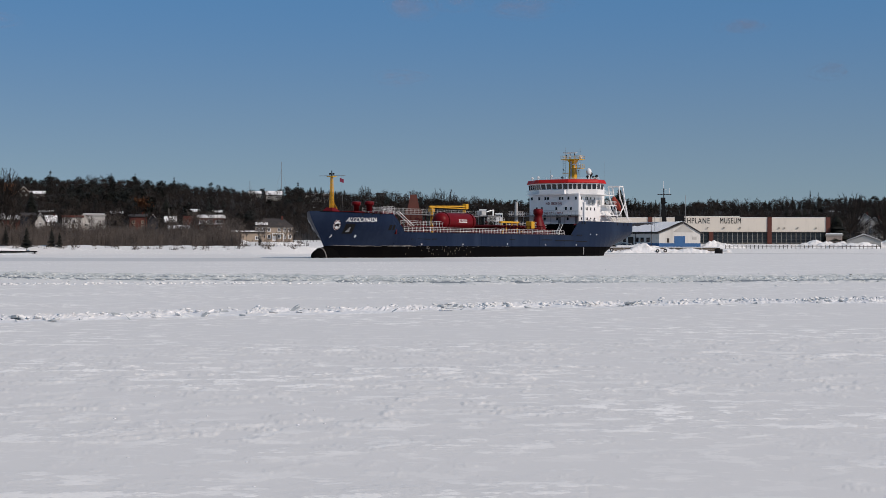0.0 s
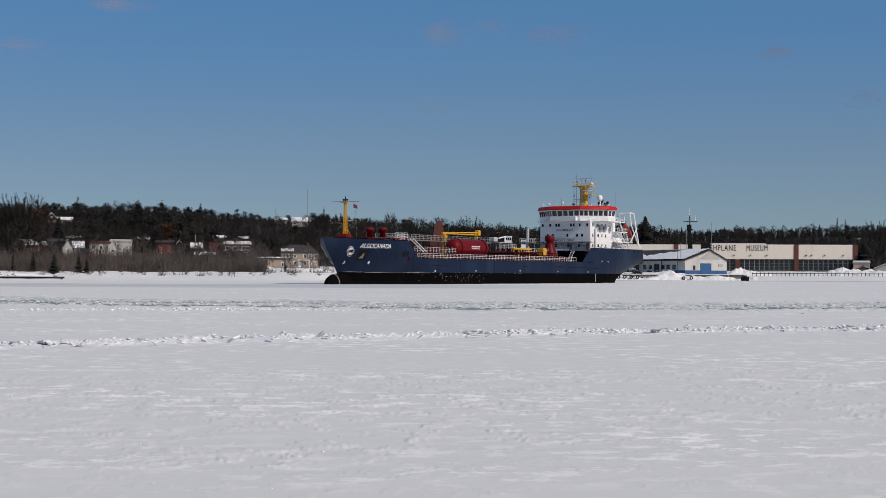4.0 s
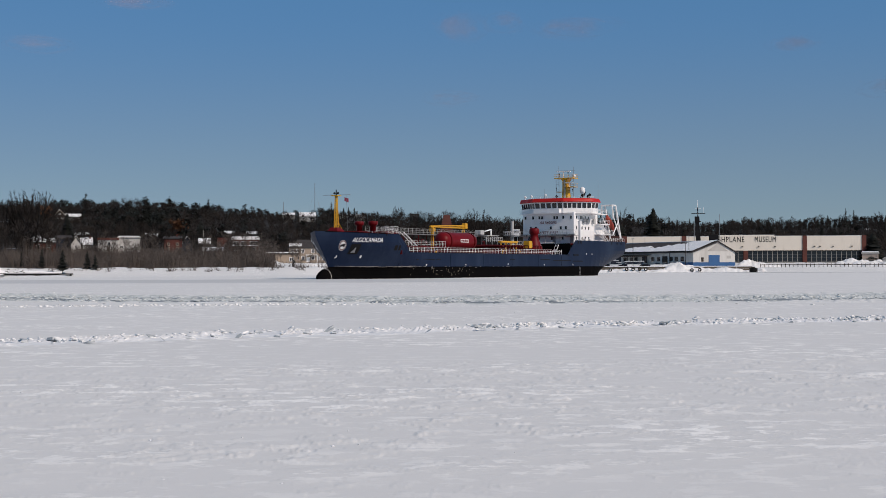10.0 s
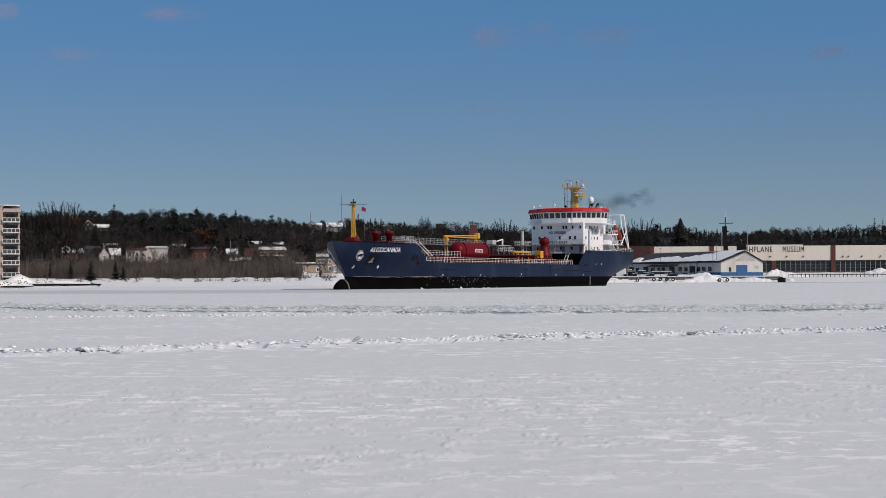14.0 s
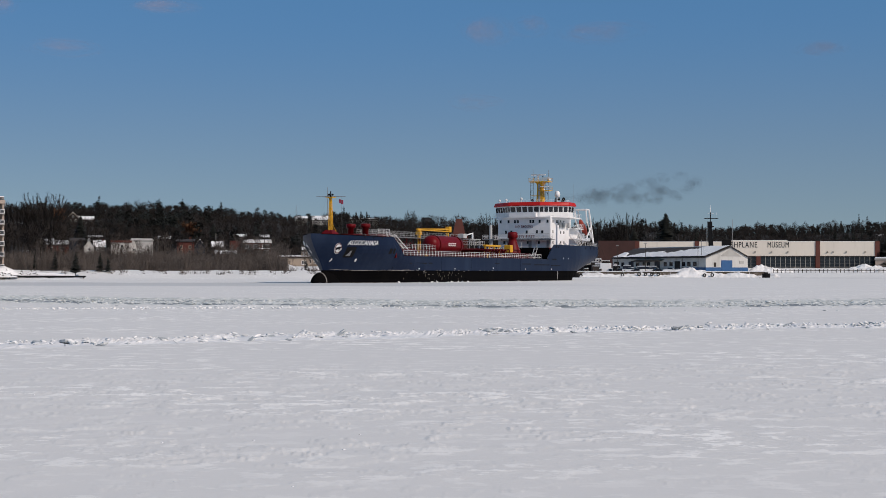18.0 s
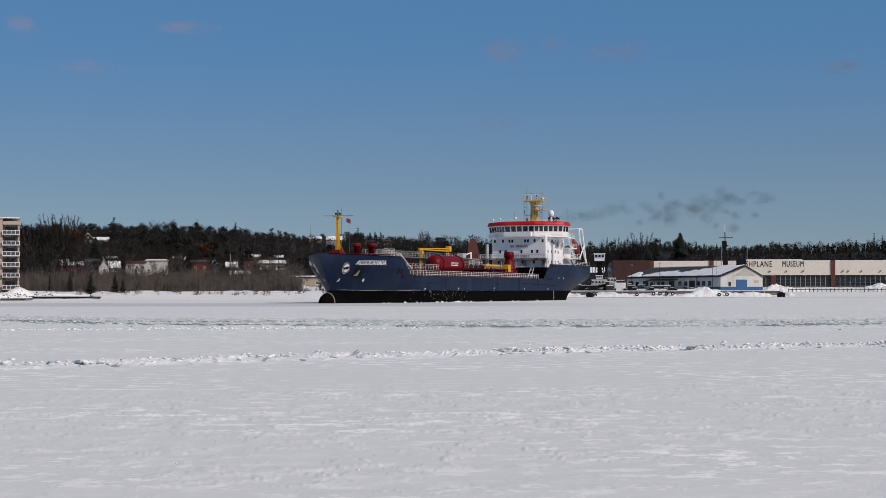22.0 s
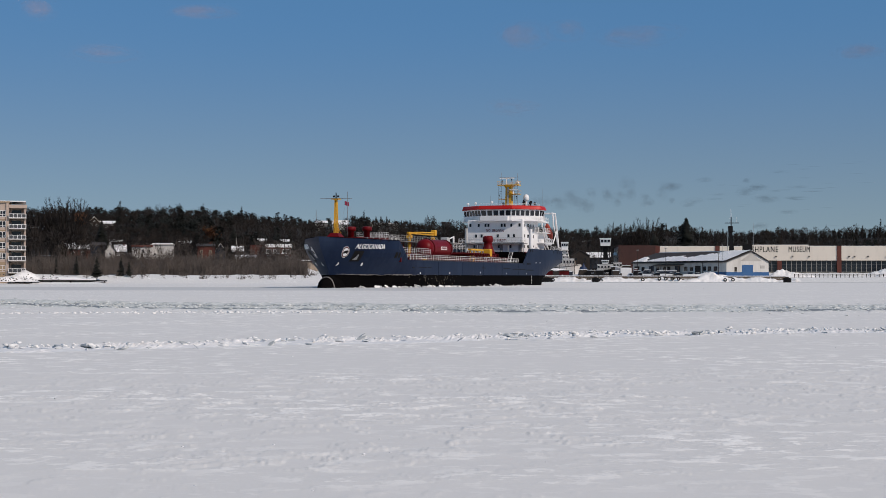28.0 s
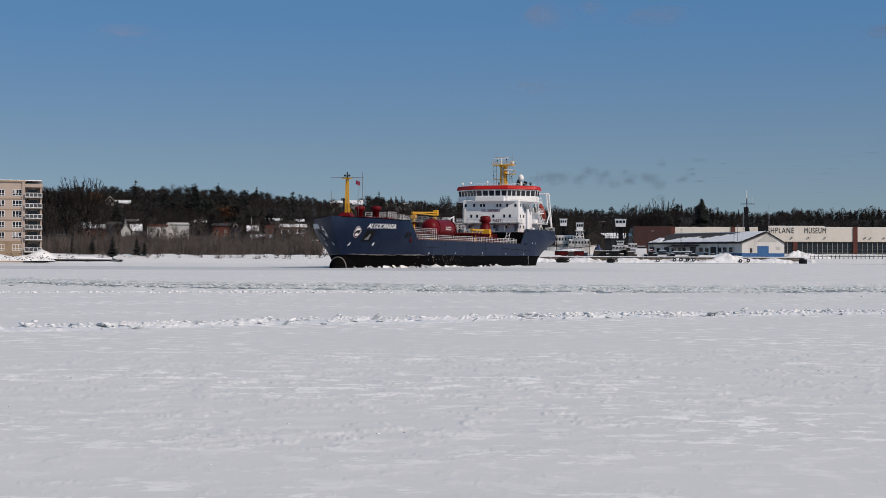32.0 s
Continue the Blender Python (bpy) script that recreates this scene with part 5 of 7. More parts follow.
def build_shed():
    turn = 38.0
    near = Vector((95.0, 580.0, 2.6))
    ob = thing("dock_shed", "long white dock shed with blue base, blue door and snowy roof", "shed", at=Matrix.Translation(near) @ pose(0, 0, 0, 0, 0, turn - 9.2))
    w, deep, h, rise, peak = 21.5, 66.0, 5.5, 4.1, 12.6
    part("wall", Geo().loft([[(0, y, 1.4), (w, y, 1.4), (w, y, h), (peak, y, h + rise), (0, y, h)] for y in (0, deep)]), shed_white, ob)
    part("foundation", Geo().box(0, w, 0, deep, -3, 1.4), dull_white, ob)
    part("base_band", Geo().box(-0.06, w + 0.06, -0.06, 15, -3, 1.4), door_blue, ob, "bright blue painted base")
    part("gable_cladding", Geo().loft([[(peak - 5.6, y, h + 0.4), (peak + 5.4, y, h + 0.4), (peak, y, h + rise - 0.4)] for y in (-0.08, 0.05)]), dull_white, ob)
    roof = Geo()
    for x0, z0, x1, z1 in ((-0.8, h - 0.25, peak, h + rise + 0.1), (peak, h + rise + 0.1, w + 0.8, h - 0.35)):
        roof.loft([[(x0, y, z0), (x1, y, z1), (x1, y, z1 + 0.35), (x0, y, z0 + 0.35)] for y in (-0.7, deep + 0.5)])
    r = part("roof", roof, dark_roof, ob, "dark edged roof")
    s = Geo()
    rows = []
    for i in range(133):
        y = -0.2 + i * 0.494
        bare = smooth01(y, 12, 24)  # the wind has stripped the ridge along the far two thirds
        edge = 1.08 - bare * (0.50 + 0.34 * noise.noise(Vector((y * 0.11, 4, 1))) + 0.16 * noise.noise(Vector((y * 0.4, 2, 5))) + 0.30 * smooth01(y, 46, 52) * (1 - smooth01(y, 56, 62)))
        row = []
        for k in range(25):
            u = k / 24
            q = Vector((u * 9, y * 0.5, 3))
            thick = 0.55 * smooth01(edge + 0.10 * noise.noise(q) - u, -0.02, 0.16) + 0.12 * noise.noise(q * 0.6)
            row.append((-0.7 + (peak + 0.7) * u, y, h + 0.02 + (rise + 0.45) * u + (thick if thick > 0.1 else -0.25)))
        rows.append(row)
    s.loft(rows, close=False, caps=False)
    s.loft([[(peak, y, h + rise + 0.45), (w + 0.5, y, h - 0.1), (w + 0.5, y, h + 0.2), (peak, y, h + rise + 0.7)] for y in (-0.3, 64)])
    part("snow_cover", s, plain_snow, r, "thick wind-carved snow sliding from the roof")
    part("roller_door", Geo().box(7.8, 13.4, -0.14, 0.05, 0.1, 4.3), door_blue, ob, "large blue roller door")
    part("window", Geo().box(17.2, 19.4, -0.1, 0.05, 2.9, 4.1), dull_white, ob)
    part("window", Geo().box(4.0, 5.2, -0.1, 0.05, 1.6, 3.4), timber, ob)
    for y in (6, 10, 13.5, 22, 26, 38, 41, 46, 57):
        part("window", Geo().box(-0.1, 0.05, y, y + 2.2, 1.9, 3.7), dark_glass, ob)
    for y, m in ((17, timber), (31, slate_blue), (50, slate_blue), (61, timber)):
        part("door", Geo().box(-0.12, 0.05, y, y + 3.6, 0, 4.0), m, ob)
    part("downpipe", Geo().rod((-0.15, 15.4, 0), (-0.15, 15.4, h), 0.12), timber, ob)
    part("awning", Geo().loft([[(0, y, 4.6), (-3.0, y, 3.9), (-3.0, y, 4.1), (0, y, 4.8)] for y in (28, 48)]), timber, ob, "dark lean-to awning")
    for y in (28.3, 34.8, 41.3, 47.7):
        part("post", Geo().rod((-2.9, y, -1), (-2.9, y, 4.0), 0.12), timber, ob)
    part("flue", Geo().rod((0.2, 3.0, h + 0.3), (0.2, 3.0, h + 7), 0.12), grey, ob)


build_shed()


def build_mast_tower():
    ob = thing("ship_mast", "tall black museum-ship mast with a crosstree and white topmast", "mast", at=spot(9.55, 632, 3))
    part("column", Geo().loft([[(s * dx - 0.05 * z, s * dy, z) for dx, dy in ((1, 1), (-1, 1), (-1, -1), (1, -1))] for z, s in ((-3, 1.35), (10, 1.1), (18, 0.75), (19, 1.05), (21, 1.0))]), black, ob)
    part("platform", Geo().box(-2.1, 0.8, -1.2, 1.2, 18.6, 19.0), black, ob)
    part("ladder", Geo().box(-2.4, -2.1, -0.2, 0.2, 8, 18), dull_white, ob)
    part("crosstree", Geo().box(-3.4, 2.6, -0.15, 0.15, 22.2, 22.5).box(-0.9, -0.5, -0.2, 0.2, 20.9, 25), black, ob)
    part("topmast", Geo().rod((-0.8, 0, 22), (-0.8, 0, 28.3), 0.22, 0.08), white, ob)
    part("yard", Geo().box(-1.8, 0.6, -0.05, 0.05, 24.4, 24.5).rod((1.7, 0, 22.4), (1.7, 0, 25.0), 0.06), white, ob)
    part("deck_house", Geo().box(4.0, 8.2, -2, 3, 8, 13.0), black, ob)
    part("thin_pole", Geo().rod((8.6, 0, 9), (8.6, 0, 22), 0.14, 0.08), grey, ob)


build_mast_tower()


tug_white = paint("weathered_tug_white", (0.62, 0.62, 0.61), 0.6, 0, (0.36, 0.33, 0.30), 0.35, 0.4, 2.5, 4)
tarp_blue = paint("blue_tarpaulin", (0.012, 0.03, 0.085), 0.5, 0, (0.02, 0.03, 0.05), 0.3, 0.8, 4)


def tug(az, d, label, hull, wheel, tower, decks, name="tugboat"):
    """A laid-up tug: hull (half length, top, paint), wheelhouse (width, from, to), tower (bottom, spread, paint), deck blocks (x0, x1, z0, z1)."""
    ob = thing(name, label, "tugboat", "tugs at the winter dock", at=spot(az, d, 2.6))
    half, top, m = hull
    rows = []
    for u, b in ((0, 0.55), (0.15, 0.9), (0.5, 1.0), (0.8, 0.75), (1.0, 0.1)):
        x, lift = (2 * u - 1) * half, 1.3 * u * u
        rows.append([(x, -2.6 * b, -2.5), (x, -3.2 * b, top + lift), (x, 3.2 * b, top + lift), (x, 2.6 * b, -2.5)])
    part("hull", Geo().loft(rows), m, ob)
    part("rubbing_strake", Geo().loft([[(x, y * 1.05, z - 0.45), (x, y * 1.05, z - 0.2)] for x, y, z in [r[1] for r in rows]], close=False, caps=False), rubber, ob)
    for x0, x1, z0, z1 in decks:
        block = part("deckhouse", Geo().loft([[(x0 + k, -2.0 + k, z), (x1 - k, -2.0 + k, z), (x1 - k, 2.0, z), (x0 + k, 2.0, z)] for z, k in ((z0, 0), (z1, 0.25))]), tug_white, ob)
        n = max(1, int((x1 - x0) / 1.3))
        for j in range(n):
            x = x0 + (j + 0.5) * (x1 - x0) / n
            part("window", Geo().box(x - 0.36, x + 0.36, -2.12, -1.6, z0 + (z1 - z0) * 0.45, z0 + (z1 - z0) * 0.8), dark_glass, block)
        part("snow_cover", Geo().box(x0, x1 - 0.3, -1.9, 2.2, z1, z1 + 0.25, bev=0.08), plain_snow, block)
        part("railing", railing([(x0 - 0.8, -2.5, z0), (x1 + 0.8, -2.5, z0)], 1.0, 1.2, 2, 0.04, 0.05), black, block)
    w, z0, z1 = wheel
    z_low, spread, tm = tower
    g = Geo()
    for x in (-1, 1):
        for y in (-1, 1):
            g.rod((x * w * 0.36 * spread, y * 1.3, z_low), (x * w * 0.36, y, z0), 0.2, n=5)
    for k in range(3):
        za, zb = z_low + (z0 - z_low) * k / 3, z_low + (z0 - z_low) * (k + 1) / 3
        g.rod((-w * 0.4, -1.2, za), (w * 0.4, -1.2, zb), 0.13, n=4).rod((w * 0.4, -1.2, za), (-w * 0.4, -1.2, zb), 0.13, n=4)
    g.box(-w * 0.2, w * 0.2, -0.7, 0.7, z_low, z0).box(-w * 0.62, w * 0.62, -2.0, 2.0, z0 - 0.3, z0)
    part("tower", g, tm, ob)
    wh = part("wheelhouse", Geo().loft([[(s * dx * w / 2, s * dy, zz) for dx, dy in ((1, 1.6), (-1, 1.6), (-1, -1.6), (1, -1.6))] for zz, s in ((z0, 0.9), (z1, 1.0))]), white, ob, "white wheelhouse raised high")
    for x in (-0.3, 0, 0.3):
        part("window", Geo().box((x - 0.11) * w, (x + 0.11) * w, -1.75, -1.4, z0 + (z1 - z0) * 0.5, z0 + (z1 - z0) * 0.85), dark_glass, wh)
    part("roof", Geo().box(-w * 0.55, w * 0.55, -1.9, 1.9, z1, z1 + 0.25), plain_snow, wh)
    part("mast", Geo().rod((0.4, 0, z1), (0.4, 0, z1 + 3.0), 0.08).box(-0.7, 1.5, -0.05, 0.05, z1 + 1.5, z1 + 1.65), black, ob)
    part("boom", Geo().rod((half * 0.5, 0, top), (half * 0.2, 0, top + 7.0), 0.13).rod((half * 0.2, 0, top + 7.0), (half * 0.8, 0, top + 4.0), 0.09), black, ob)
    return ob


tug(2.32, 644, "white-hulled tug with a white pilot house on a black tower", (7.6, 4.4, tug_white), (3.2, 13.4, 16.4), (4.5, 1.2, black), ((-3.6, 5.6, 5.2, 9.0),))
tug(2.97, 640, "white tug with a high wheelhouse on splayed legs", (7.4, 3.8, tug_white), (3.2, 11.4, 14.6), (7.0, 1.7, tug_white), ((-5.0, 4.6, 4.2, 7.2), (-3.0, 2.0, 7.4, 8.6)))
tug(4.58, 638, "black tug with a broad pilot house on a black tower", (7.5, 3.0, black), (4.8, 13.0, 16.2), (3.0, 1.25, black), ((3.4, 7.4, 3.2, 5.4),))
tug(4.57, 616, "small white workboat with rows of windows", (4.6, 2.0, black), (3.0, 4.9, 6.3), (4.2, 1.2, dull_white), ((-3.4, 3.6, 2.3, 4.4),), "workboat")
for az, d, w, h, m, label in ((3.72, 628, 5.4, 6.2, tarp_blue, "gear heaped under a blue tarpaulin on the quay"), (3.25, 652, 8.0, 8.0, floor_brown, "brown heap of timber and earth behind the dock")):
    ob = thing("covered_heap", label, "heap", at=spot(az, d, 2.4))
    rows = []
    for i in range(15):
        row = []
        for j in range(9):
            u, v = i / 14, j / 8
            q = Vector((u * 3 + az, v * 2, d))
            row.append(((u - 0.5) * w, v * 4, h * (math.sin(math.pi * u) ** 0.7) * (math.sin(math.pi * v) ** 0.5) * (0.8 + 0.35 * noise.noise(q * 1.7) + 0.15 * noise.noise(q * 5)) - 0.3))
        rows.append(row)
    part("cover", Geo().loft(rows, close=False, caps=False), m, ob)
bt = thing("open_boat", "red-bottomed wooden boat laid up under snow", "boat", at=spot(2.56, 590, 2.6))
part("hull", Geo().loft([[(x, -1.6 * b, 0.2), (x, -2.0 * b, 1.9), (x, 2.0 * b, 1.9), (x, 1.6 * b, 0.2)] for x, b in ((-6, 0.1), (-4, 0.8), (0, 1), (4, 0.95), (6, 0.7))]), deck_red, bt)
part("gunwale", Geo().loft([[(x, -2.08 * b, 1.7), (x, -2.08 * b, 2.1), (x, 2.08 * b, 2.1), (x, 2.08 * b, 1.7)] for x, b in ((-6, 0.12), (-4, 0.8), (0, 1), (4, 0.95), (6, 0.7))]), timber, bt)
part("snow_cover", Geo().loft([[(x, -1.9 * b, 2.1), (x, -0.8 * b, 2.4 * k), (x, 0.8 * b, 2.4 * k), (x, 1.9 * b, 2.1)] for x, b, k in ((-5.6, 0.2, 0.8), (-3, 0.9, 1.05), (1, 1, 1.2), (4, 0.9, 1), (5.8, 0.7, 0.8))]), plain_snow, bt)
for az, d, m, w, h in ((4.95, 610, timber, 3.0, 3.6), (5.39, 600, white, 4.6, 2.9), (5.78, 602, deck_red, 1.5, 2.6), (5.08, 604, grey, 2.6, 3.0), (7.0, 588, slate_blue, 8.0, 1.7), (5.3, 650, timber, 6.0, 4.4)):
    ob = thing("storage_container", "plain metal storage container with snow on top", "container", "containers on the quay", at=spot(az, d, 2.6))
    part("body", Geo().box(-w / 2, w / 2, 0, 2.5, -1, h, bev=0.06), m, ob)
    for k in range(max(2, int(w / 0.8))):
        part("rib", Geo().box(-w / 2 + 0.35 + k * 0.8, -w / 2 + 0.45 + k * 0.8, -0.07, 0.02, 0.1, h - 0.1), m, ob)
    part("snow_cover", Geo().box(-w / 2, w / 2, 0, 2.5, h, h + 0.3, bev=0.1), plain_snow, ob)
house("warehouse", "dull grey warehouse behind the tugs", 5.2, 680, 4, 7, 9.4, 14, concrete, concrete, "side", 1.2, [], 0.9, category="warehouse")
house("house", "brown house behind the winter dock", 3.6, 720, 8, 9, 5.5, 9, timber, dark_roof, "front", 3, two_rows(9, 5, 2), 0.0, frame_mat=timber)
house("house", "snow-roofed house behind the winter dock", 4.3, 730, 8, 12, 4.5, 9, slate_blue, dark_roof, "side", 2.5, two_rows(12, 4.5, 4), 1.0, frame_mat=slate_blue)
house("outbuilding", "small tan flat-roofed outbuilding", 16.0, 684, 4.2, 7.2, 4.8, 8, beige, dull_white, "flat", 0.6, [], 0.95, category="outbuilding")
house("garage", "pale grey gabled garage with a snowy roof", 17.1, 630, 2.6, 14, 3.4, 9, dull_white, concrete, "front", 2.6, [(-1, 1.6, 1.2, 1.2)], 0.95, category="garage", door=(2.6, 2.4, 2.2, concrete))
for az, d, z, w in ((17.5, 800, 12, 8), (18.3, 760, 8, 9), (17.1, 830, 15, 7)):
    house("house", "snow-covered house among bare trees", az, d, z, w, 4.4, 9, dull_white, dark_roof, "front" if w < 9 else "side", 3.0, two_rows(w, 4.4, 2), 1.0, True)


# ---- snow heaps, quay and fence ----
def heap(az, d, z, w, deep, h, seed, label="ploughed heap of dirty snow on the shore"):
    rnd = random.Random(seed)
    n, m = 44, 18
    g, rows = Geo(), []
    for j in range(m + 1):
        row = []
        for i in range(n + 1):
            u, v = i / n, j / m
            env = math.sin(math.pi * u) ** 0.6 * math.sin(math.pi * v) ** 0.7
            q = Vector((u * w * 0.35 + seed * 7, v * deep * 0.35, seed))
            rough = 0.5 if az > 0 else 0.3
            k = 0.75 + 0.45 * noise.noise(q * 0.7) + rough * (0.28 * noise.noise(q * 2.1) + 0.2 * noise.noise(q * 5) + 0.1 * noise.noise(q * 9))
            row.append(((u - 0.5) * w, v * deep, h * env * max(k, 0.1) - 0.3))
        rows.append(row)
    g.loft(rows, close=False, caps=False)
    ob = part("snow_bank", g, dirty_snow, None, smooth=True)
    tagged(ob, label, "snow pile", "snow heaps along the shore")
    ob.matrix_world = spot(az, d, z)
    return ob


dirty_snow = paint("ploughed_snow", (0.86, 0.865, 0.87), 0.8, 0, (0.36, 0.34, 0.31), 0.34, 0.35, 2.5, relief=0.15)
heaps = [(11.6, 604, 2.2, 15, 7, 3.9), (12.3, 612, 2.2, 8, 5, 2.6), (15.3, 640, 2.4, 17, 7, 3.8), (16.1, 645, 2.4, 18, 7, 3.4), (16.9, 615, 2.0, 18, 7, 3.4), (15.7, 630, 2.2, 18, 7, 3.2), (16.5, 628, 2.2, 18, 7, 3.3), (17.9, 640, 2.4, 16, 8, 4.4), (14.4, 640, 2.2, 9, 6, 2.0),
         (8.75, 557, 0.3, 14, 8, 4.4), (8.0, 556, 0.0, 11, 7, 2.2), (3.9, 566, 2.0, 20, 9, 0.9), (6.6, 566, 2.0, 24, 9, 0.9), (8.6, 568, 2.2, 16, 8, 2.0), (2.4, 570, 2.2, 16, 8, 0.8), (1.2, 560, 0.1, 18, 7, 2.2), (0, 540, 0.1, 20, 7, 2.0),
         (-18.12, 388, 1.4, 8, 7, 3.2), (-18.8, 378, 0.9, 16, 9, 2.0), (-20.2, 376, 0.9, 18, 9, 2.2), (-21.6, 376, 0.9, 18, 9, 2.2),
         (-8.3, 520, 3.4, 12, 6, 3.2), (-7.6, 520, 3.4, 6, 5, 1.6), (-5.6, 500, 2.8, 16, 8, 1.6), (-4.6, 440, 1.4, 16, 6, 1.5), (-6.5, 430, 1.2, 18, 6, 1.2), (-8.5, 425, 1.2, 18, 6, 1.2), (-10.5, 420, 1.3, 20, 6, 1.1), (-13, 415, 1.2, 18, 6, 1.0)]
for i, row in enumerate(heaps):
    heap(*row, seed=i + 1, label="bank of drifted snow along the shore" if row[0] < 0 else "ploughed heap of dirty snow on the quay")
rows = []
for i in range(420):
    x = -62 + i * 0.284
    k = 0.5 + 0.8 * noise.noise(Vector((x * 0.11, 3, 0))) + 0.3 * noise.noise(Vector((x * 0.5, 9, 0)))
    top = 0.3 + 1.6 * min(max(0.15 + 1.1 * k, 0.0), 1.0)
    rows.append([(x, y, max(top * s + 0.4 * noise.noise(Vector((x * 0.7, y * 0.7, 2))) + 0.12 * noise.noise(Vector((x * 2, y * 2, 5))), -0.1)) for y, s in ((-6.5, -0.1), (-5.2, 0.25), (-3.8, 0.62), (-2.4, 0.85), (-1.0, 1.0), (0.1, 0.95))])
ob = part("snow_bank", Geo().loft(rows, close=False, caps=False), dirty_snow, None, smooth=True)
tagged(ob, "wavy bank of snow drifted against the quay wall", "snow pile", "snow heaps along the shore")
ob.matrix_world = spot(6.3, 562, 0)
quay = thing("quay_wall", "dark timber quay wall under drifted snow", "quay", kind="structure", at=spot(6.3, 562, 0))
_r = random.Random(6)
for k in range(19):
    x = -62 + k * 6.0
    for j in range(3):
        part("timber", Geo().box(x + _r.uniform(0, 0.1), x + 5.9, _r.uniform(0, 0.12), 0.5, -0.5 + j * 0.95, 0.4 + j * 0.95), floor_brown, quay)
part("quay_cap", Geo().box(-62, 53, -0.1, 7, 2.2, 2.5), plain_snow, quay)
tyre_mesh = None
g = Geo()
rows = []
for i in range(16):
    a = 2 * math.pi * i / 16
    rows.append([((0.62 + 0.28 * math.cos(b)) * math.cos(a), 0.22 * math.sin(b), (0.62 + 0.28 * math.cos(b)) * math.sin(a)) for b in [2 * math.pi * k / 8 for k in range(8)]])
g.loft(rows + [rows[0]], caps=False)
tyre_mesh = g.mesh("fender_tyre", rubber, True)
for az, z in ((2.1, 0.9), (2.35, 0.8), (2.5, 1.0), (4.1, 0.9), (4.25, 1.0), (4.4, 0.9), (6.05, 1.2), (6.7, 1.5), (6.95, 1.5), (7.2, 1.5), (7.45, 1.5), (9.25, 1.1), (9.55, 1.2)):
    ob = tagged(new("fender_tyre", tyre_mesh), "black rubber tyre hung as a fender half in snow", "tyre", "fender tyres on the quay")
    ob.matrix_world = spot(az, 557.3, z - 0.2) @ Matrix.Diagonal((0.8, 1, 0.8, 1))
for az, l, m in ((11.62, 3.0, black), (2.28, 4.0, black), (4.2, 2.6, black)):
    ob = thing("moored_skiff", "small dark boat frozen in at the quay", "boat", "skiffs at the quay", at=spot(az, 552, 0.3))
    part("hull", Geo().loft([[(x * l / 10, -0.9 * b, -0.4), (x * l / 10, -1.3 * b, 1.3), (x * l / 10, 1.3 * b, 1.3), (x * l / 10, 0.9 * b, -0.4)] for x, b in ((-5, 0.7), (0, 1), (3, 0.8), (5, 0.1))]), m, ob)
    part("thwart", Geo().box(-l * 0.3, l * 0.2, -1.0, 1.0, 1.3, 1.75), timber, ob)
fence = thing("shore_fence", "low dark timber rail along the snowy shore", "fence", at=spot(14.85, 600, 2.0))
for k in range(38):
    x = -31 + k * 1.65
    part("post", Geo().box(x - 0.12, x + 0.12, -0.12, 0.12, -1, 1.3), timber, fence)
part("rail", Geo().box(-31, 30, -0.1, 0.1, 0.75, 1.0), timber, fence)
pier = thing("boat_pier", "low dark timber pier loaded with snow", "pier", at=spot(-16.6, 393, 0))
part("fascia", Geo().box(-13, 10.45, -0.12, 0.0, 0.66, 0.95), black, pier, "black timber edge beam")
for k in range(16):
    x = -12.9 + k * 1.46
    part("plank", Geo().box(x, x + 1.4, 0, 3.0, 0.62, 0.95), timber, pier)
for x in (-9, -4, 1, 6, 9.8):
    part("pile", Geo().rod((x, 0.3, -1), (x, 0.3, 0.9), 0.2), timber, pier)
g, rows = Geo(), []
for i in range(13):
    x = -13 + i * 1.72
    k = 1.2 * math.sin(math.pi * (i + 0.3) / 13) + 0.2 * math.sin(i * 2.3)
    rows.append([(x, 0.35, 0.96), (x, 0.9, 1.0 + 0.6 * k), (x, 2.4, 1.0 + 0.8 * k), (x, 5, 0.7)])
part("snow_cover", g.loft(rows), plain_snow, pier, "rounded snow load", smooth=True)
rows = []
for i in range(40):
    x = -10 + i * 0.53
    k = 0.55 * min(i / 3, 1, (39 - i) / 4) * (0.8 + 0.3 * noise.noise(Vector((x * 0.4, 2, 8))))
    rows.append([(x, -5.5, -0.05), (x, -3.5, 0.55 * k), (x, -1.2, 0.95 * k), (x, -0.15, k)])
part("snow_apron", Geo().loft(rows, close=False, caps=False), plain_snow, pier, "snow shelved in front of the beam", smooth=True)
truck = thing("pickup_truck", "pickup truck parked in snow by the shed", "truck", "trucks by the shed", at=spot(7.9, 578, 2.0, 10))
part("body", Geo().loft([[(x, -0.95, z0), (x, -0.95, z1), (x, 0.95, z1), (x, 0.95, z0)] for x, z0, z1 in ((-2.8, 0.5, 1.1), (-0.6, 0.45, 1.15), (2.6, 0.5, 1.1))]), white, truck)
part("cab", Geo().loft([[(x, -0.85, 1.1), (x, -0.75, z1), (x, 0.75, z1), (x, 0.85, 1.1)] for x, z1 in ((-0.9, 1.2), (-0.6, 1.85), (0.7, 1.85), (1.4, 1.2))]), dark_glass, truck)
for x in (-1.8, 1.7):
    for y in (-0.9, 0.75):
        part("wheel", Geo().rod((x, y, 0.36), (x, y + 0.2, 0.36), 0.36, n=12), rubber, truck)
for az, d, turn in ((8.45, 576, -8), (7.0, 580, 4), (6.3, 585, 170)):
    copy_thing(truck, spot(az, d, 2.1, turn))
car = thing("parked_car", "dark car parked in snow by the shed", "car", "cars by the shed", at=spot(7.45, 579, 2.1, 12))
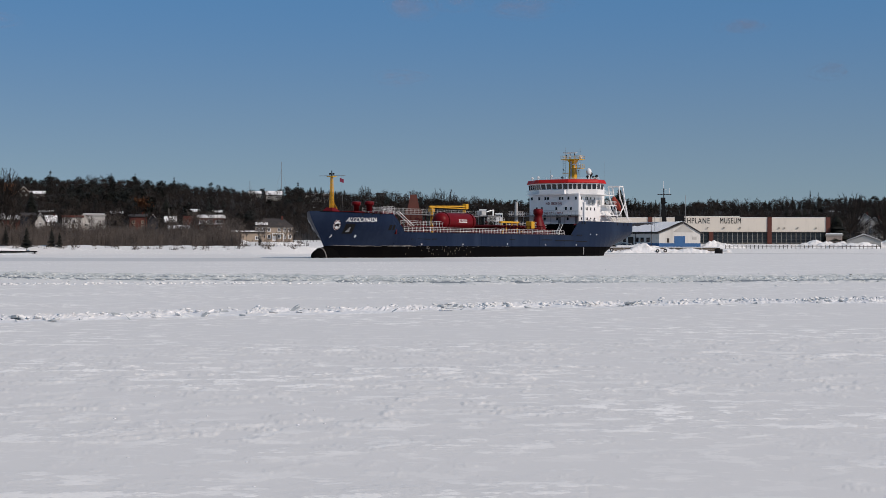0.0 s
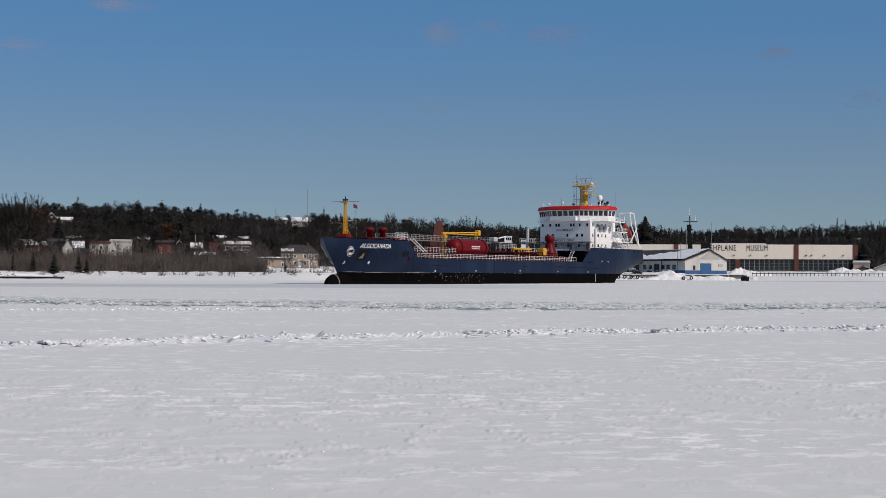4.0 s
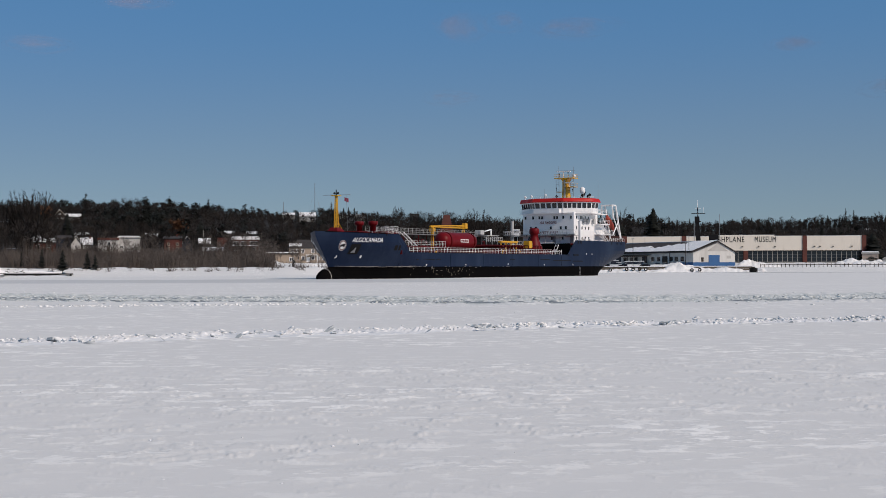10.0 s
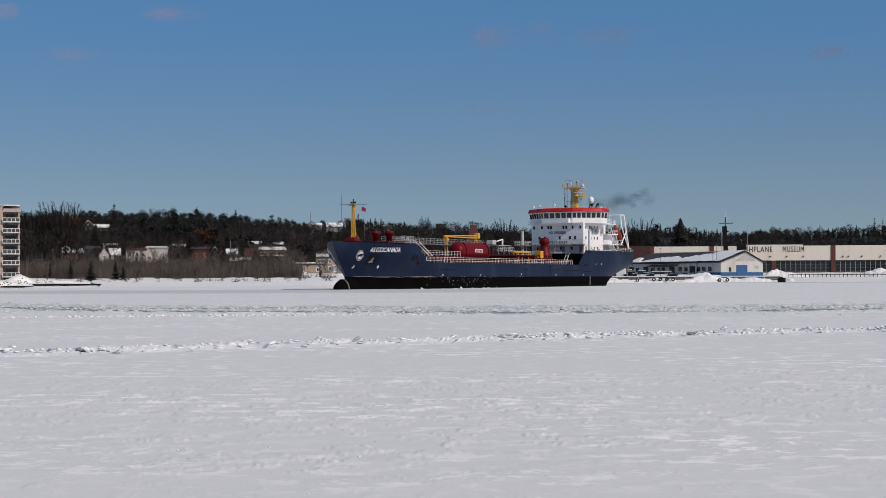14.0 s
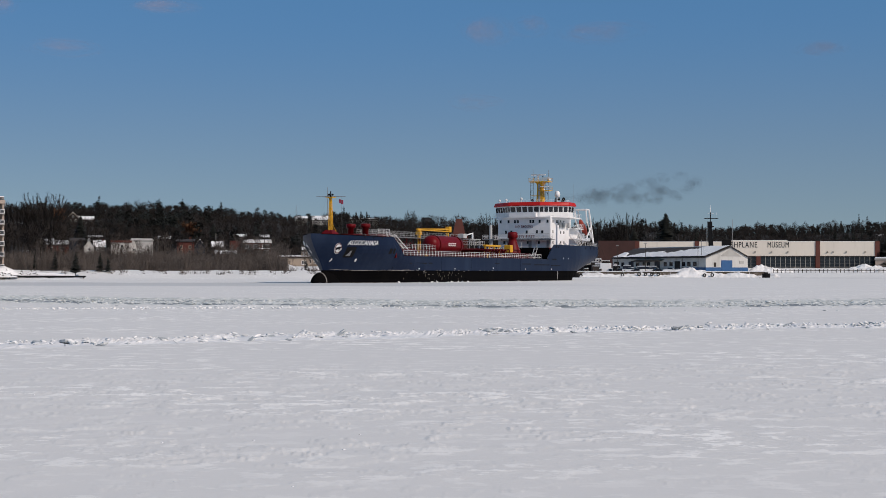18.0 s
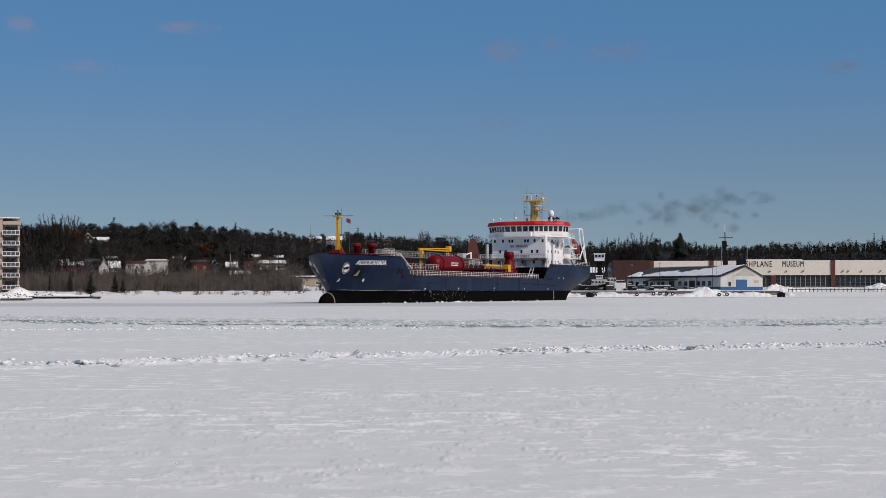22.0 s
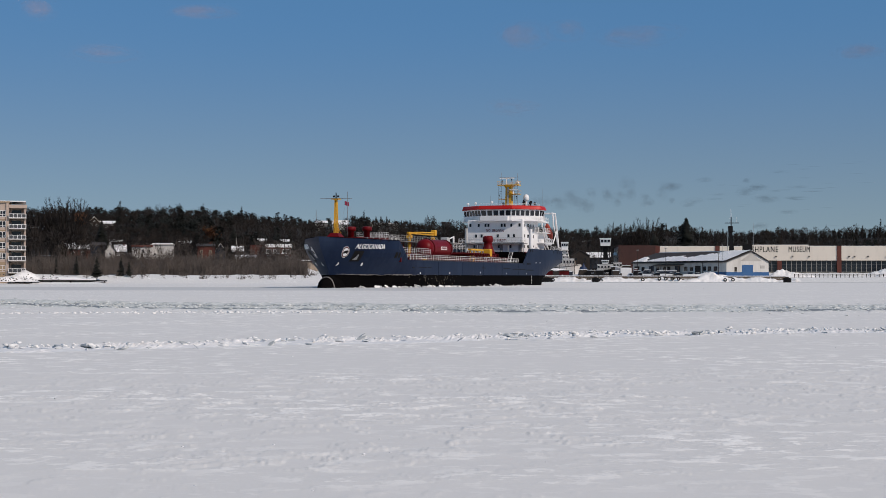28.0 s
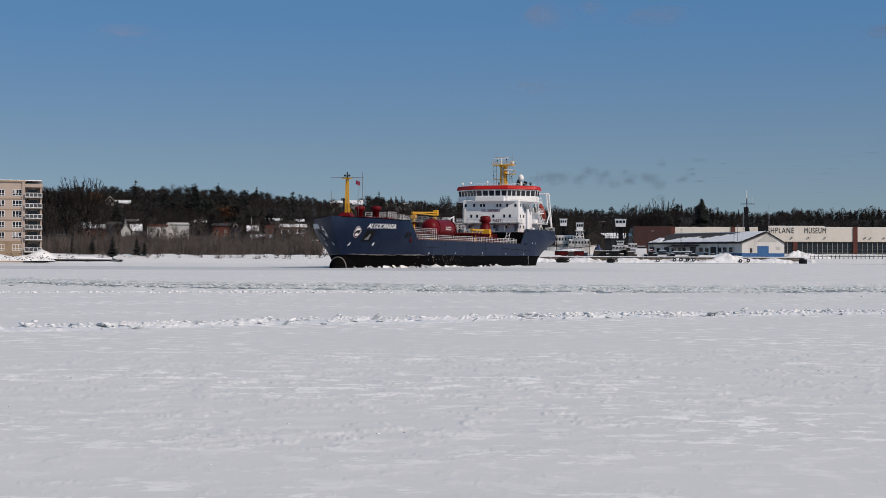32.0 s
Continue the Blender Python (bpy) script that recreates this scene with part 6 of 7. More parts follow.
part("body", Geo().loft([[(x, -0.9, 0.35), (x, -0.92, z1 * 0.8), (x, -0.7, z1), (x, 0.7, z1), (x, 0.92, z1 * 0.8), (x, 0.9, 0.35)] for x, z1 in ((-2.3, 0.8), (-2.0, 1.0), (0.8, 1.05), (2.2, 0.8))]), black, car)
part("cabin", Geo().loft([[(x, -0.8, 1.0), (x, -0.65, z1), (x, 0.65, z1), (x, 0.8, 1.0)] for x, z1 in ((-1.6, 1.05), (-1.0, 1.55), (0.4, 1.55), (1.0, 1.05))]), dark_glass, car)
part("snow_cover", Geo().box(-1.0, 0.4, -0.6, 0.6, 1.53, 1.66, bev=0.05), plain_snow, car)
for x in (-1.4, 1.4):
    for y in (-0.9, 0.72):
        part("wheel", Geo().rod((x, y, 0.33), (x, y + 0.18, 0.33), 0.33, n=12), rubber, car)
for az, d, turn in ((7.2, 583, -6), (6.6, 584, 178), (5.95, 590, 8), (8.15, 579, 190)):
    copy_thing(car, spot(az, d, 2.1, turn))
for az, d, h in ((6.95, 572, 11.0), (5.85, 585, 10.5), (9.0, 570, 9.0)):
    p = thing("yard_lamp", "thin grey lamp post in the snowy yard", "lamp post", "yard lamps", at=spot(az, d, 2.3))
    part("pole", Geo().rod((0, 0, -1), (0, 0, h), 0.14, 0.08), timber, p)
    part("lamp_head", Geo().box(-0.55, 0.55, -0.2, 0.2, h - 0.1, h + 0.15, bev=0.05), grey, p)
for k in range(26):
    az, d, s = _r.uniform(2.0, 6.2) if k > 8 else _r.uniform(2.0, 8.4), _r.uniform(585, 612), _r.uniform(1.2, 3.4)
    ob = thing("equipment_crate", "dark crate of dock gear under snow", "crate", "crates on the quay", at=spot(az, d, 2.4, _r.uniform(-20, 20)))
    part("body", Geo().box(-s / 2, s / 2, 0, 1.6, -0.6, s * 0.75, bev=0.08), _r.choice((timber, black, slate_blue)), ob)
    part("snow_cover", Geo().box(-s / 2, s / 2, 0, 1.6, s * 0.75, s * 0.75 + 0.22, bev=0.08), plain_snow, ob)
for az, d, h in ((2.75, 636, 12), (3.35, 634, 15), (3.95, 632, 13), (4.3, 630, 11), (5.15, 622, 12), (2.05, 640, 17)):
    p = thing("signal_mast", "thin dark mast with a yard among the laid-up boats", "mast", "masts at the winter dock", at=spot(az, d, 2.6))
    part("pole", Geo().rod((0, 0, -1), (0, 0, h), 0.15, 0.06), timber, p)
    part("yard", Geo().rod((-1.1, 0, h * 0.78), (1.1, 0, h * 0.78), 0.06, n=4), timber, p)
    part("stay", Geo().rod((0, 0, h * 0.95), (3.5, 0, 2.5), 0.035, n=3).rod((0, 0, h * 0.95), (-3.5, 0, 2.5), 0.035, n=3), black, p)
_r = random.Random(14)
riprap = thing("shore_stones", "dark boulders showing through bank snow", "stones", kind="structure")
for k in range(130):
    az, d = _r.uniform(-21.5, -16.9), _r.uniform(371, 379)
    s = _r.uniform(0.12, 0.34)
    g = Geo().turned([(0.05, -0.5), (0.5, -0.35), (0.62, 0.0), (0.42, 0.35), (0.05, 0.45)], 7, pose(0, 0, 0, _r.uniform(-20, 20), _r.uniform(-20, 20), _r.uniform(0, 360)) @ Matrix.Diagonal((s * _r.uniform(1, 1.6), s, s * 0.8, 1)))
    ob = part("boulder", g, concrete_dark, riprap)
    ob.matrix_world = spot(az, d, 0.9 + (d - 371) * 0.2)


# ---- trees and shrubs ----
def strip(points, faces, a, b, r0, r1):
    """A thin three-sided limb."""
    a, b = np.array(a), np.array(b)
    way = b - a
    u = np.cross(way, (0.3, 0.5, 0.8))
    u /= np.linalg.norm(u) + 1e-9
    w = np.cross(way, u)
    w /= np.linalg.norm(w) + 1e-9
    n = len(points)
    for p, r in ((a, r0), (b, r1)):
        for k in range(3):
            t = 2 * math.pi * k / 3
            points.append(p + r * (u * math.cos(t) + w * math.sin(t)))
    for k in range(3):
        j = (k + 1) % 3
        faces += [(n + k, n + j, n + 3 + j), (n + k, n + 3 + j, n + 3 + k)]


def blade(points, faces, a, b, r):
    """A single thin triangle for a twig."""
    a, b = np.array(a), np.array(b)
    u = np.cross(b - a, (0.37, 0.2, 0.9))
    u = u / (np.linalg.norm(u) + 1e-9) * r
    n = len(points)
    points += [a - u, a + u, b]
    faces.append((n, n + 1, n + 2))


def bare_tree(rnd, h, limbs=9, twig=7, r=0.03, spread=0.33, fine=0.075):
    """Trunk and crown of a leafless tree of height h, as two point and face lists."""
    tp, tf, cp, cf = [], [], [], []
    fork = h * rnd.uniform(0.28, 0.42)
    strip(tp, tf, (0, 0, -1.5), (0, 0, fork), h * r * 0.75, h * r * 0.5)
    strip(tp, tf, (0, 0, fork), (rnd.uniform(-0.04, 0.04) * h, rnd.uniform(-0.04, 0.04) * h, h * 0.8), h * r * 0.5, h * r * 0.1)
    for i in range(limbs):
        a = 2 * math.pi * (i / limbs + rnd.uniform(-0.06, 0.06))
        z0 = fork + (h * 0.7 - fork) * rnd.random() ** 1.3
        reach = h * spread * rnd.uniform(0.6, 1.1)
        z1 = min(z0 + h * rnd.uniform(0.22, 0.42), h * rnd.uniform(0.85, 1.0))
        mid = np.array((math.cos(a) * reach * 0.45, math.sin(a) * reach * 0.45, z0 + (z1 - z0) * 0.4))
        end = np.array((math.cos(a) * reach, math.sin(a) * reach, z1))
        strip(cp, cf, (0, 0, z0), mid, h * r * 0.3, h * r * 0.17)
        strip(cp, cf, mid, end, h * r * 0.17, h * r * 0.05)
        for k in range(twig):
            u = rnd.uniform(0.2, 1)
            p = mid + (end - mid) * u if rnd.random() < 0.75 else mid * u + np.array((0, 0, z0)) * (1 - u)
            q = p + np.array((rnd.gauss(0, 1), rnd.gauss(0, 1), abs(rnd.gauss(0.9, 0.6)))) * h * 0.085
            blade(cp, cf, p, q, fine)
            for _ in range(2):
                s = p + (q - p) * rnd.uniform(0.3, 0.9)
                blade(cp, cf, s, s + np.array((rnd.gauss(0, 1), rnd.gauss(0, 1), rnd.gauss(0.6, 0.7))) * h * 0.05, fine * 0.7)
    return (tp, tf), (cp, cf)


def fan_tree(rnd, h, wide):
    """A leafless tree for the middle distance: bowed limbs and fine twigs that fill a rounded dome."""
    tp, tf, cp, cf = [], [], [], []
    fork = h * rnd.uniform(0.2, 0.3)
    strip(tp, tf, (0, 0, -1.5), (0, 0, fork), h * 0.016, h * 0.012)
    span, mid, tall = h * wide, h * 0.56, h * 0.44
    for k in range(34):
        a, e = 2 * math.pi * k * 0.382, math.asin(0.08 + 0.88 * (k + 0.5) / 34)
        way = np.array((math.cos(a) * math.cos(e), math.sin(a) * math.cos(e), math.sin(e)))
        full = math.cos(e) ** -0.45  # a crown with broad shoulders
        end = way * (span * full, span * full, tall) * rnd.uniform(0.84, 0.95) + (0, 0, mid)
        foot = np.array((0, 0, fork * rnd.uniform(0.85, 1.25)))
        bend = (foot + end) / 2 + np.array((way[0] * span * 0.12, way[1] * span * 0.12, -h * 0.02))
        strip(cp, cf, foot, bend, h * 0.007, h * 0.0045)
        strip(cp, cf, bend, end, h * 0.0045, h * 0.002)
        for j in range(40):
            u = rnd.uniform(0.0, 1.0)
            p = bend + (end - bend) * u
            out = way + np.array((rnd.gauss(0, 0.4), rnd.gauss(0, 0.4), rnd.gauss(0.25, 0.35)))
            q = p + out / np.linalg.norm(out) * h * rnd.uniform(0.03, 0.065)
            blade(cp, cf, p, q, 0.075)
            for _ in range(2):
                r = p + (q - p) * rnd.uniform(0.4, 0.9)
                blade(cp, cf, r, r + (q - p) * 0.45 + np.array((rnd.gauss(0, 1), rnd.gauss(0, 1), rnd.gauss(0.2, 0.8))) * h * 0.016, 0.06)
    return (tp, tf), (cp, cf)


def conifer(rnd, h, wide=0.2, levels=13, arms=9):
    tp, tf, cp, cf = [], [], [], []
    strip(tp, tf, (0, 0, -1), (0, 0, h), h * 0.016, h * 0.002)
    for i in range(levels):
        u = (i + rnd.uniform(0, 0.6)) / levels
        z = h * (0.1 + 0.9 * u)
        reach = h * wide * (1 - u) ** 0.8 * rnd.uniform(0.7, 1.15) + h * 0.026
        for k in range(arms):
            a = 2 * math.pi * (k + rnd.random()) / arms
            rr = reach * rnd.uniform(0.65, 1.2)
            w = 0.38 * rr + 0.1
            c, s = math.cos(a), math.sin(a)
            n = len(cp)
            z = h * (0.1 + 0.9 * u) + rnd.uniform(-0.6, 0.6) * h / levels
            cp += [np.array((0, 0, z + h * 0.03)), np.array((c * rr * 0.7 - s * w, s * rr * 0.7 + c * w, z - rr * 0.22)), np.array((c * rr, s * rr, z - rr * 0.3 + rnd.uniform(-0.1, 0.15))), np.array((c * rr * 0.7 + s * w, s * rr * 0.7 - c * w, z - rr * 0.22))]
            cf += [(n, n + 1, n + 2), (n, n + 2, n + 3)]
    return (tp, tf), (cp, cf)


def tri_mesh(name, points, faces, material):
    me = bpy.data.meshes.new(name)
    points, faces = np.asarray(points, np.float32).reshape(-1, 3), np.asarray(faces, np.int32).reshape(-1, 3)
    me.vertices.add(len(points))
    me.vertices.foreach_set("co", points.ravel())
    me.loops.add(faces.size)
    me.loops.foreach_set("vertex_index", faces.ravel())
    me.polygons.add(len(faces))
    me.polygons.foreach_set("loop_start", np.arange(0, faces.size, 3, dtype=np.int32))
    me.materials.append(material)
    me.update(calc_edges=True)
    me.validate()
    return me


def scatter(name, protos, places, material, label, category):
    """One mesh of many copies: places are rows of x, y, z, scale, turn, kind."""
    pts, fcs, n = [], [], 0
    for x, y, z, s, turn, k in places:
        p, f = protos[int(k)]
        c, si = math.cos(turn), math.sin(turn)
        q = p @ np.array(((c, si, 0), (-si, c, 0), (0, 0, 1))) * s + (x, y, z)
        pts.append(q)
        fcs.append(f + n)
        n += len(p)
    me = tri_mesh(name, np.concatenate(pts), np.concatenate(fcs), material)
    return tagged(new(name, me), label, category, kind="stuff")


def merged(a, b):
    p = np.array(a[0] + b[0], float)
    f = np.array(a[1] + [tuple(i + len(a[0]) for i in t) for t in b[1]], int)
    return p, f


def far_hardwood(rnd, h):
    """A leafless tree for the distance: thin limbs in a rounded crown of fine twigs."""
    p, f = [], []
    fork = h * rnd.uniform(0.2, 0.35)
    strip(p, f, (0, 0, -1.5), (0, 0, fork), h * 0.011, h * 0.008)
    wide, mid = h * rnd.uniform(0.26, 0.36), h * 0.62
    for i in range(9):
        a, e = rnd.uniform(0, 6.3), rnd.uniform(0.15, 1.45)
        end = np.array((math.cos(a) * math.cos(e) * wide, math.sin(a) * math.cos(e) * wide, mid + h * 0.34 * math.sin(e)))
        blade(p, f, (0, 0, fork * rnd.uniform(0.7, 1.5)), end, h * 0.005)
    for i in range(125):
        a, e, r = rnd.uniform(0, 6.3), math.asin(rnd.uniform(-0.75, 1)), rnd.uniform(0.45, 1.0) ** 0.6
        way = np.array((math.cos(a) * math.cos(e), math.sin(a) * math.cos(e), math.sin(e)))
        end = way * (wide, wide, h * 0.38) * r * rnd.uniform(0.9, 1.12) + (0, 0, mid)
        start = end * 0.72 + np.array((0, 0, mid * 0.8)) * 0.28 + np.array((rnd.gauss(0, 1), rnd.gauss(0, 1), rnd.gauss(0, 0.6))) * h * 0.02
        blade(p, f, start, end, 0.115)
    return np.array(p), np.array(f)


def far_pine(rnd, h):
    """A ragged pine: bare lower trunk, uneven flat sprays of needles."""
    p, f = [], []
    strip(p, f, (0, 0, -1), (0, 0, h * 0.95), h * 0.018, h * 0.006)
    for i in range(14):
        u = rnd.uniform(0.0, 1.0)
        z, a = h * (0.3 + 0.66 * u), rnd.uniform(0, 6.3)
        reach = h * rnd.uniform(0.08, 0.25) * (1.1 - 0.65 * u)
        c = np.array((math.cos(a) * reach, math.sin(a) * reach, z + reach * 0.35))
        blade(p, f, (0, 0, z), c, h * 0.008)
        for k in range(9):
            q = c + np.array((rnd.gauss(0, 1), rnd.gauss(0, 1), rnd.gauss(0, 0.6))) * h * 0.055
            w = np.array((rnd.gauss(0, 1), rnd.gauss(0, 1), rnd.gauss(0.3, 0.6))) * h * 0.05
            blade(p, f, q - w, q + w, h * 0.036)
    return np.array(p), np.array(f)


def build_woods():
    rnd = random.Random(5)
    bare = [far_hardwood(rnd, h) for h in (12, 13, 14, 15, 13, 12, 11, 14)]
    cone = [merged(*conifer(rnd, h, w, 13, 9)) for h, w in ((12, 0.26), (13.5, 0.22), (11, 0.32), (12, 0.36))] + [far_pine(rnd, h) for h in (13, 14, 12.5)]
    hardwood, soft = [], []
    d = 690.0
    while d < 1175:
        az = -24.0
        while az < 24:
            az += math.degrees(5.0 / d) * rnd.uniform(0.5, 1.5)
            dd = d + rnd.uniform(-5, 5)
            start = 665 + 110 * smooth01(az, 0.5, 5)
            if dd < start:
                continue
            # clearings round the hill houses
            if any(abs(az - a) < 0.62 and c - 60 < dd < c + 12 for a, c in ((-15.1, 932), (-6.1, 1040))) or (abs(az + 0.45) < 0.45 and dd < 760):
                continue
            x, y = dd * math.sin(radians(az)), dd * math.cos(radians(az))
            z = ground_z(x, y)
            clump = noise.noise(Vector((x * 0.013, y * 0.013, 8)))
            far = smooth01(dd, 1010, 1080)
            low = 1 - (0.24 * smooth01(az, -12, -8.5) - 0.24 * smooth01(az, -6.8, -5.2) + 0.16 * smooth01(az, 2, 4)) * smooth01(dd, 820, 980)
            if clump + rnd.uniform(-0.35, 0.35) + 0.48 * far + 0.06 * smooth01(az, -2, 8) > 0.40:
                tall = 1.2 if rnd.random() < 0.10 and az < -5 else 1.0
                soft.append((x, y, z, rnd.uniform(0.5, 0.92) * tall * low, rnd.uniform(0, 6.3), rnd.randrange(4, 7) if tall > 1 or (az < -8 and rnd.random() < 0.5) else rnd.randrange(5)))
            else:
                hardwood.append((x, y, z, rnd.uniform(0.55, 0.92) * (1 - 0.2 * far) * low, rnd.uniform(0, 6.3), rnd.randrange(8)))
        d += 8.0 if d < 1000 else 9.5
    # the near wood beside the flats
    for _ in range(190):
        az, dd = rnd.uniform(-24, -15.9), rnd.uniform(520, 660)
        x, y = dd * math.sin(radians(az)), dd * math.cos(radians(az))
        hardwood.append((x, y, ground_z(x, y), rnd.uniform(0.7, 1.15), rnd.uniform(0, 6.3), rnd.randrange(8)))
    for az0, az1, d0, d1, n in ((-17, -8, 560, 612, 20), (-14.8, -9, 660, 690, 50), (-7.8, -4.2, 615, 690, 60), (2, 7, 705, 770, 50), (15.9, 20, 700, 780, 60), (-4.2, 2, 600, 700, 60)):
        for _ in range(n):
            az, dd = rnd.uniform(az0, az1), rnd.uniform(d0, d1)
            x, y = dd * math.sin(radians(az)), dd * math.cos(radians(az))
            hardwood.append((x, y, ground_z(x, y), rnd.uniform(0.5, 0.85), rnd.uniform(0, 6.3), rnd.randrange(8)))
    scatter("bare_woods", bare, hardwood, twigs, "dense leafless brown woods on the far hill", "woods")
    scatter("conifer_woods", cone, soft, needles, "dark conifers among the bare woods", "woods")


def lone_tree(name, label, kind, az, d, top, seed, width=0.36, group="", leaf=None, base=None):
    rnd = random.Random(seed)
    z = ground_at(az, d) if base is None else base
    h = top - z
    t, c = bare_tree(rnd, h, 30, 34, 0.02, width * 0.85, 0.16) if leaf else fan_tree(rnd, h, width * 0.95) if kind == "bare" else (conifer(rnd, h, width * 1.1, 11, 9) if d < 500 else conifer(rnd, h, width * 1.15, 24, 22) if d < 800 else conifer(rnd, h, width, 9, 7))
    ob = thing(name, label, "tree", group, at=spot(az, d, z, rnd.uniform(0, 360)))
    part("trunk", tri_mesh("trunk", t[0], t[1], bark), bark, ob)
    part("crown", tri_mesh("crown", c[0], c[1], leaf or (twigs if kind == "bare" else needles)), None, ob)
    return ob


build_woods()
for az, d, top, s, w in ((-16.8, 712, 41.6, 1, 0.38), (-16.35, 718, 41.0, 2, 0.38), (-17.6, 722, 37, 3, 0.34), (16.6, 715, 29.8, 4, 0.34), (6.2, 758, 34.3, 5, 0.34), (5.05, 762, 31.8, 6, 0.32), (5.75, 765, 31, 7, 0.3), (17.9, 720, 27, 8, 0.34), (0.8, 800, 36, 9, 0.32), (-2.4, 1060, 48, 10, 0.34)):
    lone_tree("bare_tree", "tall leafless tree with a fine fan of branches", "bare", az, d, top, s, w, "tall bare trees")
lone_tree("rust_leaved_tree", "tree still holding rust-brown leaves", "bare", -16.1, 900, 40, 31, 0.36, leaf=rust_leaves)
lone_tree("rust_leaved_tree", "tree still holding rust-brown leaves", "bare", -11.1, 760, 27, 32, 0.4, leaf=rust_leaves)
for az, d, top, s, w in ((7.75, 712, 30.4, 11, 0.29), (6.5, 702, 22.6, 12, 0.34), (16.1, 690, 17.4, 13, 0.5), (-14.6, 1045, 56.5, 14, 0.32), (-15.3, 700, 28, 15, 0.26), (-10.2, 700, 25, 16, 0.24), (-9.9, 1090, 55, 17, 0.34), (-11.4, 1080, 56, 18, 0.36), (-5.05, 1080, 52, 19, 0.24), (18.6, 690, 20, 20, 0.3), (15.1, 1000, 41, 21, 0.16), (15.4, 1005, 40, 22, 0.16), (-12.3, 1080, 56, 23, 0.34)):
    lone_tree("spruce", "tall dark green spruce tree", "fir", az, d, top, s, w, "dark spruces")
for az, d, top, base, s, w in ((-15.47, 400, 7.3, 1.6, 41, 0.3), (-16.24, 412, 7.6, 2.2, 42, 0.2), (-14.55, 410, 7.2, 2.0, 43, 0.3), (-14.25, 408, 6.0, 2.0, 44, 0.28), (-6.55, 470, 6.0, 2.4, 45, 0.22), (-17.0, 430, 7.0, 2.4, 46, 0.18)):
    lone_tree("young_fir", "young dark fir standing in shore snow", "fir", az, d, top, s, w, "young shore firs", base=base)


def build_shrubs():
    rnd = random.Random(9)
    protos = []
    for _ in range(10):
        p, f = [], []
        tall = rnd.uniform(0.6, 1.1)
        for i in range(13):
            a, r0 = rnd.uniform(0, 6.3), rnd.uniform(0, 0.9)
            base = np.array((math.cos(a) * r0, math.sin(a) * r0, -0.2))
            h = tall * rnd.uniform(1.6, 7.2)
            end = base + (rnd.gauss(0, 0.22 * h ** 0.8), rnd.gauss(0, 0.22 * h ** 0.8), h)
            blade(p, f, base, end, 0.04)
            for _ in range(7):
                s = base + (end - base) * rnd.uniform(0.15, 0.95)
                blade(p, f, s, s + np.array((rnd.gauss(0, 0.4), rnd.gauss(0, 0.4), rnd.uniform(0.2, 1.0))), 0.022)
        protos.append((np.array(p), np.array(f)))
    weeds = []
    for _ in range(4):
        p, f = [], []
        for i in range(16):
            base = np.array((rnd.gauss(0, 0.3), rnd.gauss(0, 0.3), -0.1))
            blade(p, f, base, base + (rnd.gauss(0, 0.3), rnd.gauss(0, 0.3), rnd.uniform(0.5, 1.4)), 0.03)
        weeds.append((np.array(p), np.array(f)))
    rows = []
    for _ in range(4200):
        az = rnd.uniform(-21, -4.6)
        d = shore(az) + 40 + 165 * rnd.random() ** 1.4
        k = noise.noise(Vector((az * 0.9, d * 0.02, 2))) + 0.6 * noise.noise(Vector((az * 2.7, d * 0.05, 7)))
        if az > -7.3 and rnd.random() < 0.8:
            continue
        if az > -7.3:
            k -= 0.75
        x, y = d * math.sin(radians(az)), d * math.cos(radians(az))
        size = min(max(1.0 + 0.9 * k, 0.12) * rnd.uniform(0.5, 1.2), max((2 + 10.6 * d / 630 - ground_z(x, y)) / 4.8, 0.15) * rnd.uniform(0.7, 1.25))
        rows.append((x, y, ground_z(x, y), size, rnd.uniform(0, 6.3), rnd.randrange(10)))
    small = [merged(*bare_tree(rnd, h, 9, 9, 0.013, 0.2, 0.05)) for h in (7, 8.5, 9.5, 8)]
    stems = []
    for _ in range(190):
        az = rnd.uniform(-17.5, -5.2)
        d = rnd.uniform(470, 606)
        if noise.noise(Vector((az * 1.1, d * 0.01, 6))) < rnd.uniform(-0.5, 0.2):
            continue
        x, y = d * math.sin(radians(az)), d * math.cos(radians(az))
        stems.append((x, y, ground_z(x, y), rnd.uniform(0.6, 1.1), rnd.uniform(0, 6.3), rnd.randrange(4)))
    scatter("shore_saplings", small, stems, shrub_twigs, "thin pale saplings above the shore thicket", "saplings")
    scatter("shore_thicket", protos, rows, shrub_twigs, "grey-brown leafless thicket along the shore", "shrubs")
    rows = []
    for _ in range(420):
        az = rnd.uniform(-17, -4.5)
        d = shore(az) + rnd.uniform(14, 34)
        x, y = d * math.sin(radians(az)), d * math.cos(radians(az))
        if noise.noise(Vector((az * 2.0, 1, 4))) > 0.0:
            rows.append((x, y, ground_z(x, y), rnd.uniform(0.6, 1.3), rnd.uniform(0, 6.3), rnd.randrange(4)))
    scatter("dry_weeds", weeds, rows, shrub_twigs, "dry weed tufts poking through the snow bank", "weeds")


build_shrubs()


# ---- broken ice ----
ice_block = paint("snowy_ice", (0.80, 0.81, 0.81), 0.6, 0, (0.52, 0.56, 0.58), 0.35, 1.2, 6, relief=0.02)
bare_ice = paint("bare_grey_ice", (0.40, 0.43, 0.445), 0.4, 0, (0.62, 0.65, 0.66), 0.5, 1.4, 6, relief=0.02)
brash_ice = paint("brash_ice", (0.72, 0.745, 0.74), 0.5, 0, (0.42, 0.46, 0.455), 0.6, 0.25, 2, relief=0.02)


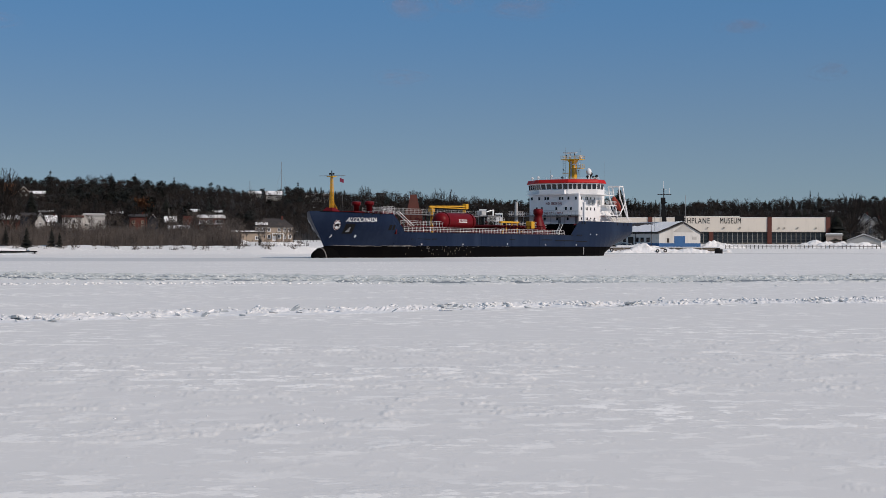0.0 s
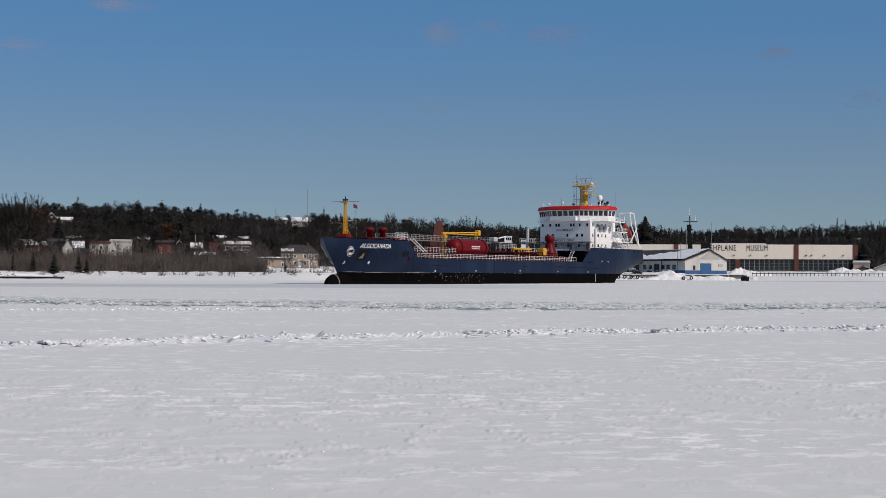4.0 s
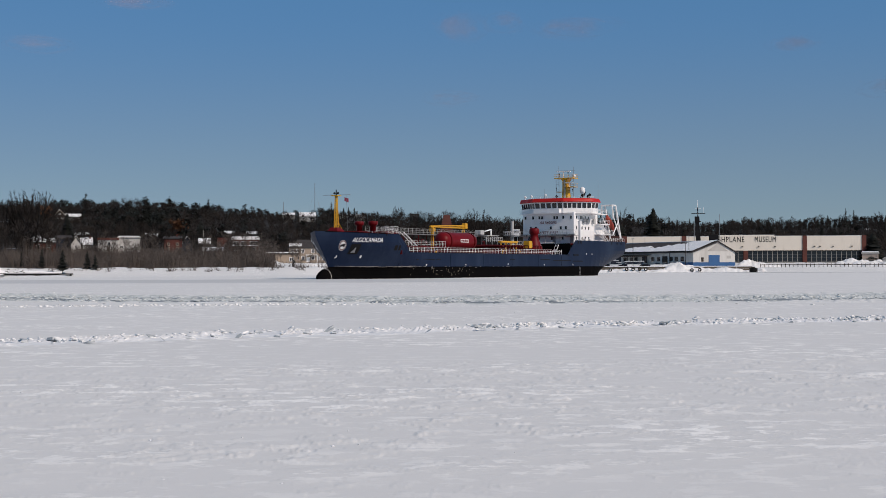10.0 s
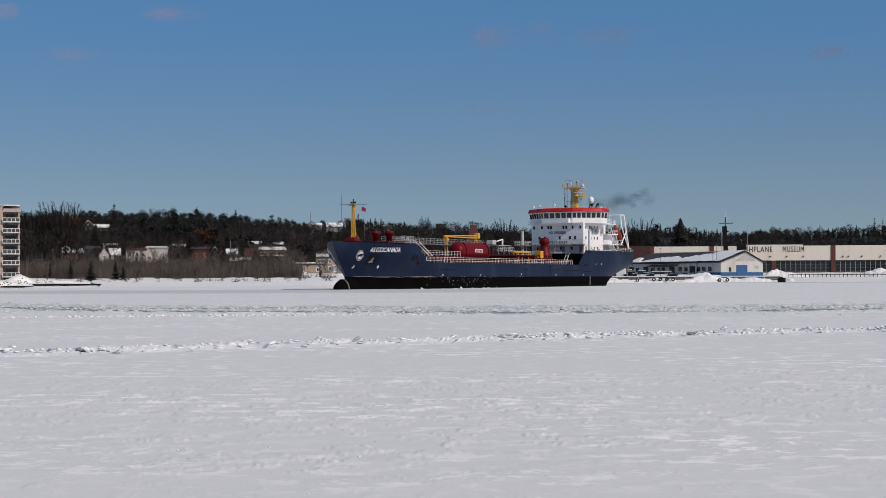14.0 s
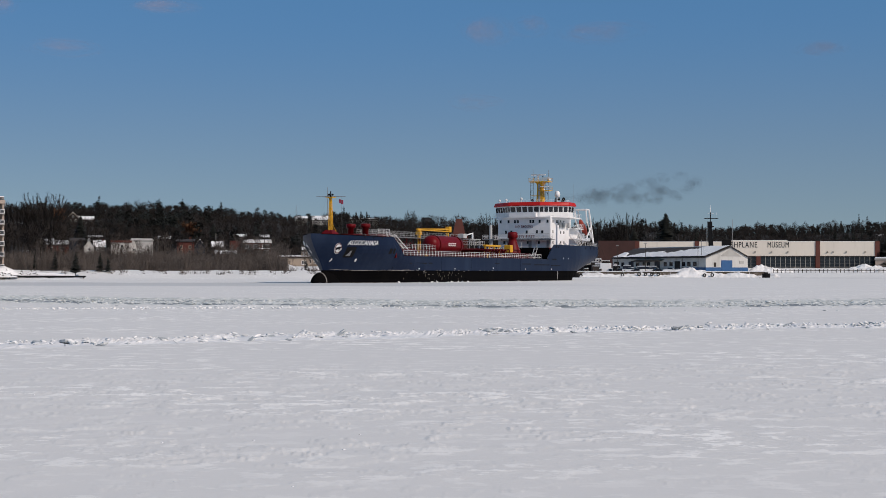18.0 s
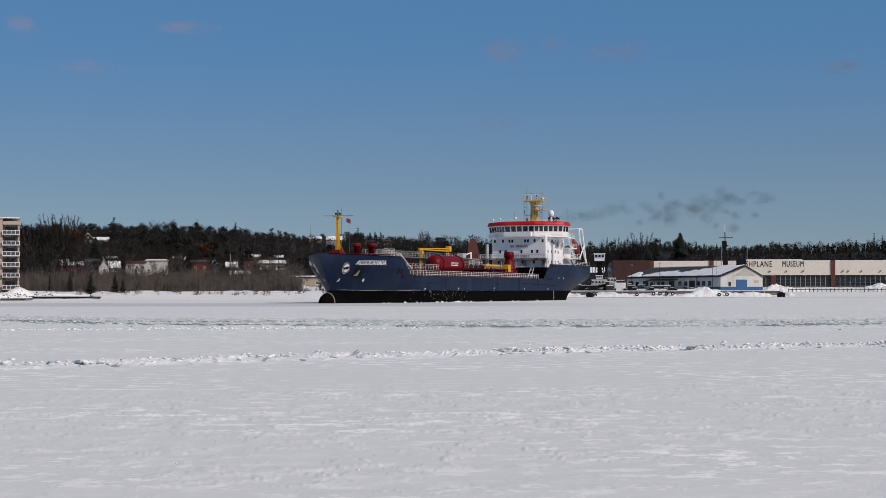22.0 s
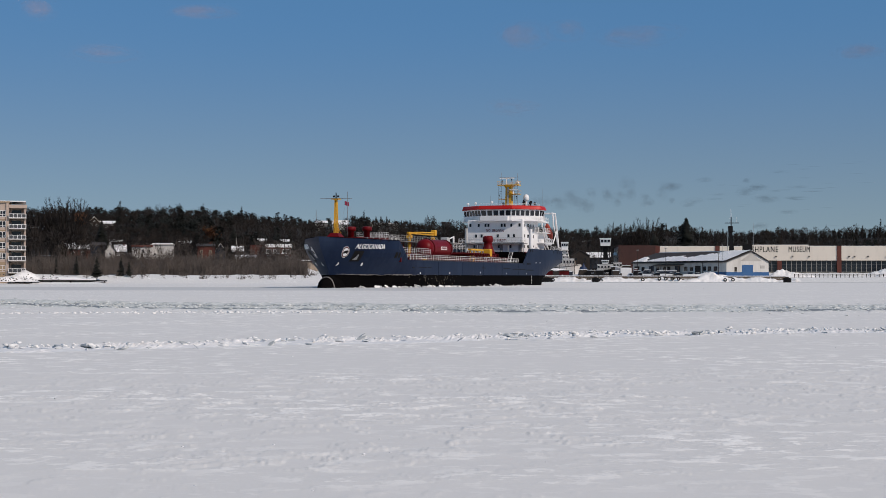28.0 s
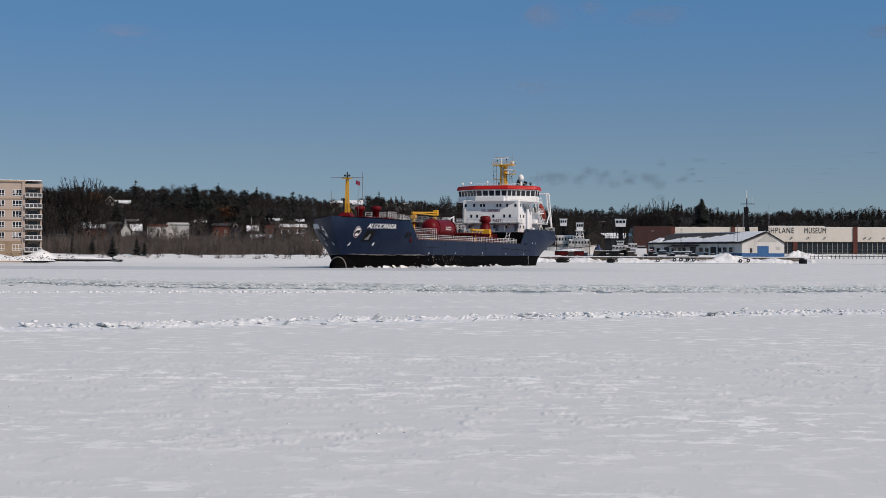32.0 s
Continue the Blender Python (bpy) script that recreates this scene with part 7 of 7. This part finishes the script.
def slab(rnd, n=6):
    """A broken, uneven piece of ice about a metre across."""
    k = [(math.cos(2 * math.pi * (i + rnd.uniform(-0.3, 0.3)) / n) * rnd.uniform(0.35, 0.6), math.sin(2 * math.pi * (i + rnd.uniform(-0.3, 0.3)) / n) * rnd.uniform(0.3, 0.5)) for i in range(n)]
    t = rnd.uniform(0.18, 0.42)
    g = Geo().loft([[(x * 0.85, y * 0.85, -t / 2) for x, y in k], [(x, y, rnd.uniform(-0.08, 0.0)) for x, y in k], [(x * 0.92, y * 0.92, t / 2 + rnd.uniform(-0.08, 0.08)) for x, y in k]])
    return g


def ridge_y(x):
    return 47.8 + 0.56 * x - 0.0055 * x * x + 0.5 * math.sin(x * 0.7)


def rubble(name, label, count, where, material, seed, category, flat=0.8):
    rnd = random.Random(seed)
    protos = []
    for _ in range(10):
        g = slab(rnd, 5)
        tris = []
        for f in g.f:
            tris += [(f[0], f[i], f[i + 1]) for i in range(1, len(f) - 1)]
        protos.append((np.array(g.v), np.array(tris)))
    pts, fcs, n = [], [], 0
    for _ in range(count):
        x, y, z, s = where(rnd)
        p, f = protos[rnd.randrange(10)]
        r = np.array(Euler((rnd.gauss(0, 0.4), rnd.gauss(0, 0.4), rnd.uniform(0, 6.3))).to_matrix())
        pts.append((p * s) @ r.T * (1, 1, flat) + (x, y, z))
        fcs.append(f + n)
        n += len(p)
    me = tri_mesh(name, np.concatenate(pts), np.concatenate(fcs), material)
    return tagged(new(name, me), label, category, kind="stuff")


def build_ice():
    rnd = random.Random(21)
    meshes = [slab(rnd, rnd.choice((5, 6, 7))).mesh("ice_block", ice_block if k % 3 == 0 else bare_ice) for k in range(12)]
    ridge = thing("ice_ridge", "low ridge of broken snow-dusted ice blocks across the river", "ice ridge", kind="structure")
    n = 0
    while n < 300:
        x = rnd.uniform(-18, 28)
        if noise.noise(Vector((x * 0.6, 0, 5))) < rnd.uniform(-0.5, 0.3):
            continue
        ob = part("ice_block", meshes[n % 12], None, ridge)
        s = rnd.uniform(0.1, 0.3)
        ob.matrix_world = pose(x, ridge_y(x) + rnd.gauss(-0.2, 0.8), rnd.uniform(-0.02, 0.1), rnd.gauss(0, 14), rnd.gauss(0, 14), rnd.uniform(0, 360)) @ Matrix.Diagonal((s * 1.6, s * 1.2, s * 0.55, 1))
        n += 1
    # the heaved snow crust between the blocks: tilted plates with sharp lips
    xs, vs = np.arange(-34, 47, 0.045), np.linspace(-1, 1, 33)
    px = np.repeat(xs[:, None], 33, 1)
    py = np.array([ridge_y(x) for x in xs])[:, None] + vs[None, :] * 2.1
    cell = layered(px * 1.5, py * 2.2, 131, 5, 0.6)
    saw = np.mod(cell * 6.0 + 0.3 * px, 1.0)  # each plate rises and breaks off
    body = step01(layered(px * 0.5, py * 0.9, 141, 4), 0.28, 0.48)
    hump = (1 - vs[None, :] ** 2) ** 1.3
    pz = hump * body * (0.045 + 0.125 * saw * step01(layered(px * 1.2, py * 1.0, 151, 4), 0.42, 0.60)) + 0.035 * hump - 0.02
    grid = np.arange(px.size).reshape(px.shape)
    a, b, c, d = grid[:-1, :-1].ravel(), grid[1:, :-1].ravel(), grid[1:, 1:].ravel(), grid[:-1, 1:].ravel()
    faces = np.concatenate((np.stack((a, b, c), -1), np.stack((a, c, d), -1)))
    drift = tri_mesh("snow_drift", np.stack((px, py, pz), -1), faces, plain_snow)
    part("snow_drift", drift, plain_snow, ridge, "heaved snow crust banked along the broken ice")

    def along_ridge(r):
        x = r.uniform(-32, 45)
        return x, ridge_y(x) + r.gauss(0, 0.8), r.uniform(0.03, 0.16), r.uniform(0.07, 0.26)

    rubble("ice_rubble", "small crushed ice along the ridge", 900, along_ridge, ice_block, 22, "ice rubble", 0.6)

    def in_track(r):
        x = r.uniform(-50, 60)
        y = 90.5 - 0.08 * x + 0.009 * x * x + r.gauss(1.5, 6.0) + 2.5 * noise.noise(Vector((x * 0.1, 0, 0)))
        return x, y, r.uniform(-0.05, 0.04), r.uniform(0.08, 0.38) * (1.8 if r.random() < 0.05 else 1)

    rubble("brash_ice", "grey-blue brash ice in an old ship track", 5200, in_track, brash_ice, 23, "brash ice", 0.3)

    def second_track(r):
        x = r.uniform(-40, -2)
        return x, 81.5 + 0.008 * (x + 5) * abs(x + 5) + r.gauss(0, 1.0), r.uniform(-0.03, 0.02), r.uniform(0.08, 0.34)

    rubble("ice_rubble", "thin line of broken ice beside the ship track", 700, second_track, ice_block, 24, "ice rubble")

    def crumbs(r):
        d = 12 + 60 * r.random() ** 1.6
        az = r.uniform(-24, 24)
        x, y = d * math.sin(radians(az)), d * math.cos(radians(az))
        while noise.noise(Vector((x * 0.12, y * 0.3, 1))) < r.uniform(-0.2, 0.3):
            az = r.uniform(-24, 24)
            x, y = d * math.sin(radians(az)), d * math.cos(radians(az))
        return x, y, 0.0, r.uniform(0.012, 0.04) * (1 + d / 40)

    rubble("snow_clods", "scattered small wind-cut snow clods", 70, crumbs, plain_snow, 25, "snow clods", 0.6)

    def far_ice(r):
        x = r.uniform(-110, 40)
        return x, r.uniform(120, 270), 0.0, r.uniform(0.08, 0.3)

    rubble("snow_clods", "scattered frozen lumps on the mid-river ice", 160, far_ice, plain_snow, 26, "snow clods", 0.5)


build_ice()


# ---- exhaust smoke and clouds ----
def haze_material(name, colour, strength, grain, ragged=4.6):
    m, tree, b = nodes_of(name)
    co = tree.nodes.new("ShaderNodeTexCoord")
    centred = tree.nodes.new("ShaderNodeVectorMath")
    centred.operation = "SUBTRACT"
    centred.inputs[1].default_value = (0.5, 0.5, 0.5)
    link(tree, co.outputs["Generated"], centred.inputs[0])
    ln = tree.nodes.new("ShaderNodeVectorMath")
    ln.operation = "LENGTH"
    link(tree, stretch(tree, centred.outputs[0], (2, 0, 2)), ln.inputs[0])
    info = tree.nodes.new("ShaderNodeObjectInfo")
    shift = tree.nodes.new("ShaderNodeVectorMath")
    shift.operation = "ADD"
    link(tree, co.outputs["Generated"], shift.inputs[0])
    link(tree, math_node(tree, "MULTIPLY", info.outputs["Random"], 37.0), shift.inputs[1])
    n = noise_node(tree, shift.outputs[0], grain, 5, 0.6)
    edge = math_node(tree, "MULTIPLY_ADD", math_node(tree, "SUBTRACT", 0.5, n), ragged, math_node(tree, "MULTIPLY", ln.outputs["Value"], 0.9))
    a = math_node(tree, "MULTIPLY", math_node(tree, "SUBTRACT", 1.0, ramp_node(tree, edge, -0.9, 1.1)), strength)
    rim = math_node(tree, "SUBTRACT", 1.0, ramp_node(tree, ln.outputs["Value"], 0.25, 1.0))
    link(tree, math_node(tree, "MULTIPLY", a, rim), b.inputs["Alpha"])
    b.inputs["Base Color"].default_value, b.inputs["Roughness"].default_value = (*colour, 1), 1.0
    b.inputs["Specular IOR Level"].default_value = 0.0
    return m


def puff_geo(rx, rz, n=20, deep=0.12):
    """A thin lens of haze, upright, seen broadside."""
    g = Geo()
    rim = [(rx * math.cos(2 * math.pi * k / n), 0.0, rz * math.sin(2 * math.pi * k / n)) for k in range(n)]
    mid = [(x * 0.5, -deep * rx, z * 0.5) for x, y, z in rim]
    g.loft([rim, mid], caps=False)
    g.add([*mid], [tuple(range(n))])
    return g


smoke_dark = haze_material("exhaust_haze", (0.02, 0.02, 0.022), 0.30, 2.3, 3.2)
smoke_thin = haze_material("thin_exhaust_haze", (0.03, 0.03, 0.032), 0.25, 2.3, 3.0)
cloud_haze = haze_material("cloud_haze", (0.42, 0.32, 0.33), 0.30, 2.0)
smoke = thing("exhaust_smoke", "thin dark exhaust smoke drifting from the tanker's funnel", "smoke")
puffs = []
_r = random.Random(77)
when = [11.0 + 0.18 * i for i in range(30)] + [16.4 + 0.32 * i for i in range(25)] + [24.5 + 0.34 * i for i in range(21)]
for t0 in when:
    size = _r.uniform(1.3, 2.4) * (1.0 if t0 < 16.3 else 0.9)
    ob = part("smoke_puff", puff_geo(size * _r.uniform(1.3, 2.1), size * _r.uniform(1.0, 1.6), 20, 0.02), smoke_dark if t0 < 16.3 else smoke_thin, smoke)
    puffs.append((ob, t0, _r.uniform(3.4, 4.0), _r.gauss(0.12, 0.12), _r.uniform(0, 6.3), _r.uniform(-1, 1)))
clouds = []
for az, el, w, h in ((0.5, 9.55, 3.0, 1.7), (2.3, 9.75, 2.4, 1.3), (5.2, 9.5, 4.6, 1.3), (-12.3, 10.35, 3.6, 1.0), (0.2, 6.75, 3.2, 0.9), (16.9, 6.8, 2.4, 1.1), (-16.1, 8.6, 3.6, 1.0), (13.6, 8.6, 2.6, 0.9), (-18.6, 10.2, 2.2, 1.4)):
    d = 3900.0
    k = d * math.pi / 180
    ob = tagged(part("cloud", puff_geo(w * k / 2, h * k / 2, 28, 0.004), cloud_haze), "faint pinkish wisp of cloud in blue sky", "cloud", "wisps of cloud")
    clouds.append((ob, az, d, EYE + d * math.tan(radians(el))))


def ship_place(t):
    """Where the funnel's mouth is at a time, along the tanker's way."""
    k = t / 32
    p = Vector((12.7 - 25.8 * k, 331.9 - 20.4 * k, 0))
    a = radians(237.5 + 14.0 * k + 3.2 * k * k)
    return p + Vector((math.cos(a) * -53.3 - math.sin(a) * 2.8, math.sin(a) * -53.3 + math.cos(a) * 2.8, 0))


# ice heaved up along the hull as it comes on
shoved = []
_r = random.Random(12)
for i in range(84):
    ob = part("ice_slab", slab(_r, _r.choice((4, 5, 5, 6))), ice_block)
    tagged(ob, "broken white ice slab pushed up against the hull", "ice slab", "ice slabs along the hull")
    k = _r.uniform(0.8, 1.2) if i % 9 == 0 else _r.uniform(0.25, 0.65)
    for v in ob.data.vertices:
        v.co = Vector((v.co.x * 1.5 * k, v.co.y * 1.3 * k, v.co.z * 0.55 * k))
    x = _r.uniform(22, 52) if i < 54 else _r.uniform(52, 61.5) if i < 64 else _r.uniform(-25, 22)
    out = _r.uniform(0.2, 1.4) if x < 52 else _r.uniform(1.4, 2.6)
    shoved.append((ob, x, breadth(x, 0.3) + out, _r.uniform(9, 30) if k < 0.6 and x < 52 else _r.uniform(22, 28), k, _r.uniform(20, 80) * _r.choice((1, -1)), _r.uniform(0, 80)))


def motions():
    """All that moves, keyed."""
    walk(tanker, [
        (0, pose(12.72, 331.88, 0, 0, 0, 237.45)),
        (2, pose(11.15, 330.84, 0, 0, 0, 237.97)),
        (4, pose(9.54, 329.78, 0, 0, 0, 238.58)),
        (6, pose(7.91, 328.70, 0, 0, 0, 239.28)),
        (8, pose(6.25, 327.56, 0, 0, 0, 240.08)),
        (10, pose(4.58, 326.36, 0, 0, 0, 240.96)),
        (12, pose(2.90, 325.09, 0, 0, 0, 241.92)),
        (14, pose(1.22, 323.76, 0, 0, 0, 242.97)),
        (16, pose(-0.46, 322.36, 0, 0, 0, 244.10)),
        (18, pose(-2.13, 320.91, 0, 0, 0, 245.30)),
        (20, pose(-3.78, 319.43, 0, 0, 0, 246.56)),
        (22, pose(-5.41, 317.95, 0, 0, 0, 247.87)),
        (24, pose(-7.02, 316.48, 0, 0, 0, 249.21)),
        (26, pose(-8.59, 315.08, 0, 0, 0, 250.57)),
        (28, pose(-10.14, 313.77, 0, 0, 0, 251.94)),
        (30, pose(-11.65, 312.62, 0, 0, 0, 253.29)),
        (32, pose(-13.13, 311.66, 0, 0, 0, 254.61)),
    ])
    for ob, start, speed, rise, phase, spread in puffs:
        rows = []
        for t in (0.0, start * 0.5, start - 0.5, start):
            p = ship_place(t)
            rows.append((t, pose(p.x, p.y, 3.2 if t < start else 19.0)))
        o = ship_place(start)
        first = start + 0.4
        t = first
        while t < 32.0 + 2.0:
            age = t - start
            s = min(t, 32.0)
            age = s - start
            if age > 0.2:
                z = 20.7 + rise * age + 1.1 * math.sin(phase + 0.5 * age) * min(age / 4, 1.4) + spread * 0.36 * age + 1.4 * (1 - math.exp(-age / 2.0))
                lie = 92 * (smooth01(age, 7.0, 15.5) if start < 16.3 else smooth01(age, 4.5, 11.0))  # thins out into level veils
                rows.append((s, pose(o.x + speed * age, o.y + 0.5 * age * spread, z, lie, 0, 0)))
            t += 2.0
        walk(ob, [row for row in rows if row[0] <= 32.0] if rows[-1][0] >= 32.0 else rows + [(32.0, rows[-1][1])])
    for ob, x, y, start, k, tilt, turn in shoved:
        rows = []
        for t in (0.0, start, start + 3.0, 32.0):
            u = t / 32
            a = radians(237.5 + 14.0 * u + 3.2 * u * u)
            px, py = 12.7 - 25.8 * u + math.cos(a) * x - math.sin(a) * y, 331.9 - 20.4 * u + math.sin(a) * x + math.cos(a) * y
            up = smooth01(t, start, start + 3.0)
            rows.append((t, pose(px, py, -1.2 + (1.2 + 0.10 * k) * up, tilt * up, 20 * up, turn)))
        walk(ob, rows)
    for ob, az, d, z in clouds:
        walk(ob, [(t, spot(az + 0.065 * (t - 16), d, z)) for t in (0.0, 16.0, 32.0)])

motions()
